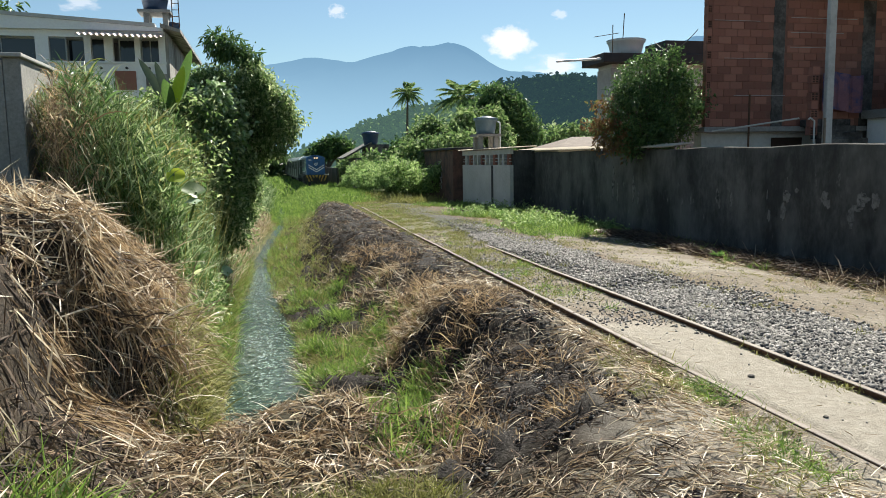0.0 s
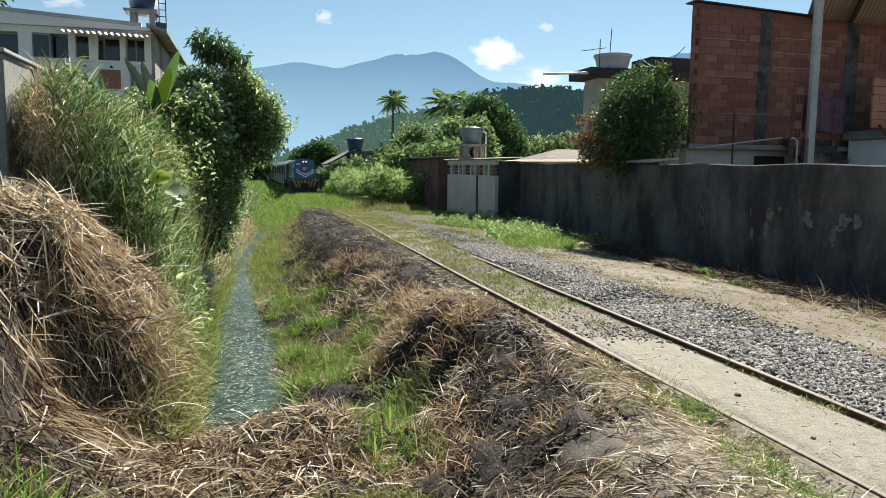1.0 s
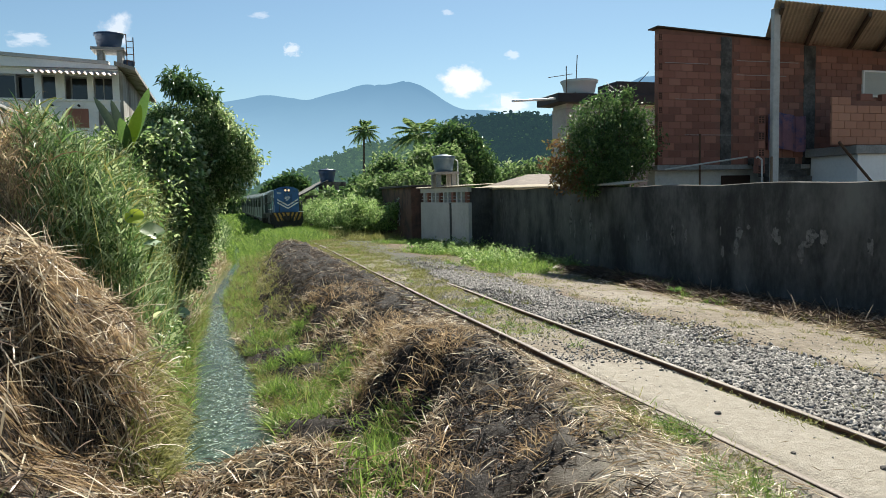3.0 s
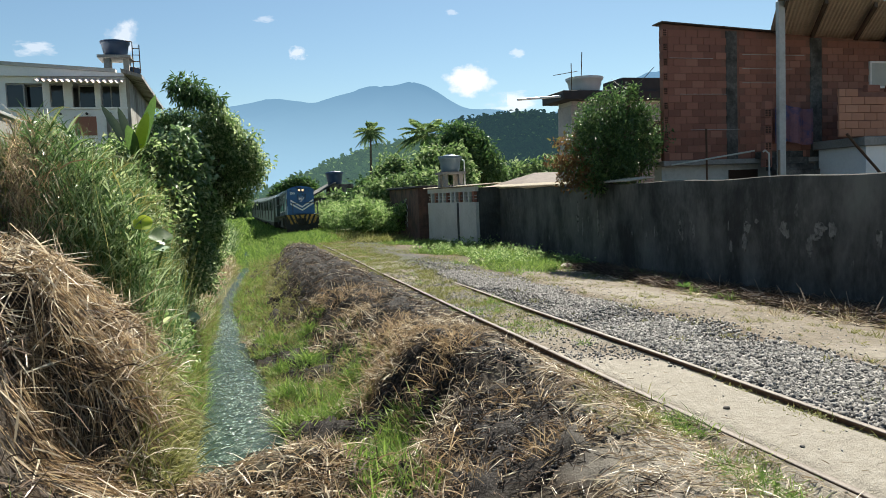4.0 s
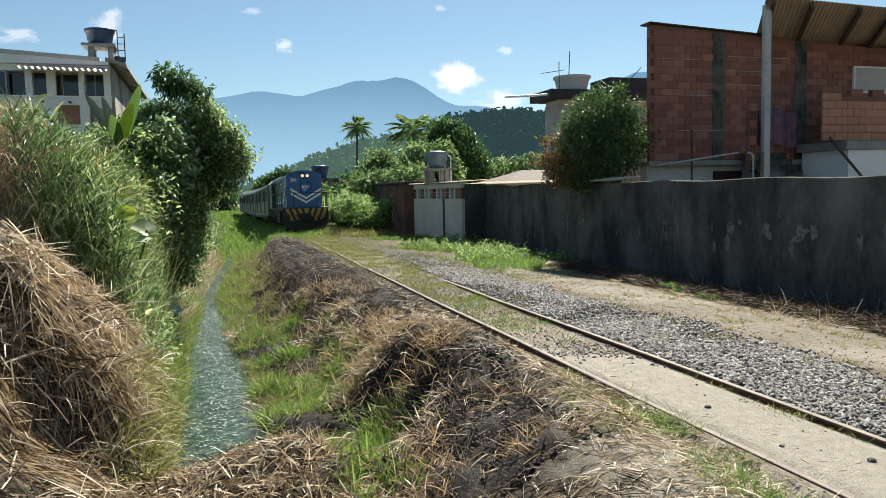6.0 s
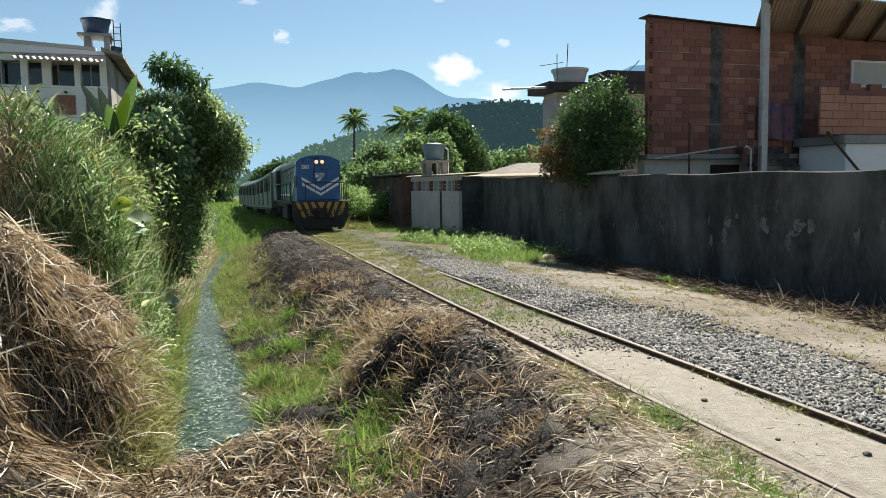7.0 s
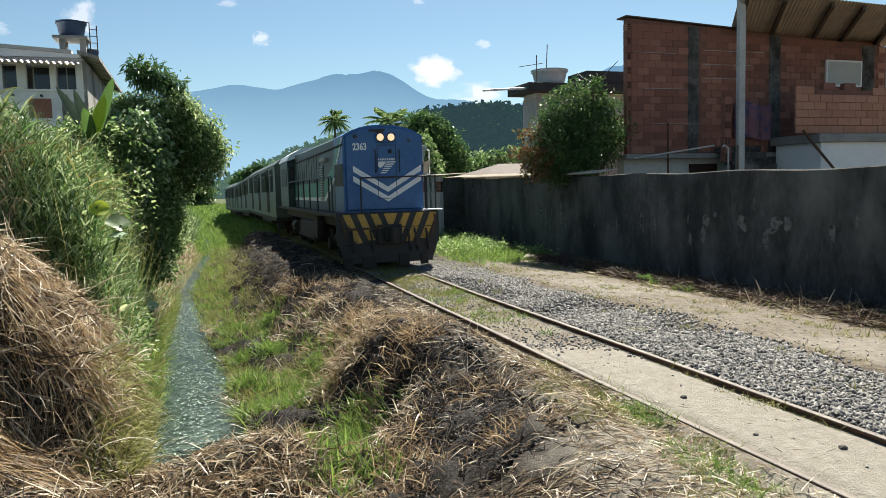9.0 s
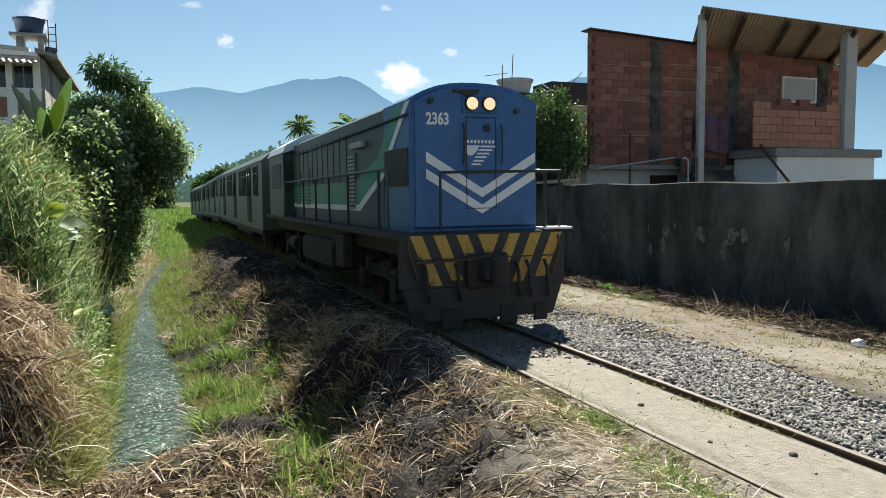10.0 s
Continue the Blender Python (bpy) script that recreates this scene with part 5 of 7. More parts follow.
# where the front of the train stands, in seconds and metres
TRAIN = [(0.0, 79.0), (1.0, 72.2), (3.0, 59.2), (5.0, 47.8), (7.0, 32.7), (8.5, 20.8), (9.0, 16.6), (10.0, 9.0)]


def train_y(t):
    ts, ys = [a for a, b in TRAIN], [b for a, b in TRAIN]
    c = np.polyfit(ts, ys, 4, w=[1, 1, 1, 2, 3, 3, 3, 6])
    return float(np.polyval(c, t))


VEHICLE_X = 0.62


def vehicle_pose(y_front, a, b):
    """A vehicle with bogies at a and b behind its front end at y_front."""
    ya, yb = y_front + a, y_front + b
    pa = Vector((VEHICLE_X + float(track_x(ya)), ya, float(track_z(ya))))
    pb = Vector((VEHICLE_X + float(track_x(yb)), yb, float(track_z(yb))))
    way = (pb - pa).normalized()
    origin = pa - way * a
    turn = math.degrees(math.atan2(-way.x, way.y))
    pitch = math.degrees(math.asin(way.z))
    return pose(origin.x, origin.y, origin.z, pitch, 0, turn)


def motions():
    times = [0.5 * i for i in range(21)]
    walk(LOCO, [(t, vehicle_pose(train_y(t), 2.5, 10.9)) for t in times])
    for k, c in enumerate(COACHES):
        off = 13.9 + k * (COACH_LEN + 0.5)
        walk(c, [(t, vehicle_pose(train_y(t) + off, 2.6, COACH_LEN - 2.6)) for t in times])
    start = train_y(0)
    step = [i * 2 / 30 for i in range(151)]
    for w, y in WHEELS:
        walk(w, [(t, pose(0, y, 0.45, math.degrees((start - train_y(t)) / 0.45))) for t in step])

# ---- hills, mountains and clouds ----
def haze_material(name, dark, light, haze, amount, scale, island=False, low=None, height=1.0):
    """Wooded slopes; the blue haze of the air is painted in as a faint emission."""
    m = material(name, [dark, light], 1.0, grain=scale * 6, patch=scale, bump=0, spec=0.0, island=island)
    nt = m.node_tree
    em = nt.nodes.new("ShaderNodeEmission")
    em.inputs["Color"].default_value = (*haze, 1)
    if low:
        # painted haze grows paler toward the foot
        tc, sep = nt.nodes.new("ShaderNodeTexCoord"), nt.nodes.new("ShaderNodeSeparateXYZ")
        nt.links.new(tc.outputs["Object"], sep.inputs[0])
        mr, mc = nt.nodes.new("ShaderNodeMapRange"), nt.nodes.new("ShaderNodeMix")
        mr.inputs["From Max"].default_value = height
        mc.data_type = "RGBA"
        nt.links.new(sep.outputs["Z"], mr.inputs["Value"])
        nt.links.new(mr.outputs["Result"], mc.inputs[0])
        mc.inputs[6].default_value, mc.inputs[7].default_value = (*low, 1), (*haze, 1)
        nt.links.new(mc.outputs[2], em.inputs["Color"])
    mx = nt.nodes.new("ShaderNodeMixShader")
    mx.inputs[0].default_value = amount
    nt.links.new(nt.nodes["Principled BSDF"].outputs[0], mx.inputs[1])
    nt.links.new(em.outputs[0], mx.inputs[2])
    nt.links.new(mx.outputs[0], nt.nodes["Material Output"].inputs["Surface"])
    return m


def ridge(name, xs_z, y0, depth, material_, label, rough_, step, seed):
    """A range of hills: the crest's x and z, falling to the ground before and behind it."""
    px, pz = zip(*xs_z)
    xs = np.arange(px[0], px[-1] + step, step)
    crest = np.interp(xs, px, pz)
    k = np.hanning(9)
    crest = np.convolve(np.pad(crest, 4, mode="edge"), k / k.sum(), "valid")
    vs = np.linspace(-1, 1, 41)
    X, V = np.meshgrid(xs, vs)
    C = np.tile(crest, (len(vs), 1))
    Yv = y0 + V * depth + fbm(X, V * depth, 1.5 / depth, 3, seed) * depth * 0.2 * (np.abs(V))
    fold = 1 + 0.22 * fbm(X, Yv, 3.0 / depth, 4, seed + 5) * (np.abs(V) > 0.02)
    Z = C * np.clip(1 - np.abs(V) ** 1.15, 0, 1) * fold - 3
    Z = np.where(np.abs(V) < 0.02, C, np.minimum(Z, C * 0.995)) + fbm(X, Yv, 1 / (step * 2.2), 2, seed + 9) * rough_
    nx = len(xs)
    i = (np.arange(len(vs) - 1)[:, None] * nx + np.arange(nx - 1)[None, :]).ravel()
    ob = mesh_of(name, np.stack([X.ravel(), Yv.ravel(), Z.ravel()], 1), np.stack([i, i + 1, i + 1 + nx, i + nx], 1), None, material_, True)
    return tagged(ob, label, "mountain", kind="structure")


# the mountain's haze is emitted colour, paler low down
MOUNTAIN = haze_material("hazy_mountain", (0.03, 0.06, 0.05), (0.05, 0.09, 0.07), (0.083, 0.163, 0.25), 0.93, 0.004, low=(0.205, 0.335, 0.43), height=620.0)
# shade on the first hill and sun on the second are in their colours
HILL = haze_material("shaded_hill", (0.006, 0.018, 0.008), (0.028, 0.055, 0.018), (0.04, 0.08, 0.10), 0.25, 0.06)
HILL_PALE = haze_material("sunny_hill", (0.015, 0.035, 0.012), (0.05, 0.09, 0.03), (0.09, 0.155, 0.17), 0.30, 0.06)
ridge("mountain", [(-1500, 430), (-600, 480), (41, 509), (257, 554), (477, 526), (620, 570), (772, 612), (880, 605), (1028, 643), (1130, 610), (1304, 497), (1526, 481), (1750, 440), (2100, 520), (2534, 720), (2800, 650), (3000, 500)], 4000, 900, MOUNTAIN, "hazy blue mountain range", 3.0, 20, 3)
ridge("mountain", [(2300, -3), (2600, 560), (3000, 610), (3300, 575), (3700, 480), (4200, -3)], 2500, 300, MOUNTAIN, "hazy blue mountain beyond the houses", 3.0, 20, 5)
ridge("hill", [(60, -3), (85, 14), (105, 32), (125, 43.5), (145, 46), (167, 48.3), (190, 45), (230, 40), (300, 30), (380, -3)], 400, 110, HILL, "wooded hill with shade in its dark colour", 2.2, 2.0, 11)
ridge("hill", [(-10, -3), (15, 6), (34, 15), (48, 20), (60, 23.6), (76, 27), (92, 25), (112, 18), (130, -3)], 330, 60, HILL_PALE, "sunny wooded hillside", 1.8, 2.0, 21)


def cloud_material(seed, density):
    m = bpy.data.materials.new("cloud")
    m.use_nodes = True
    nt = m.node_tree
    nodes, link = nt.nodes, nt.links.new
    tc = nodes.new("ShaderNodeTexCoord")
    n = nodes.new("ShaderNodeTexNoise")
    n.inputs["Scale"].default_value, n.inputs["Detail"].default_value, n.inputs["Roughness"].default_value = 3.2, 10.0, 0.62
    mp = nodes.new("ShaderNodeMapping")
    mp.inputs["Location"].default_value = (seed * 3.1, seed * 1.7, 0)
    link(tc.outputs["Generated"], mp.inputs["Vector"])
    link(mp.outputs["Vector"], n.inputs["Vector"])
    g = nodes.new("ShaderNodeTexGradient")
    g.gradient_type = "SPHERICAL"
    mp2 = nodes.new("ShaderNodeMapping")
    mp2.inputs["Location"].default_value, mp2.inputs["Scale"].default_value = (-1.0, 0, -1.0), (2, 0, 2)
    link(tc.outputs["Generated"], mp2.inputs["Vector"])
    link(mp2.outputs["Vector"], g.inputs["Vector"])
    ad = nodes.new("ShaderNodeMath")
    ad.operation = "MULTIPLY_ADD"
    link(g.outputs["Fac"], ad.inputs[0])
    ad.inputs[1].default_value = 0.6
    link(n.outputs["Fac"], ad.inputs[2])
    mr = nodes.new("ShaderNodeMapRange")
    mr.inputs["From Min"].default_value, mr.inputs["From Max"].default_value = 0.68, 0.92
    mr.inputs["To Max"].default_value = density
    link(ad.outputs[0], mr.inputs["Value"])
    edge = nodes.new("ShaderNodeMath")
    edge.operation = "MULTIPLY"
    mr2 = nodes.new("ShaderNodeMapRange")
    mr2.inputs["From Max"].default_value = 0.25
    link(g.outputs["Fac"], mr2.inputs["Value"])
    link(mr.outputs["Result"], edge.inputs[0])
    link(mr2.outputs["Result"], edge.inputs[1])
    # the flat card's sunlit white is emitted by its own colour
    em = nodes.new("ShaderNodeEmission")
    em.inputs["Color"].default_value, em.inputs["Strength"].default_value = (0.93, 0.95, 1.0, 1), 0.50
    tr = nodes.new("ShaderNodeBsdfTransparent")
    mx = nodes.new("ShaderNodeMixShader")
    link(edge.outputs[0], mx.inputs[0])
    link(tr.outputs[0], mx.inputs[1])
    link(em.outputs[0], mx.inputs[2])
    link(mx.outputs[0], nodes["Material Output"].inputs["Surface"])
    return m


def cloud(x, z, w, h, seed, density=1.0):
    ob = mesh_of("cloud", [(x - w / 2, 4200, z - h / 2), (x + w / 2, 4200, z - h / 2), (x + w / 2, 4200, z + h / 2), (x - w / 2, 4200, z + h / 2)], [(0, 1, 2, 3)], None, cloud_material(seed, density))
    ob.visible_shadow = False
    tagged(ob, "small white cumulus cloud", "cloud", group="clouds in the sky", kind="structure")




def woods(ridge_points, y0, depth, n, size, material_, label, seed):
    """Tree crowns over the near side of a hill, as tufts of large leaf sprays."""
    px, pz = zip(*ridge_points)
    x = rng.uniform(px[0], px[-1], n)
    v = rng.uniform(-0.95, 0.02, n)
    c = np.interp(x, px, pz)
    y = y0 + v * depth
    z = np.maximum(c * np.clip(1 - np.abs(v) ** 1.15, 0, 1) - 2, -1) + rng.uniform(-0.5, 1.6, n)
    k = 6
    at = np.repeat(np.stack([x, y, z], 1), k, 0) + rng.normal(0, size * 0.45, (n * k, 3))
    ways = unit(rng.normal(size=(n * k, 3)) + np.array([0, -0.3, 0.6]))
    L = size * rng.uniform(0.5, 1.3, n * k)
    ob = leaves("hill_woods", at, ways, L, L * 0.7, material_)
    tagged(ob, label, "woods", kind="stuff")


# shade and sun on these woods lie in the two leaf colours
woods([(60, -3), (85, 14), (105, 32), (125, 43.5), (145, 46), (167, 48.3), (190, 45), (230, 40), (300, 30), (380, -3)], 400, 110, 11000, 2.8, haze_material("shaded_woods", (0.008, 0.024, 0.010), (0.07, 0.12, 0.035), (0.04, 0.08, 0.10), 0.28, 0.3, island=True), "woods on the hill with shade in their colour", 1)
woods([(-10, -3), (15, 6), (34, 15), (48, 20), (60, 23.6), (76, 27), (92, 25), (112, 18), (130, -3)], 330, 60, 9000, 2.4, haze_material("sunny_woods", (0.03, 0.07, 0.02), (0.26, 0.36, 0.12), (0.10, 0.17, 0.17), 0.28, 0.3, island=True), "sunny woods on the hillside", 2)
cloud(1420, 690, 480, 330, 1, 1.0)
cloud(1700, 560, 520, 200, 2, 0.75)
cloud(420, 830, 150, 110, 3, 0.6)
cloud(-480, 900, 260, 240, 4, 0.6)
cloud(-900, 830, 300, 120, 5, 0.5)
cloud(1740, 850, 140, 80, 6, 0.45)
cloud(250, 1010, 190, 60, 7, 0.35)
cloud(-620, 1130, 220, 80, 8, 0.5)
cloud(1330, 1080, 120, 60, 9, 0.35)

# ---- plants ----
def scatter(n, x0, x1, y0, y1, keep=None):
    """n random places in a stretch of ground, thinned by keep(x, y), with their heights."""
    x, y = rng.uniform(x0, x1, n), rng.uniform(y0, y1, n)
    if keep is not None:
        k = keep(x, y) > rng.random(n)
        x, y = x[k], y[k]
    return np.stack([x, y, ground_z(x, y)], 1)


def slope_dirs(p, step=0.12):
    """Unit downhill directions on the ground at the places p."""
    z = p[:, 2]
    zx = ground_z(p[:, 0] + step, p[:, 1])
    zy = ground_z(p[:, 0], p[:, 1] + step)
    g = np.stack([-(zx - z) / step, -(zy - z) / step], 1)
    down = np.concatenate([g, -(g ** 2).sum(1, keepdims=True)], 1)
    normal = unit(np.concatenate([g, np.ones((len(p), 1))], 1))
    return unit(down + 1e-6), normal


def lying_straw(name, p, length, width, material_, label, down=0.6, lift=0.03, rise=0.12, droop=0.1, side=None):
    n = len(p)
    dn, nm = slope_dirs(p)
    r = unit(np.cross(nm, rng.normal(size=(n, 3))))
    ways = unit(r * (1 - down) + dn * down * rng.uniform(0.2, 1.4, (n, 1)) + nm * rng.normal(rise, rise * 0.8, (n, 1)))
    if side is not None:
        ways = unit(ways + np.array(side))
    L = length * rng.uniform(0.45, 1.5, n)
    root = p + nm * rng.uniform(0.0, lift, (n, 1)) - ways * (L * 0.3)[:, None]
    ob = blades(name, root, ways, L, width * rng.uniform(0.6, 1.5, n), np.full(n, droop), material_)
    return tagged(ob, label, "dry grass", kind="stuff")


def tufts(name, p, per, length, width, material_, label, spread=0.5, droop=0.35, radius=0.06, category="grass"):
    n = len(p)
    size = np.repeat(rng.uniform(0.6, 1.4, n), per)
    root = np.repeat(p, per, axis=0)
    k = len(root)
    root = root + np.concatenate([rng.normal(0, radius, (k, 2)) * size[:, None], np.full((k, 1), -0.02)], 1)
    ways = unit(np.concatenate([rng.normal(0, spread, (k, 2)), np.ones((k, 1))], 1))
    L = length * size * rng.uniform(0.5, 1.25, k)
    ob = blades(name, root, ways, L, width * rng.uniform(0.6, 1.4, k), droop * rng.uniform(0.3, 1.6, k), material_, levels=4)
    return tagged(ob, label, category, kind="stuff")


def edge_e(x, y):
    return (water_x(y) - water_w(y)) - x


def bank_t(x, y):
    d = x - track_x(y)
    return np.where((x > water_x(y) + water_w(y)) & (d < -0.14), np.clip((d + 0.16) / np.minimum(water_x(y) + water_w(y) - track_x(y) + 0.16, -0.4), 0, 1), -1)


# the heap of cut, dry grass
heap_keep = lambda x, y: np.interp(y, [5.6, 7.4], [0.3, 1.0]) * ((edge_e(x, y) > 0.25) & (edge_e(x, y) < 4.0)) * smooth(9.9, 8.8, y) * np.clip(0.25 + 1.2 * smooth(-0.1, 0.3, fbm(x, y, 0.9, 3, 51)), 0, 1)
lying_straw("straw_heap", scatter(26000, -8.2, -4.1, 3.4, 10.0, heap_keep), 0.34, 0.012, STRAW, "heap of dry cut grass on the bank", down=0.08, lift=0.14, rise=0.22, droop=0.06)
crest_keep = lambda x, y: ((edge_e(x, y) > 1.0) & (edge_e(x, y) < 3.6)) * smooth(6.2, 7.2, y) * smooth(9.9, 8.8, y)
lying_straw("straw_crest", scatter(14000, -8.2, -4.6, 5.6, 9.9, crest_keep), 0.42, 0.013, STRAW, "thick mat of bleached straw on the heap", down=0.12, lift=0.2, rise=0.25, droop=0.12)
fringe_keep = lambda x, y: ((edge_e(x, y) > 0.25) & (edge_e(x, y) < 1.2)) * smooth(9.8, 9.0, y) * smooth(5.6, 6.6, y)
lying_straw("hanging_straw", scatter(9000, -5.6, -4.2, 5.6, 9.9, lambda x, y: fringe_keep(x, y) * smooth(-0.1, 0.2, fbm(x, y, 1.1, 2, 53))), 0.42, 0.007, STRAW_GOLD, "golden straw hanging down the side of the heap", down=0.85, lift=0.14, rise=0.12, droop=0.2)
dark_keep = lambda x, y: ((edge_e(x, y) > 0.2) & (edge_e(x, y) < 4.0)) * smooth(9.5, 8.5, y)
lying_straw("charred_heap_straw", scatter(8000, -8.2, -4.0, 3.4, 9.6, dark_keep), 0.28, 0.011, STRAW_DARK, "blackened stalks among the straw", down=0.1, lift=0.10, rise=0.2, droop=0.2)
wisp_keep = lambda x, y: heap_keep(x, y) * smooth(-0.1, 0.25, fbm(x, y, 1.6, 2, 57))
tufts("straw_wisps", scatter(1700, -8.0, -4.3, 3.6, 9.8, wisp_keep), 12, 0.55, 0.011, STRAW, "tangled wisps of long pale straw", spread=1.6, droop=0.5, radius=0.12, category="dry grass")
tufts("charred_wisps", scatter(300, -8.0, -4.3, 3.6, 9.4, dark_keep), 12, 0.42, 0.011, STRAW_DARK, "tangled dark stalks on the heap", spread=1.6, droop=0.5, radius=0.12, category="dry grass")
tufts("heap_foot_grass", scatter(800, -4.9, -4.05, 6.4, 9.8, lambda x, y: smooth(0.02, 0.15, edge_e(x, y)) * smooth(0.5, 0.3, edge_e(x, y))), 24, 0.36, 0.015, GRASS_DRY, "yellow-green grass under the heap", spread=0.7, droop=0.7)
# the plug of earth at the end of the ditch and the open ground before it
plug_keep = lambda x, y: np.exp(-((x + 3.3) / 1.2) ** 2 - ((y - 6.2) / 0.9) ** 2)
lying_straw("straw_plug", scatter(9000, -5.2, -1.6, 4.6, 7.6, plug_keep), 0.30, 0.010, STRAW, "straw on the plug of earth in the ditch", down=0.35, lift=0.09, rise=0.25, droop=0.3)
tufts("plug_wisps", scatter(500, -4.6, -1.9, 5.2, 7.2, plug_keep), 14, 0.36, 0.010, STRAW_GOLD, "brown wisps of straw over the plug", spread=1.4, droop=0.9, radius=0.1, category="dry grass")
tufts("plug_dark_wisps", scatter(420, -4.6, -1.9, 5.0, 7.2, plug_keep), 12, 0.32, 0.011, STRAW_DARK, "dark stalks in the straw", spread=1.4, droop=0.8, radius=0.1, category="dry grass")
front_keep = lambda x, y: (x < -0.15) * (edge_e(x, y) < 1.5) * smooth(6.3, 5.2, y) * np.clip(0.3 + smooth(-0.2, 0.3, fbm(x, y, 0.9, 3, 61)), 0, 1) * (1 - 0.6 * smooth(-2.2, -3.0, x))
lying_straw("foreground_straw", scatter(24000, -5.6, -0.1, 2.6, 7.4, lambda x, y: np.maximum(front_keep(x, y), 0.7 * (x > -1.6) * (x < -0.1)) * (1 - 0.75 * ground_parts(x, y)[1])), 0.17, 0.0065, STRAW, "loose straw on bare earth", down=0.1, lift=0.03, rise=0.08)
lying_straw("foreground_charred_straw", scatter(9000, -4.6, -0.6, 2.8, 6.6, lambda x, y: front_keep(x, y) * (x < -0.9)), 0.18, 0.007, STRAW_DARK, "charred stalks on ash", down=0.1, lift=0.03, rise=0.1)
# the burnt bank beside the track
bank_dry = lambda x, y: (bank_t(x, y) > 0.0) * np.clip(0.15 + 1.1 * smooth(-0.2, 0.3, fbm(x, y, 1.0, 3, 71)), 0, 1) * np.interp(y, [5, 9, 10.5, 12, 26, 30, 36, 44], [0.5, 1, 0.9, 0.4, 0.4, 0.7, 0.6, 0]) * (1 - 0.6 * ground_parts(x, y)[1])
lying_straw("bank_straw", scatter(26000, -3.4, -0.2, 5.0, 40.0, bank_dry), 0.24, 0.008, STRAW, "dry straw scattered over the burnt bank", down=0.45, lift=0.05, rise=0.12)
near_dry = lambda x, y: (bank_t(x, y) > 0.0) * smooth(0.02, 0.25, fbm(x, y, 1.0, 3, 71) + 0.1) * (y > 8.4) * smooth(12.5, 11.0, y) * (1 - ground_parts(x, y)[1])
lying_straw("bank_straw_near", scatter(15000, -3.2, -0.25, 8.2, 14.0, near_dry), 0.22, 0.007, STRAW, "brown straw on the bank", down=0.5, lift=0.08, rise=0.16)
burnt_keep = lambda x, y: ground_parts(x, y)[1] * (bank_t(x, y) > 0)
lying_straw("charred_stubble", scatter(20000, -3.2, -0.35, 4.6, 34.0, burnt_keep), 0.20, 0.007, STRAW_DARK, "charred stubble and ash on the bank", down=0.35, lift=0.05, rise=0.22)
strip = lambda x, y: (np.abs(x - track_x(y) + 0.42) < 0.36) * np.clip(0.25 + smooth(-0.2, 0.3, fbm(x, y, 1.3, 3, 73)), 0, 1)
lying_straw("railside_straw", scatter(7000, -0.9, 0.5, 4.6, 26.0, strip), 0.20, 0.007, STRAW, "short dry straw beside the rail", down=0.1, lift=0.03, rise=0.1)
lying_straw("railside_dark", scatter(16000, -0.9, 0.5, 4.6, 26.0, strip), 0.16, 0.008, STRAW_DARK, "dark dead stalks beside the rail", down=0.1, lift=0.02, rise=0.1)
tufts("railside_grass", scatter(420, -0.8, 0.5, 8.5, 30.0, lambda x, y: strip(x, y) * smooth(0.05, 0.25, fbm(x, y, 0.9, 2, 74))), 14, 0.13, 0.006, GRASS_DRY, "thin grass beside the rail", spread=0.8)
lying_straw("sand_straw", scatter(900, 0.05, 6.0, 3.0, 14.0), 0.14, 0.005, STRAW, "bits of straw on the sand", down=0.0, lift=0.005, rise=0.02)
# green growth on both sides of the water
low_green = lambda x, y: smooth(0.45, 0.65, bank_t(x, y)) * np.clip(0.04 + smooth(0.03, 0.2, fbm(x, y, 1.7, 3, 81)), 0, 1)
tufts("bank_grass", scatter(2700, -3.4, -0.9, 6.8, 15.0, low_green), 20, 0.30, 0.011, GRASS, "bright green grass on the ditch bank", spread=0.75, droop=0.3)
tufts("bank_grass_dry", scatter(3200, -3.4, -0.9, 6.2, 18.0, lambda x, y: smooth(0.4, 0.6, bank_t(x, y)) * (1 - ground_parts(x, y)[1])), 12, 0.28, 0.009, GRASS_DRY, "yellowing grass on the ditch bank", spread=0.7, droop=0.5)
tufts("bank_dead_stalks", scatter(2400, -3.3, -0.7, 5.0, 16.0, lambda x, y: smooth(0.2, 0.3, bank_t(x, y)) * smooth(0.8, 0.55, bank_t(x, y)) * smooth(0.0, 0.2, fbm(x, y, 1.4, 2, 83) + 0.05) * (0.3 + 0.7 * smooth(12.5, 10.5, y))), 16, 0.30, 0.008, STRAW_GOLD, "rust-brown dead grass on the bank", spread=0.9, droop=0.4, radius=0.09, category="dry grass")
tufts("bank_straw_wisps", scatter(1700, -3.3, -0.7, 5.0, 16.0, lambda x, y: smooth(0.3, 0.45, bank_t(x, y)) * smooth(0.05, 0.2, fbm(x, y, 1.3, 2, 84))), 12, 0.30, 0.010, STRAW, "pale dry grass over the bank", spread=1.3, droop=0.4, radius=0.09, category="dry grass")
tufts("charred_tufts", scatter(1500, -3.0, -0.6, 4.6, 20.0, burnt_keep), 12, 0.2, 0.008, STRAW_DARK, "burnt black tufts on the bank", spread=1.2, droop=0.6, radius=0.08, category="dry grass")
tufts("bank_grass_far", scatter(2600, -3.9, 0.4, 15.0, 44.0, lambda x, y: np.clip(smooth(0.68, 0.85, bank_t(x, y)) + smooth(32, 38, y), 0, 1)), 12, 0.30, 0.016, GRASS, "green grass strip beside the ditch")
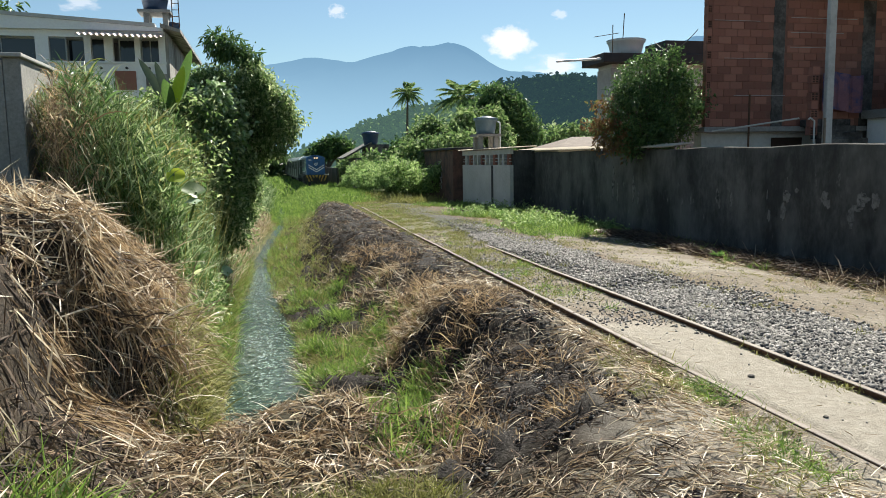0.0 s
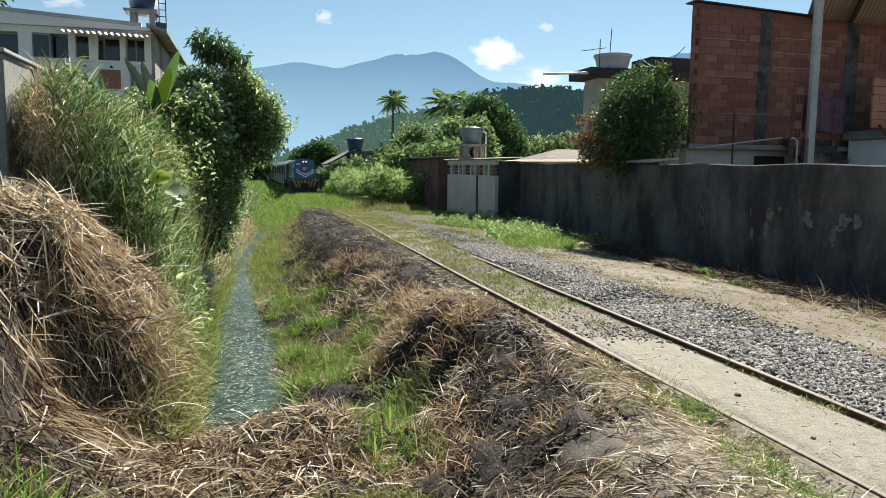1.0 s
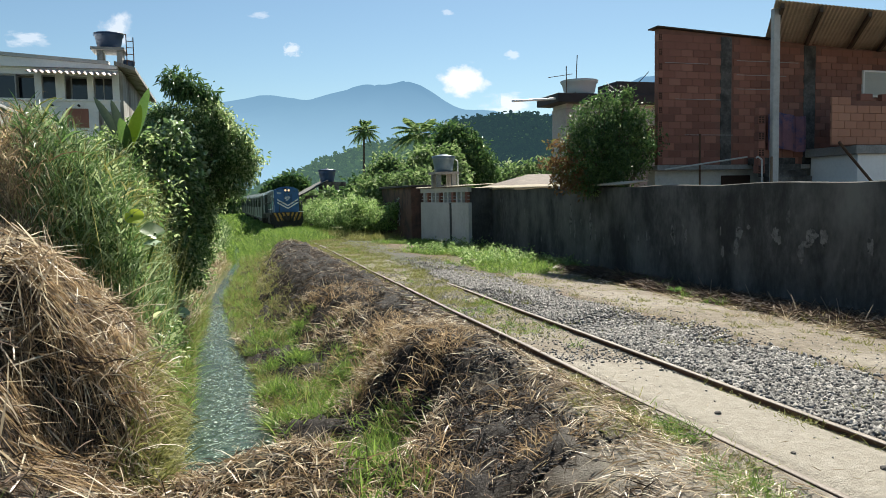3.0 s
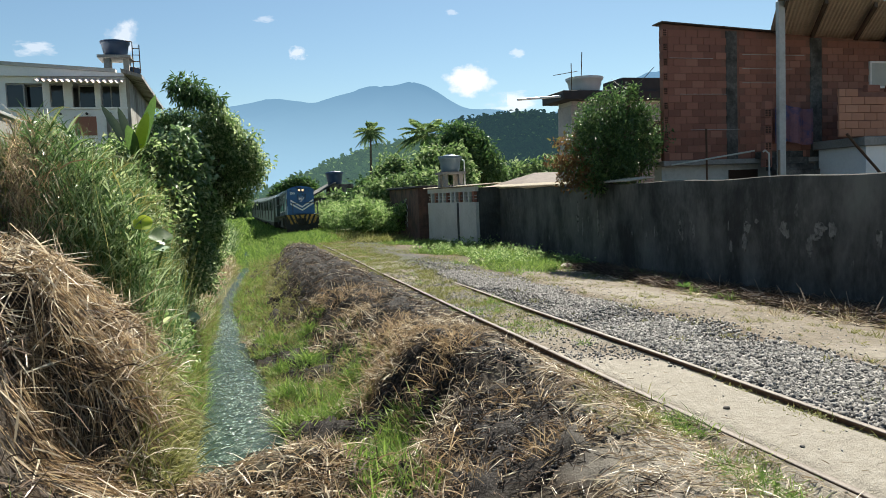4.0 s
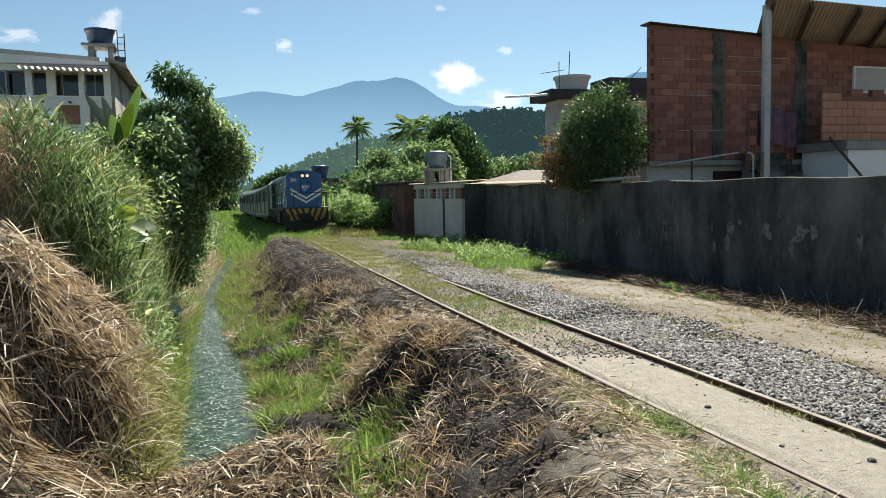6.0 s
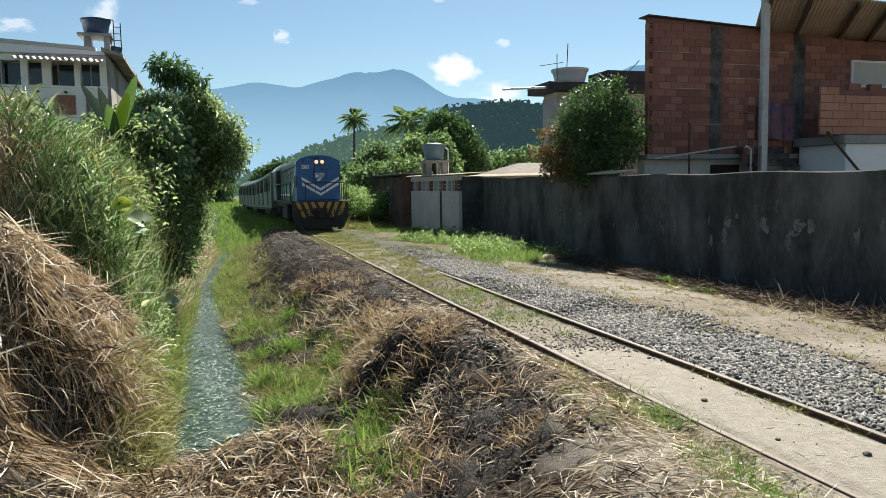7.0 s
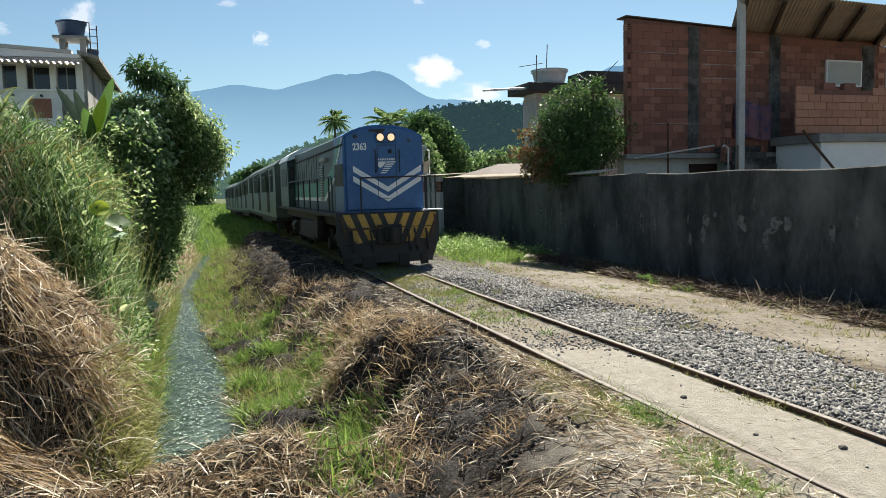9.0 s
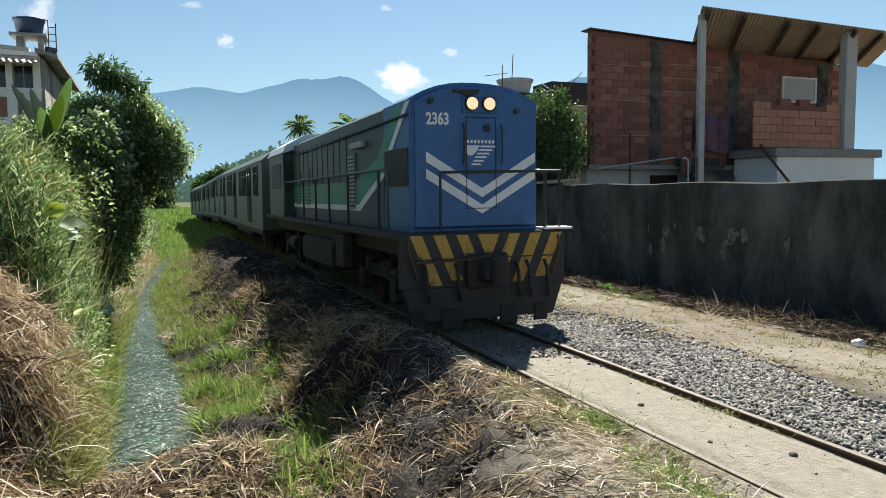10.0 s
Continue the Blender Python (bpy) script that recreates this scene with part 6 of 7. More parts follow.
tufts("bank_far_dry", scatter(3600, -3.9, -0.4, 14.0, 40.0, lambda x, y: smooth(0.5, 0.75, bank_t(x, y))), 10, 0.30, 0.012, GRASS_DRY, "yellowing grass strip beside the ditch", spread=0.7, droop=0.4)
tufts("far_line_grass", scatter(4500, -9.0, 9.0, 74.0, 150.0), 9, 0.6, 0.09, GRASS, "grass along the far line", radius=0.2)
tufts("ballast_weeds", scatter(120, 1.15, 3.2, 3.6, 14.0), 14, 0.10, 0.006, GRASS_DRY, "thin weeds among the stones", spread=0.8)
tufts("far_verge", scatter(4200, -3.4, 4.2, 36.0, 75.0), 9, 0.34, 0.03, GRASS, "grassy verge along the line")
left_green = lambda x, y: smooth(0.0, 0.12, edge_e(x, y)) * np.where(y < 10, smooth(0.5, 0.25, edge_e(x, y)), smooth(1.0, 0.5, edge_e(x, y))) * np.clip(0.2 + smooth(-0.2, 0.2, fbm(x, y, 0.8, 3, 91)), 0, 1)
tufts("left_bank_grass", scatter(5200, -5.6, -3.7, 6.3, 22.0, left_green), 18, 0.30, 0.010, GRASS_DRY, "yellow-green grass at the water's edge", spread=0.6, droop=0.5)
tufts("left_bank_green", scatter(1800, -5.2, -4.0, 9.0, 22.0, left_green), 16, 0.36, 0.013, GRASS, "green grass at the water's edge", spread=0.55, droop=0.5)
tufts("pit_grass", scatter(70, -2.75, -2.05, 5.6, 6.7), 16, 0.26, 0.014, GRASS, "bright green grass in a hollow", spread=0.4)
tufts("foreground_grass", scatter(1100, -5.4, -2.4, 3.2, 5.0, lambda x, y: smooth(-0.15, 0.2, fbm(x, y, 1.1, 2, 63))), 20, 0.20, 0.008, GRASS_DRY, "yellow-green grass in the foreground", spread=0.7)
tufts("corner_grass", scatter(26, -5.3, -4.5, 3.9, 4.7), 26, 0.42, 0.014, GRASS, "green grass clump beside the heap", spread=0.6)
rail_keep = lambda x, y: np.clip(0.2 + smooth(0.05, 0.3, fbm(x, y, 1.3, 3, 101)), 0, 1) * np.where(y > 9, 1.0, 0.0)
tufts("track_grass", scatter(13000, 0.06, 2.4, 8.6, 40.0, lambda x, y: rail_keep(x - track_x(y), y) * (np.abs(x - track_x(y) - 0.53) < 0.5 + 0.4 * smooth(14, 22, y))), 14, 0.13, 0.007, GRASS_DRY, "short grass between the rails", spread=0.8)
tufts("track_green", scatter(900, 0.06, 1.9, 8.2, 34.0, lambda x, y: smooth(0.05, 0.2, fbm(x, y, 1.1, 2, 104)) * (np.abs(x - track_x(y) - 0.53) < 0.5)), 18, 0.15, 0.008, GRASS, "green tufts between the rails", spread=0.8)
tufts("rail_edge_dry", scatter(260, -0.75, -0.06, 3.2, 7.0, lambda x, y: smooth(-0.1, 0.2, fbm(x, y, 1.4, 2, 113))), 18, 0.12, 0.006, GRASS_DRY, "yellowing grass beside the rail", spread=0.9)
tufts("rail_edge_grass", scatter(170, -0.55, -0.08, 3.4, 5.6, lambda x, y: smooth(-0.1, 0.2, fbm(x, y, 1.2, 2, 111))), 24, 0.13, 0.006, GRASS, "green grass beside the rail", spread=0.8)
tufts("rail_side_grass", scatter(110, 0.82, 1.0, 4.0, 9.0, lambda x, y: smooth(0.0, 0.2, fbm(x, y, 1.3, 2, 112))), 14, 0.09, 0.006, GRASS_DRY, "short grass along the rail", spread=1.0)
tufts("yard_grass", scatter(4200, 2.4, 6.9, 16.5, 33.0, lambda x, y: smooth(0.0, 0.25, fbm(x, y, 0.55, 3, 122) + 0.06) * smooth(17, 21.5, y + 3 * fbm(x, y, 0.5, 2, 121)) * smooth(2.2, 3.6, x - track_x(y))), 18, 0.30, 0.011, GRASS, "weedy green grass beside the track", spread=0.7)
tufts("yard_grass_dry", scatter(3600, 1.9, 6.9, 15.0, 38.0, lambda x, y: smooth(-0.25, 0.2, fbm(x, y, 0.7, 3, 124))), 10, 0.15, 0.008, GRASS_DRY, "dry grass beside the track", spread=0.9)
tufts("path_tufts", scatter(190, 2.4, 6.0, 4.0, 17.0), 26, 0.13, 0.006, GRASS_DRY, "small tufts on the sandy path", spread=0.8, radius=0.05)
tufts("verge_grass", scatter(900, 4.0, 6.8, 5.0, 9.5, lambda x, y: smooth(4.2, 5.6, x) * smooth(-0.05, 0.15, fbm(x, y, 0.8, 3, 133) + 0.08)), 22, 0.24, 0.008, GRASS_DRY, "yellow-green tufts on the verge", spread=0.7)
tufts("wall_foot_grass", scatter(400, 5.6, 6.85, 4.5, 24.0, lambda x, y: smooth(0.0, 0.25, fbm(x, y, 0.9, 2, 131) + 0.05)), 18, 0.28, 0.010, GRASS_DRY, "grass at the foot of the wall", spread=0.5)
tufts("dry_weeds", scatter(7, 4.3, 5.6, 8.0, 10.5), 30, 0.34, 0.005, STRAW, "dry wiry weeds on the path", spread=0.6, droop=0.15, radius=0.05)
lying_straw("wall_litter", scatter(9500, 5.2, 6.85, 5.5, 19.0, lambda x, y: smooth(5.2, 6.2, x + 0.5 * fbm(x, y, 0.8, 2, 141))), 0.36, 0.010, TWIG, "dry stalks and litter along the wall", lift=0.16, rise=0.25, down=0.1)
lying_straw("wall_straw", scatter(6500, 4.5, 6.8, 5.5, 20.0, lambda x, y: smooth(4.7, 5.9, x + 0.9 * fbm(x, y, 0.7, 3, 143)) * smooth(-0.25, 0.2, fbm(x, y, 1.2, 2, 145))), 0.26, 0.008, STRAW, "pale straw strewn along the wall", lift=0.08, rise=0.15, down=0.1)
tufts("wall_weeds", scatter(150, 5.3, 6.7, 11.5, 23.0, lambda x, y: smooth(-0.1, 0.15, fbm(x, y, 0.8, 2, 147))), 20, 0.32, 0.012, GRASS, "green weeds among the litter", spread=0.6)
tufts("sand_weeds", scatter(34, 1.4, 5.4, 4.5, 16.0), 30, 0.17, 0.008, GRASS_DRY, "small weeds on the sandy path", spread=0.8, radius=0.05)
lying_straw("wall_litter_dark", scatter(9000, 5.4, 6.85, 5.5, 19.0), 0.34, 0.012, STRAW_DARK, "dark twigs along the wall", lift=0.2, rise=0.3, down=0.1)

# tall grass on the left bank: canes with arching leaves, as high as the wall
def cane_leaves(name, n, x0, x1, y0, y1, top, length, width, material_, label, keep, droop=0.55, low=0.0):
    x, y = rng.uniform(x0, x1, n), rng.uniform(y0, y1, n)
    k = keep(x, y) > rng.random(n)
    x, y = x[k], y[k]
    n = len(x)
    g = ground_z(x, y)
    h = np.maximum(top(x, y) - g, 0.3) * (0.85 + 0.25 * fbm(x, y, 1.4, 2, 7))
    z = g + h * np.maximum(rng.random(n) ** 0.7, low)
    a = rng.uniform(0, 2 * np.pi, n)
    ways = unit(np.stack([np.cos(a) * 0.7 + 0.15, np.sin(a) * 0.7 - 0.2, rng.uniform(0.6, 2.0, n)], 1))
    L = length * rng.uniform(0.5, 1.35, n)
    ob = blades(name, np.stack([x, y, z], 1), ways, L, width * rng.uniform(0.6, 1.4, n), droop * rng.uniform(0.5, 1.4, n), material_, levels=4)
    return tagged(ob, label, "tall grass", kind="stuff")


tall_top = lambda x, y: np.interp(edge_e(x, y), [0.2, 0.4, 0.7, 1.1, 1.6, 2.4, 3.2], [0.1, 1.4, 2.45, 2.9, 3.2, 3.45, 3.55])
tall_keep = lambda x, y: smooth(0.2, 0.6, edge_e(x, y)) * (1 - 0.6 * smooth(0.6, 0.3, edge_e(x, y)) * smooth(11.2, 10.4, y)) * ((x > -5.9 - 0.28 * (y - 10.0)) | (y > 12.5)) * np.clip(0.5 + smooth(-0.3, 0.3, fbm(x, y, 0.5, 3, 151)), 0, 1)
cane_leaves("tall_grass", 70000, -7.0, -4.1, 9.5, 18.0, tall_top, 0.42, 0.016, REED, "tall green cane grass on the bank", tall_keep)
cane_leaves("tall_grass_tops", 3500, -7.0, -4.6, 9.8, 18.0, lambda x, y: tall_top(x, y) + 0.15, 0.6, 0.016, GRASS_DRY, "pale seeding tops of tall grass", tall_keep, 0.6, low=0.7)
stems_p = scatter(3400, -7.0, -4.5, 9.6, 18.0, tall_keep)
tagged(blades("grass_canes", stems_p, unit(np.concatenate([rng.normal(0, 0.12, (len(stems_p), 2)), np.ones((len(stems_p), 1))], 1)), np.maximum(tall_top(stems_p[:, 0], stems_p[:, 1]) - stems_p[:, 2], 0.3) * rng.uniform(0.7, 1.15, len(stems_p)), np.full(len(stems_p), 0.014), np.full(len(stems_p), 0.1), GRASS_DRY), "upright stems of tall grass", "tall grass", kind="stuff")
dry_keep = lambda x, y: smooth(-5.2, -6.0, x - 0.3 * fbm(x, y, 0.8, 2, 158)) * smooth(14.0, 12.5, y) * ((x > -6.1 - 0.28 * (y - 10.0)) | (y > 12.5))
tagged(cane_leaves("bank_weeds", 34000, -7.0, -4.4, 9.6, 18.0, lambda x, y: tall_top(x, y) - 0.1, 0.14, 0.04, LEAF, "small-leaved weeds among the tall grass", lambda x, y: tall_keep(x, y) * smooth(-0.15, 0.15, fbm(x, y, 0.7, 2, 157)), 0.3), category="weeds")
cane_leaves("dry_tall_grass", 13000, -7.2, -5.2, 9.2, 14.0, tall_top, 0.6, 0.012, STRAW_GOLD, "dry brown tall grass beside the wall", dry_keep, 1.1)
tufts("dry_bank_fringe", scatter(3200, -5.1, -3.4, 14.5, 34.0, lambda x, y: smooth(0.2, 0.6, edge_e(x, y)) * smooth(1.5, 1.0, edge_e(x, y))), 12, 0.7, 0.012, STRAW, "dry grass at the top of the bank", spread=0.4, droop=0.5, radius=0.12)
tufts("far_left_scrub", scatter(3200, -7.0, -3.2, 19.0, 70.0, lambda x, y: smooth(0.5, 1.0, edge_e(x, y))), 14, 1.0, 0.03, REED, "scrub along the ditch", spread=0.45, droop=0.4, radius=0.2)


def crown(name, blobs, clumps, per, leaf, material_, parent, clump_r=0.28, aspect=0.45, down=0.3, inner=0.55, floor=None):
    """A crown of leaf clumps on the shells of several lobes."""
    w = np.array([b[3] ** 2 for b in blobs], float)
    pick = rng.choice(len(blobs), clumps, p=w / w.sum())
    c = np.array([b[:3] for b in blobs])[pick]
    r = np.array([b[3] for b in blobs])[pick]
    v = unit(rng.normal(size=(clumps, 3)))
    at = c + v * (r * rng.uniform(inner, 1.12, clumps))[:, None]
    if floor is not None:
        at[:, 2] = np.maximum(at[:, 2], floor)
    return cloud_of_leaves(name, at, clump_r * rng.uniform(0.6, 1.5, clumps), per, leaf, material_, parent, aspect, down)


def limbs(parent, base, blobs, r):
    """A tapered trunk and a limb to each lobe."""
    bm = bmesh.new()
    base = Vector(base)
    fork = base + (Vector(blobs[0][:3]) - base) * 0.45
    tube(bm, base, fork, r, r * 0.7, 10)
    for b in blobs:
        mid = fork.lerp(Vector(b[:3]), 0.55) + Vector((rng.uniform(-0.1, 0.1), rng.uniform(-0.1, 0.1), 0.1))
        tube(bm, fork, mid, r * 0.6, r * 0.4, 8)
        tube(bm, mid, Vector(b[:3]), r * 0.4, r * 0.15, 8)
        for _ in range(3):
            v = Vector(rng.normal(size=3)).normalized() * b[3] * 0.9
            tube(bm, mid, Vector(b[:3]) + v, r * 0.25, r * 0.06, 6)
    part("trunk", bm, BARK, parent)


def tree(name, label, base, blobs, clumps, per, leaf, material_, trunk_r, **k):
    t = thing(name, label, "tree", at=(0, 0, 0))
    limbs(t, base, blobs, trunk_r)
    crown("crown", blobs, clumps, per, leaf, material_, t, **k)
    return t


# vine-covered tree over the ditch
vine_blobs = [(-4.05, 17.3, 3.35, 0.7), (-4.75, 17.2, 3.5, 0.4), (-3.65, 17.2, 3.55, 0.42), (-3.45, 17.2, 3.1, 0.55), (-3.15, 17.2, 2.85, 0.42), (-3.3, 17.2, 2.4, 0.4), (-4.65, 17.3, 3.4, 0.58), (-3.75, 17.5, 2.6, 0.5), (-3.85, 17.4, 1.95, 0.34), (-4.0, 17.4, 1.35, 0.34), (-4.1, 17.4, 0.8, 0.34), (-5.3, 16.7, 3.0, 0.65), (-5.7, 16.4, 2.5, 0.7), (-4.3, 17.9, 2.0, 0.5)]
vine = tree("vine_covered_tree", "dense green tree smothered in creeper above the ditch", (-4.6, 17.6, 0.2), vine_blobs, 2100, 26, 0.064, LEAF, 0.18, clump_r=0.15, inner=0.6, aspect=0.55)
crown("dark_top_leaves", [(-4.4, 17.2, 4.5, 0.24), (-4.15, 17.2, 4.4, 0.2), (-3.8, 17.2, 4.2, 0.16)], 40, 34, 0.16, LEAF_DARK, vine, clump_r=0.2, aspect=0.2, down=0.7)
crown("hanging_sprays", [(-3.2, 17.2, 2.9, 0.6), (-3.7, 17.2, 3.4, 0.6), (-3.5, 17.3, 2.2, 0.45)], 50, 16, 0.10, LEAF, vine, clump_r=0.15, aspect=0.4, down=1.0, inner=0.95)
CREEPER = material("creeper_leaf", [(0.08, 0.15, 0.05), (0.22, 0.33, 0.14), (0.55, 0.64, 0.45)], 0.32, island=True, random=0.8, leafy=0.35, bump=0)
crown("creeper_leaves", [(-4.5, 16.2, 3.2, 0.35), (-4.2, 16.4, 2.8, 0.35), (-4.9, 16.0, 3.0, 0.4), (-4.5, 16.1, 2.3, 0.4)], 60, 20, 0.13, CREEPER, vine, clump_r=0.22, aspect=0.7)
crown("creeper_skirt", [(-5.5, 15.6, 2.5, 0.7), (-5.2, 15.3, 1.9, 0.7), (-5.0, 15.2, 1.3, 0.6), (-4.6, 16.2, 1.2, 0.5), (-4.3, 16.4, 0.6, 0.45), (-4.3, 16.5, 1.8, 0.5), (-4.6, 16.2, 2.3, 0.5), (-4.9, 15.8, 2.7, 0.5)], 380, 34, 0.10, LEAF, vine, clump_r=0.25, aspect=0.5)
# creeper over the bank between the tall grass and the tree
bushy = thing("bank_shrub", "broad-leaved shrub among tall grass", "shrub")
crown("leaves", [(-5.4, 13.8, 1.5, 0.8), (-5.9, 12.6, 1.9, 0.7), (-6.3, 14.2, 2.3, 0.8)], 140, 34, 0.10, LEAF, bushy, clump_r=0.25, aspect=0.6)
limbs(bushy, (-5.4, 14.0, 0.1), [(-5.4, 13.8, 1.5, 0.5), (-5.9, 12.6, 1.9, 0.4)], 0.05)


def big_leaf(parent, base, tip, width, material_, sag=0.15, name="leaf", cols=9):
    """A long broad leaf with a midrib, from base to tip."""
    bm = bmesh.new()
    base, tip = Vector(base), Vector(tip)
    way = tip - base
    side = way.cross(Vector((0.3, -1, 0.2))).normalized()
    up = side.cross(way).normalized()
    rows = []
    for i in range(cols + 1):
        s = i / cols
        c = base + way * s + up * 0 - Vector((0, 0, 1)) * sag * way.length * s * s
        w = width * 0.5 * (math.sin(math.pi * min(1, s * 0.93 + 0.07)) ** 0.6)
        rows.append([bm.verts.new(c - side * w + up * w * 0.3), bm.verts.new(c), bm.verts.new(c + side * w + up * w * 0.3)])
    for a, b in zip(rows, rows[1:]):
        for j in range(2):
            bm.faces.new((a[j], a[j + 1], b[j + 1], b[j]))
    ob = part(name, bm, material_, parent, smooth_faces=True)
    return ob


BANANA_DARK = material("dull_banana_leaf", [(0.05, 0.075, 0.045), (0.10, 0.13, 0.09)], 0.5, leafy=0.2, grain=20, patch=3, bump=0.1)


def build_banana():
    b = thing("banana_plant", "banana plant with large upright leaves", "plant", at=(-5.3, 15.5, 0.1))
    part("stem", tube(bmesh.new(), (0, 0, 0.6), (0.0, 0, 2.9), 0.1, 0.06, 12), BANANA, b)
    big_leaf(b, (0.0, 0, 2.8), (0.45, -0.1, 4.05), 0.22, BANANA, 0.02)
    big_leaf(b, (0.0, 0, 2.8), (-0.55, -0.1, 3.9), 0.18, BANANA_DARK, 0.06)
    big_leaf(b, (0.0, 0, 2.8), (-0.25, -0.1, 3.85), 0.18, BANANA_DARK, 0.06)
    big_leaf(b, (0.0, 0, 2.8), (0.3, -0.3, 3.8), 0.22, YELLOW_LEAF, 0.12)
    big_leaf(b, (0.0, 0, 2.7), (-0.05, -0.6, 3.6), 0.24, BANANA, 0.2)


def heart_leaf(name, label, centre, normal, size, material_, stem_to):
    """A large heart-shaped leaf on a stalk."""
    t = thing(name, label, "plant")
    bm = bmesh.new()
    n = Vector(normal).normalized()
    a = n.orthogonal().normalized()
    b = n.cross(a)
    c = Vector(centre)
    mid = bm.verts.new(c - n * size * 0.08)
    rim = []
    k = 22
    for i in range(k):
        th = 2 * math.pi * i / k
        r = size * 0.5 * (0.8 + 0.25 * math.cos(th) - 0.22 * math.exp(-((abs(th - math.pi)) / 0.35) ** 2)) * (1 + 0.05 * math.sin(5 * th))
        rim.append(bm.verts.new(c + r * (math.cos(th) * b + math.sin(th) * a) + n * size * 0.05 * math.sin(3 * th)))
    for i in range(k):
        bm.faces.new((mid, rim[i], rim[(i + 1) % k]))
    part("leaf", bm, material_, t, smooth_faces=True)
    part("stalk", piped([stem_to, tuple(c)], 0.012, 6), BANANA, t)


build_banana()
# pale green puts the sun's shine into the leaf colour
PALE_LEAF = material("pale_leaf", [(0.16, 0.25, 0.14), (0.27, 0.37, 0.23)], 0.55, leafy=0.2, grain=20, patch=3)
heart_leaf("taro_plant", "large yellow-green heart-shaped leaf", (-4.66, 9.6, 1.75), (0.15, -0.75, 0.6), 0.28, YELLOW_LEAF, (-4.8, 9.9, 1.0))
heart_leaf("taro_plant", "large glossy dark green leaf", (-4.42, 9.8, 1.52), (0.2, -0.5, 0.7), 0.36, BANANA, (-4.55, 10.0, 1.1))
heart_leaf("taro_plant", "glossy leaf with the sun's shine in its pale colour", (-4.42, 9.6, 1.40), (-0.05, -0.2, 1.0), 0.28, PALE_LEAF, (-4.52, 9.75, 1.15))
heart_leaf("taro_plant", "pale leaf over the water", (-4.34, 14.4, -0.2), (0.3, -0.6, 0.7), 0.30, PALE_LEAF, (-4.5, 14.6, -0.7))
wall_weed = thing("wall_weed", "bright green leafy weed at the foot of the wall", "plant", at=(5.34, 13.0, -0.2))
weed_ways = unit(np.stack([np.cos(np.arange(11) * 2.4), np.sin(np.arange(11) * 2.4), 0.5 + 0.11 * np.arange(11)], 1))
weed_leaves = leaves("leaves", weed_ways * 0.03, weed_ways, np.full(11, 0.17), np.full(11, 0.06), BANANA)
weed_leaves.parent = wall_weed

# tree behind the right wall
right_blobs = [(7.6, 19.6, 3.3, 1.15), (6.9, 19.4, 2.9, 1.0), (8.0, 19.4, 3.5, 0.95), (7.5, 19.8, 4.1, 0.85), (8.0, 19.6, 2.7, 0.85), (7.2, 19.3, 2.4, 0.8), (8.3, 19.4, 4.0, 0.55), (6.9, 19.3, 3.95, 0.62), (6.4, 19.3, 3.4, 0.5), (7.9, 19.3, 4.75, 0.3), (6.6, 19.2, 2.2, 0.4), (8.8, 19.3, 3.2, 0.4)]
rt = tree("yard_tree", "glossy dark green tree rising behind the wall", (7.8, 19.7, -0.1), right_blobs, 760, 26, 0.095, LEAF_DARK, 0.12, clump_r=0.19, inner=0.45)
crown("reddish_leaves", [(6.0, 19.6, 3.0, 0.55), (5.95, 19.4, 2.5, 0.5), (6.3, 19.2, 2.2, 0.4)], 45, 26, 0.12, LEAF_RED, rt, clump_r=0.2)

# trees in the middle distance
tree("mango_tree", "round dense mango tree", (12.6, 51, -0.5), [(12.6, 51, 4.6, 2.0), (13.9, 51, 4.4, 1.7), (11.6, 51, 4.0, 1.6), (13.0, 51, 5.8, 1.3), (14.6, 51, 3.6, 1.4)], 520, 36, 0.28, LEAF_DARK, 0.3, clump_r=0.5)
tree("bush_tree", "bright green leafy tree", (9.5, 46, -0.5), [(9.6, 46, 2.6, 1.5), (8.4, 46, 2.4, 1.4), (10.9, 46, 2.5, 1.4), (9.2, 46, 3.8, 1.1), (10.4, 46, 3.9, 1.2)], 380, 34, 0.3, LEAF_FAR, 0.2, clump_r=0.45)
tree("bush_tree", "dark leafy tree beside the palm", (7.2, 55, -0.5), [(7.2, 55, 2.0, 1.5), (8.6, 55, 2.0, 1.4), (6.0, 55, 1.4, 1.1), (9.6, 55, 2.8, 1.2)], 320, 32, 0.32, LEAF_DARK, 0.2, clump_r=0.5)
tree("bush_tree", "green tree behind the low house", (18.0, 56, -0.5), [(17.0, 56, 2.6, 1.6), (19.0, 56, 2.8, 1.6), (21.0, 56, 2.6, 1.8), (23.0, 56, 2.9, 1.8), (15.3, 56, 2.4, 1.3)], 380, 30, 0.34, LEAF_FAR, 0.2, clump_r=0.5)
tree("bush_tree", "green shrub by the outhouse", (5.0, 42, -0.4), [(5.2, 42, 1.6, 1.3), (6.6, 42, 1.9, 1.2), (4.2, 42.5, 1.1, 1.0), (7.6, 42.5, 2.3, 1.2)], 320, 32, 0.26, LEAF_FAR, 0.12, clump_r=0.42)
for sx, sy, sr in ((6.2, 70, 1.3), (7.6, 78, 1.5), (6.6, 88, 1.5), (9.5, 72, 1.6)):
    tree("bush_tree", "leafy shrub beside the far line", (sx, sy, -0.9), [(sx, sy, 0.4 + sr * 0.5, sr), (sx + sr, sy, 0.6, sr * 0.8), (sx - sr * 0.7, sy, 0.2, sr * 0.7), (sx + 0.3, sy, 1.1 + sr * 0.6, sr * 0.6)], 150, 26, 0.34, LEAF_FAR, 0.12, clump_r=0.45)
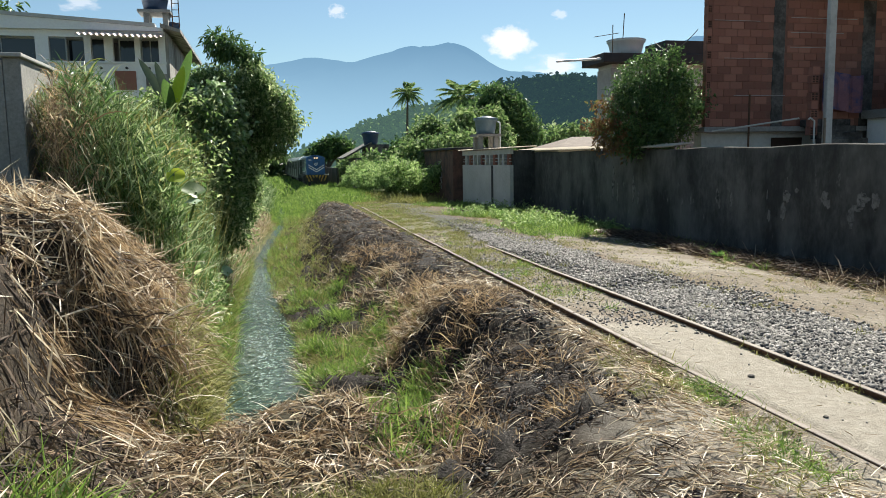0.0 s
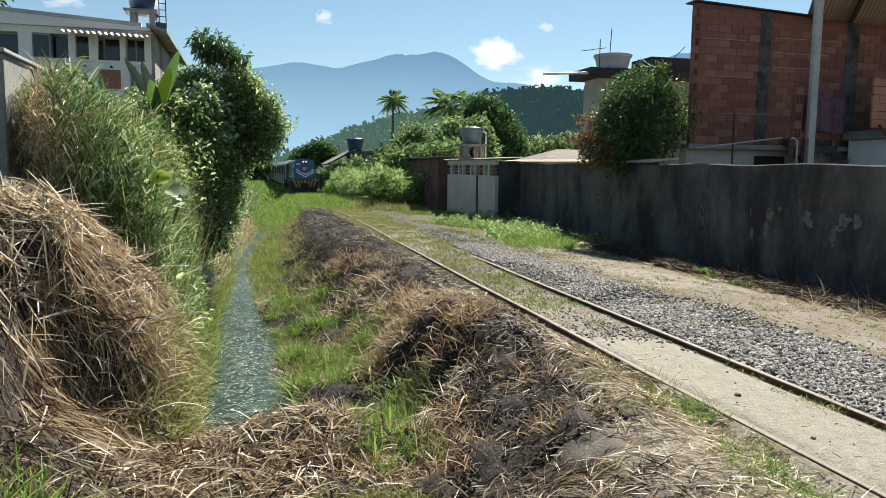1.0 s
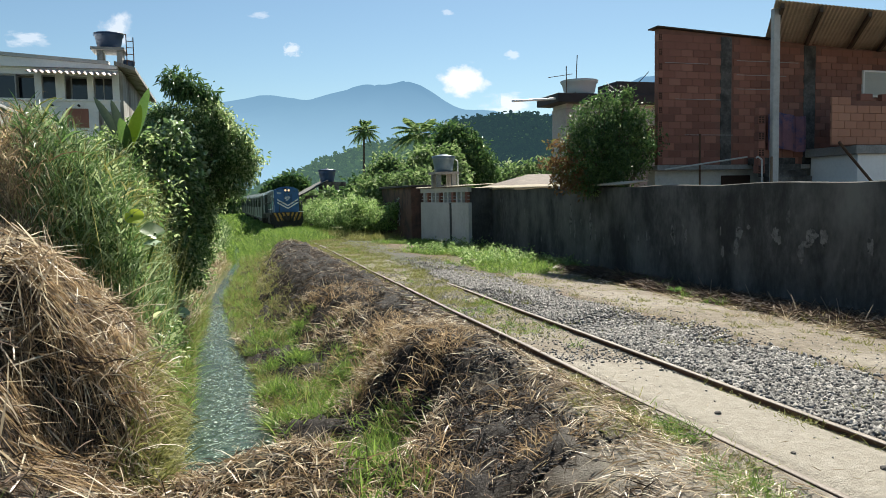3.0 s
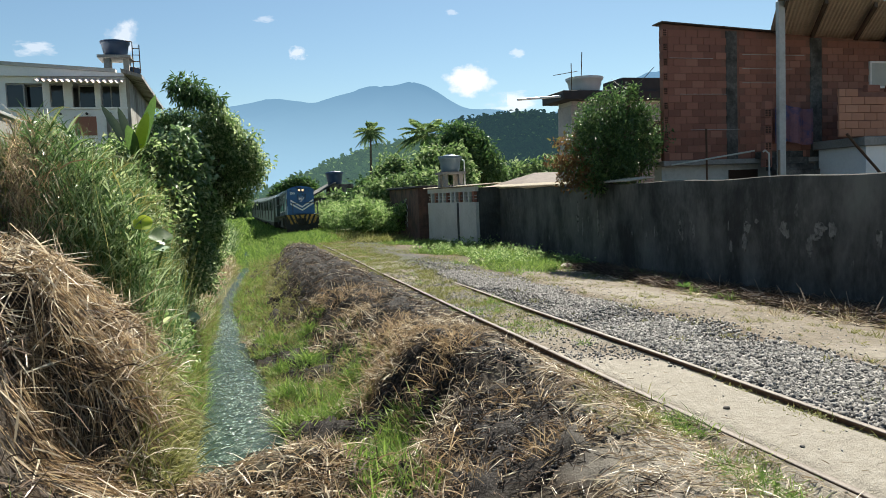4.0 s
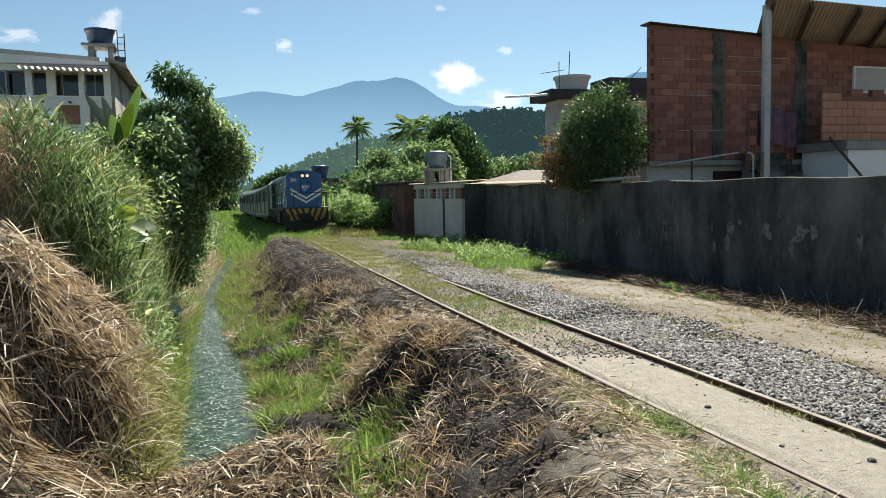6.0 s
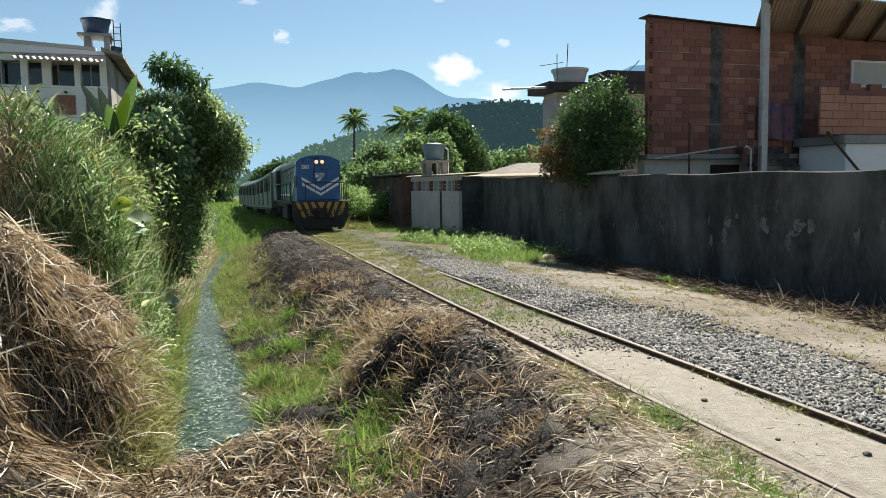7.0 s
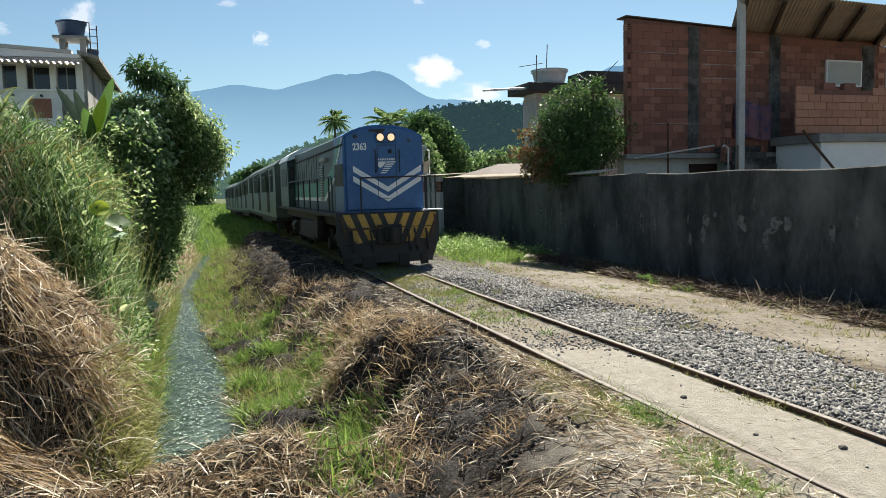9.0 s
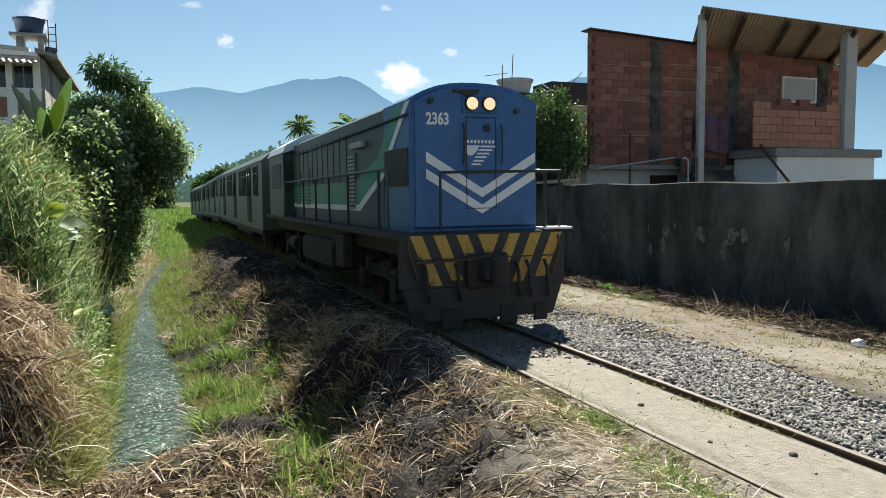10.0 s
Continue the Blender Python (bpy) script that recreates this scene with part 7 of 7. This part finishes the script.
tree("spreading_tree", "flat-topped spreading tree beyond the line", (4.4, 98, -0.9), [(4.6, 98, 3.4, 1.1), (2.8, 98, 2.9, 0.9), (6.4, 98, 3.5, 1.1), (5.4, 98, 4.1, 0.7)], 150, 26, 0.55, LEAF_DARK, 0.3, clump_r=0.6)
tree("far_tree", "dark tree at the end of the line", (-5.0, 140, -0.9), [(-5.0, 140, 2.4, 3.0), (-9.0, 140, 2.0, 3.0), (-1.5, 140, 1.4, 2.2), (-13, 140, 2.0, 3)], 260, 26, 0.7, LEAF_DARK, 0.3, clump_r=0.9)
tree("garden_tree", "dark tree behind the white house", (-20, 48, 0), [(-18.5, 48, 9.6, 1.8), (-20, 48, 9.0, 2.0)], 120, 26, 0.4, LEAF_DARK, 0.3, clump_r=0.5)
def thicket(name, n, x0, x1, y0, y1, height, per, leaf, material_, label, keep=None):
    """A waist-high mass of broad-leaved weeds: clumps of leaves from the ground up to an uneven top."""
    p = scatter(n, x0, x1, y0, y1, keep)
    top = height * (0.55 + 0.6 * vnoise(p[:, 0] * 0.7, p[:, 1] * 0.5, 211)) * rng.uniform(0.15, 1.0, len(p)) ** 0.6
    p[:, 2] += top
    ob = cloud_of_leaves(name, p, np.full(len(p), leaf * 2.0), per, leaf, material_, None, 0.5, 0.15)
    return tagged(ob, label, "weeds", kind="stuff")


WEED = material("weed_leaf", [(0.06, 0.12, 0.035), (0.20, 0.32, 0.09), (0.55, 0.66, 0.32)], 0.55, island=True, random=0.8, leafy=0.5, bump=0)
thicket("weed_thicket", 2200, 2.7, 7.2, 36.5, 64.0, 2.0, 40, 0.13, WEED, "tall broad-leaved weeds beside the track", lambda x, y: smooth(1.75, 2.4, x - track_x(y)))
thicket("yard_weeds", 320, 3.0, 6.8, 19.5, 29.0, 0.34, 18, 0.08, WEED, "leafy weeds before the shed", lambda x, y: smooth(0.0, 0.25, fbm(x, y, 0.55, 3, 122) + 0.12))
thicket("ditch_side_leaves", 520, -4.9, -3.4, 9.8, 20.0, 0.9, 20, 0.07, LEAF, "bright leafy weeds at the edge of the ditch", lambda x, y: smooth(0.1, 0.3, edge_e(x, y)) * smooth(1.0, 0.7, edge_e(x, y)) * smooth(-0.1, 0.2, fbm(x, y, 0.9, 2, 215)))
tufts("ditch_side_grass", scatter(1500, -4.9, -2.6, 12.5, 36.0, lambda x, y: smooth(0.02, 0.15, edge_e(x, y)) * smooth(1.1, 0.7, edge_e(x, y)) * smooth(-0.2, 0.2, fbm(x, y, 0.9, 2, 217))), 14, 0.55, 0.011, GRASS_DRY, "yellowing grass hanging over the ditch", spread=0.5, droop=0.5, radius=0.12)
tree("bush_tree", "bright leafy tree behind the outhouse", (6.8, 47.5, -0.4), [(6.6, 47.5, 2.6, 1.3), (7.8, 47.5, 3.0, 1.3), (5.7, 47.5, 1.8, 1.0), (7.0, 47.8, 3.9, 0.9)], 260, 32, 0.24, LEAF_FAR, 0.12, clump_r=0.4)
tufts("brown_weeds", scatter(500, 2.2, 4.6, 34.0, 42.0), 14, 0.5, 0.03, GRASS_DRY, "low brownish weeds", spread=0.6, droop=0.45, radius=0.2)


def palm(x, y, z0, z1, fronds, length, lean, label):
    p = thing("palm_tree", label, "palm tree", at=(x, y, z0), group="palm trees")
    h = z1 - z0
    bm = bmesh.new()
    pts = [Vector((lean * (i / 6) ** 2, 0, h * i / 6)) for i in range(7)]
    for i in range(6):
        tube(bm, pts[i], pts[i + 1], 0.2 - 0.015 * i, 0.185 - 0.015 * i, 10)
    part("trunk", bm, BARK, p)
    top = np.array(pts[-1])
    for f in range(fronds):
        az, el = 2.4 * f, radians(rng.uniform(-45, 80))
        way = np.array([math.cos(az) * math.cos(el), math.sin(az) * math.cos(el), math.sin(el)])
        s = np.linspace(0.08, 1, 30)
        spine = top + way * (s * length)[:, None]
        spine[:, 2] -= 0.4 * length * s ** 2.2
        tang = unit(np.gradient(spine, axis=0))
        side = unit(np.cross(tang, [0, 0, 1.0]))
        at, ways = np.repeat(spine, 2, 0), np.repeat(tang, 2, 0) * 0.7 + np.stack([side, -side], 1).reshape(-1, 3)
        ways[:, 2] -= 0.25
        L = np.repeat(length * 0.24 * np.sin(np.pi * np.clip(s * 0.85 + 0.12, 0, 1)), 2)
        ob = leaves("frond", at, unit(ways), L, L * 0.13, LEAF_FAR)
        ob.parent = p


palm(12.65, 85, -1.0, 9.7, 34, 2.3, 0.2, "slender palm with a full crown")
palm(13.0, 60, -0.8, 7.2, 32, 2.9, -0.3, "broad palm with drooping fronds")


# ---- ballast, stones and small things ----
def stones(name, p, size, label, category="gravel"):
    """Broken stones: jittered eight-cornered lumps, half sunk in the ground."""
    n = len(p)
    cube = np.array([(-1, -1, -1), (1, -1, -1), (1, 1, -1), (-1, 1, -1), (-1, -1, 1), (1, -1, 1), (1, 1, 1), (-1, 1, 1)], float) * 0.5
    v = cube[None] * rng.uniform(0.5, 1.2, (n, 8, 3)) * rng.uniform(0.5, 1.4, (n, 1, 3)) * (size * rng.uniform(0.6, 1.5, n))[:, None, None]
    q = unit(rng.normal(size=(n, 4)))
    w, i, j, k = q[:, 0], q[:, 1], q[:, 2], q[:, 3]
    turn = np.stack([1 - 2 * (j * j + k * k), 2 * (i * j - k * w), 2 * (i * k + j * w), 2 * (i * j + k * w), 1 - 2 * (i * i + k * k), 2 * (j * k - i * w), 2 * (i * k - j * w), 2 * (j * k + i * w), 1 - 2 * (i * i + j * j)], 1).reshape(n, 3, 3)
    v = np.einsum("nij,nkj->nki", turn, v) + p[:, None, :] + np.array([0, 0, 0.25]) * (size * rng.uniform(0.2, 1.0, n))[:, None, None]
    base = (np.arange(n) * 8)[:, None]
    quads = np.concatenate([base + np.array(f) for f in ((3, 2, 1, 0), (4, 5, 6, 7), (0, 1, 5, 4), (1, 2, 6, 5), (2, 3, 7, 6), (3, 0, 4, 7))])
    return tagged(mesh_of(name, v.reshape(-1, 3), quads, None, STONE), label, category, kind="stuff")


ballast_keep = lambda x, y: smooth(1.08, 1.25, x - track_x(y)) * smooth(2.75, 2.2, x - track_x(y) + 0.7 * fbm(x, y, 0.8, 3, 161)) * smooth(24, 13, y) * (1 - 0.85 * smooth(0.1, 0.35, fbm(x, y, 0.7, 2, 171)))
stones("ballast", scatter(105000, 1.1, 3.4, 2.4, 26.0, ballast_keep), 0.033, "grey broken ballast stones beside the rail")
mid_keep = lambda x, y: (np.abs(x - track_x(y) - 0.53) < 0.48) * smooth(6.2, 9.5, y + 1.2 * fbm(x, y, 1.2, 2, 177)) * smooth(22, 13, y) * np.clip(0.2 + 0.7 * smooth(-0.2, 0.4, fbm(x, y, 1.4, 2, 175)), 0, 1)
stones("track_ballast", scatter(16000, 0.0, 1.6, 6.4, 22.0, mid_keep), 0.02, "dusty stones between the rails")
stones("path_pebbles", scatter(3200, 2.2, 6.2, 3.0, 18.0, lambda x, y: 0.15 + smooth(4.6, 2.6, x)), 0.016, "small pebbles on the sandy path", "pebbles")
stones("loose_stones", scatter(300, -0.6, 6.2, 2.8, 14.0), 0.014, "loose stones on sand", "stone")
stones("ash_clods", scatter(42000, -3.0, -0.4, 4.8, 16.0, burnt_keep), 0.022, "clods of burnt earth", "earth")
bpy.data.objects["ash_clods"].data.materials[0] = material("ash_clod", [(0.006, 0.006, 0.006), (0.025, 0.024, 0.023), (0.11, 0.108, 0.105)], 0.95, island=True, random=0.7)


def lump(name, label, x, y, size, material_, flat=0.6, category="stone"):
    bm = bmesh.new()
    bmesh.ops.create_icosphere(bm, subdivisions=2, radius=size)
    for v in bm.verts:
        v.co *= 1 + 0.28 * noise.noise(v.co * (1.6 / size) + Vector((x, y, 0)))
        v.co.z *= flat
    ob = part(name, bm, material_)
    ob.matrix_basis = pose(x, y, float(ground_z(x, y)) + size * flat * 0.45, rz=rng.uniform(0, 360))
    tagged(ob, label, category)


PALE_STONE = material("pale_stone", [(0.40, 0.36, 0.30), (0.52, 0.47, 0.40), (0.6, 0.55, 0.48)], 0.9, grain=40, patch=6)
DARK_STONE = material("dark_stone", [(0.06, 0.055, 0.05), (0.12, 0.11, 0.10)], 0.9, grain=40, patch=6)
lump("stone", "pale rounded stone on the grass", -4.62, 4.75, 0.11, PALE_STONE)
lump("stone", "dark stone on the sand", 0.40, 5.2, 0.03, DARK_STONE)
lump("stone", "dark stone on the sand", 0.63, 3.75, 0.03, DARK_STONE)
lump("stone", "small dark stone on the sand", 0.28, 4.2, 0.02, DARK_STONE)
lump("stone", "white stone at the edge of the path", 5.6, 19.0, 0.22, PALE_STONE, 0.5)
lump("stone", "pale brick fragment on the heap", -5.65, 5.4, 0.06, PALE_STONE)
lump("plastic_bag", "crumpled white plastic bag on the verge", 5.35, 7.0, 0.10, LOCO_WHITE, 0.7, "litter")

# floating bits on the water; their pale colours also paint its fine sparkle
fy_ = rng.uniform(7.0, 22.0, 3600)
fx_ = water_x(fy_) + rng.uniform(-1, 1, 3600) * water_w(fy_)
bits = np.stack([fx_, fy_, WATER_Z + track_z(fy_) + 0.006], 1)
bits = bits[vnoise(fx_ * 2.2, fy_ * 0.9, 181) + 0.35 * rng.random(3600) > 0.6]
ang = rng.normal(0.6, 0.5, len(bits))
flat = np.stack([np.cos(ang), np.sin(ang), np.zeros(len(bits))], 1)
SCUM = material("floating_scum", [(0.05, 0.09, 0.055), (0.14, 0.20, 0.13), (0.34, 0.40, 0.32)], 0.5, island=True, random=0.8, bump=0)
half_w = np.stack([-flat[:, 1], flat[:, 0], flat[:, 2]], 1) * rng.uniform(0.004, 0.012, len(bits))[:, None]
half_l = flat * rng.uniform(0.01, 0.04, len(bits))[:, None]
quad_v = np.stack([bits - half_l, bits + half_w, bits + half_l, bits - half_w], 1).reshape(-1, 3)
tagged(mesh_of("floating_bits", quad_v, np.arange(len(quad_v)).reshape(-1, 4), None, SCUM), "leaf bits floating on the ditch water", "debris", kind="stuff")

# fallen branches by the wall
for k, (x, y, l, a) in enumerate(((5.9, 9.3, 1.7, 60), (6.2, 9.8, 1.2, 100), (6.0, 8.2, 1.4, 80), (6.4, 8.9, 1.1, 40), (5.8, 10.6, 1.1, 120), (6.3, 7.6, 1.3, 95), (5.6, 9.9, 1.5, 75), (6.5, 10.9, 1.2, 105), (6.1, 11.6, 1.4, 85), (5.9, 12.6, 1.2, 60), (6.4, 13.4, 1.3, 110), (5.7, 8.7, 1.0, 20), (6.5, 7.0, 1.0, 70))):
    z = float(ground_z(x, y))
    dx, dy = math.cos(radians(a)) * l / 2, math.sin(radians(a)) * l / 2
    bm = piped([(x - dx, y - dy, z + 0.06), (x + 0.05, y, z + 0.10), (x + dx, y + dy, z + 0.10 + 0.05 * (k % 3))], 0.018, 6)
    tube(bm, (x, y, z + 0.12), (x + dx * 0.4 + 0.1, y + dy * 0.5, z + 0.4), 0.012, 0.005, 6)
    tube(bm, (x - dx * 0.4, y - dy * 0.4, z + 0.1), (x - dx * 0.2, y - dy * 0.7, z + 0.32), 0.010, 0.004, 6)
    tagged(part("fallen_branch", bm, WOOD), "bare dry branch lying by the wall", "branch", group="branches by the wall")

# cable to the grey house roof
bm = bmesh.new()
pts = [Vector((13.4, 30.0, 6.9)).lerp(Vector((9.2, 20.0, 5.6)), i / 10) - Vector((0, 0, 0.5 * math.sin(math.pi * i / 10))) for i in range(11)]
for p, q in zip(pts, pts[1:]):
    tube(bm, p, q, 0.012, 0.012, 5)
tagged(part("cable", bm, BLACK), "thin black cable slung between roofs", "cable")


motions()
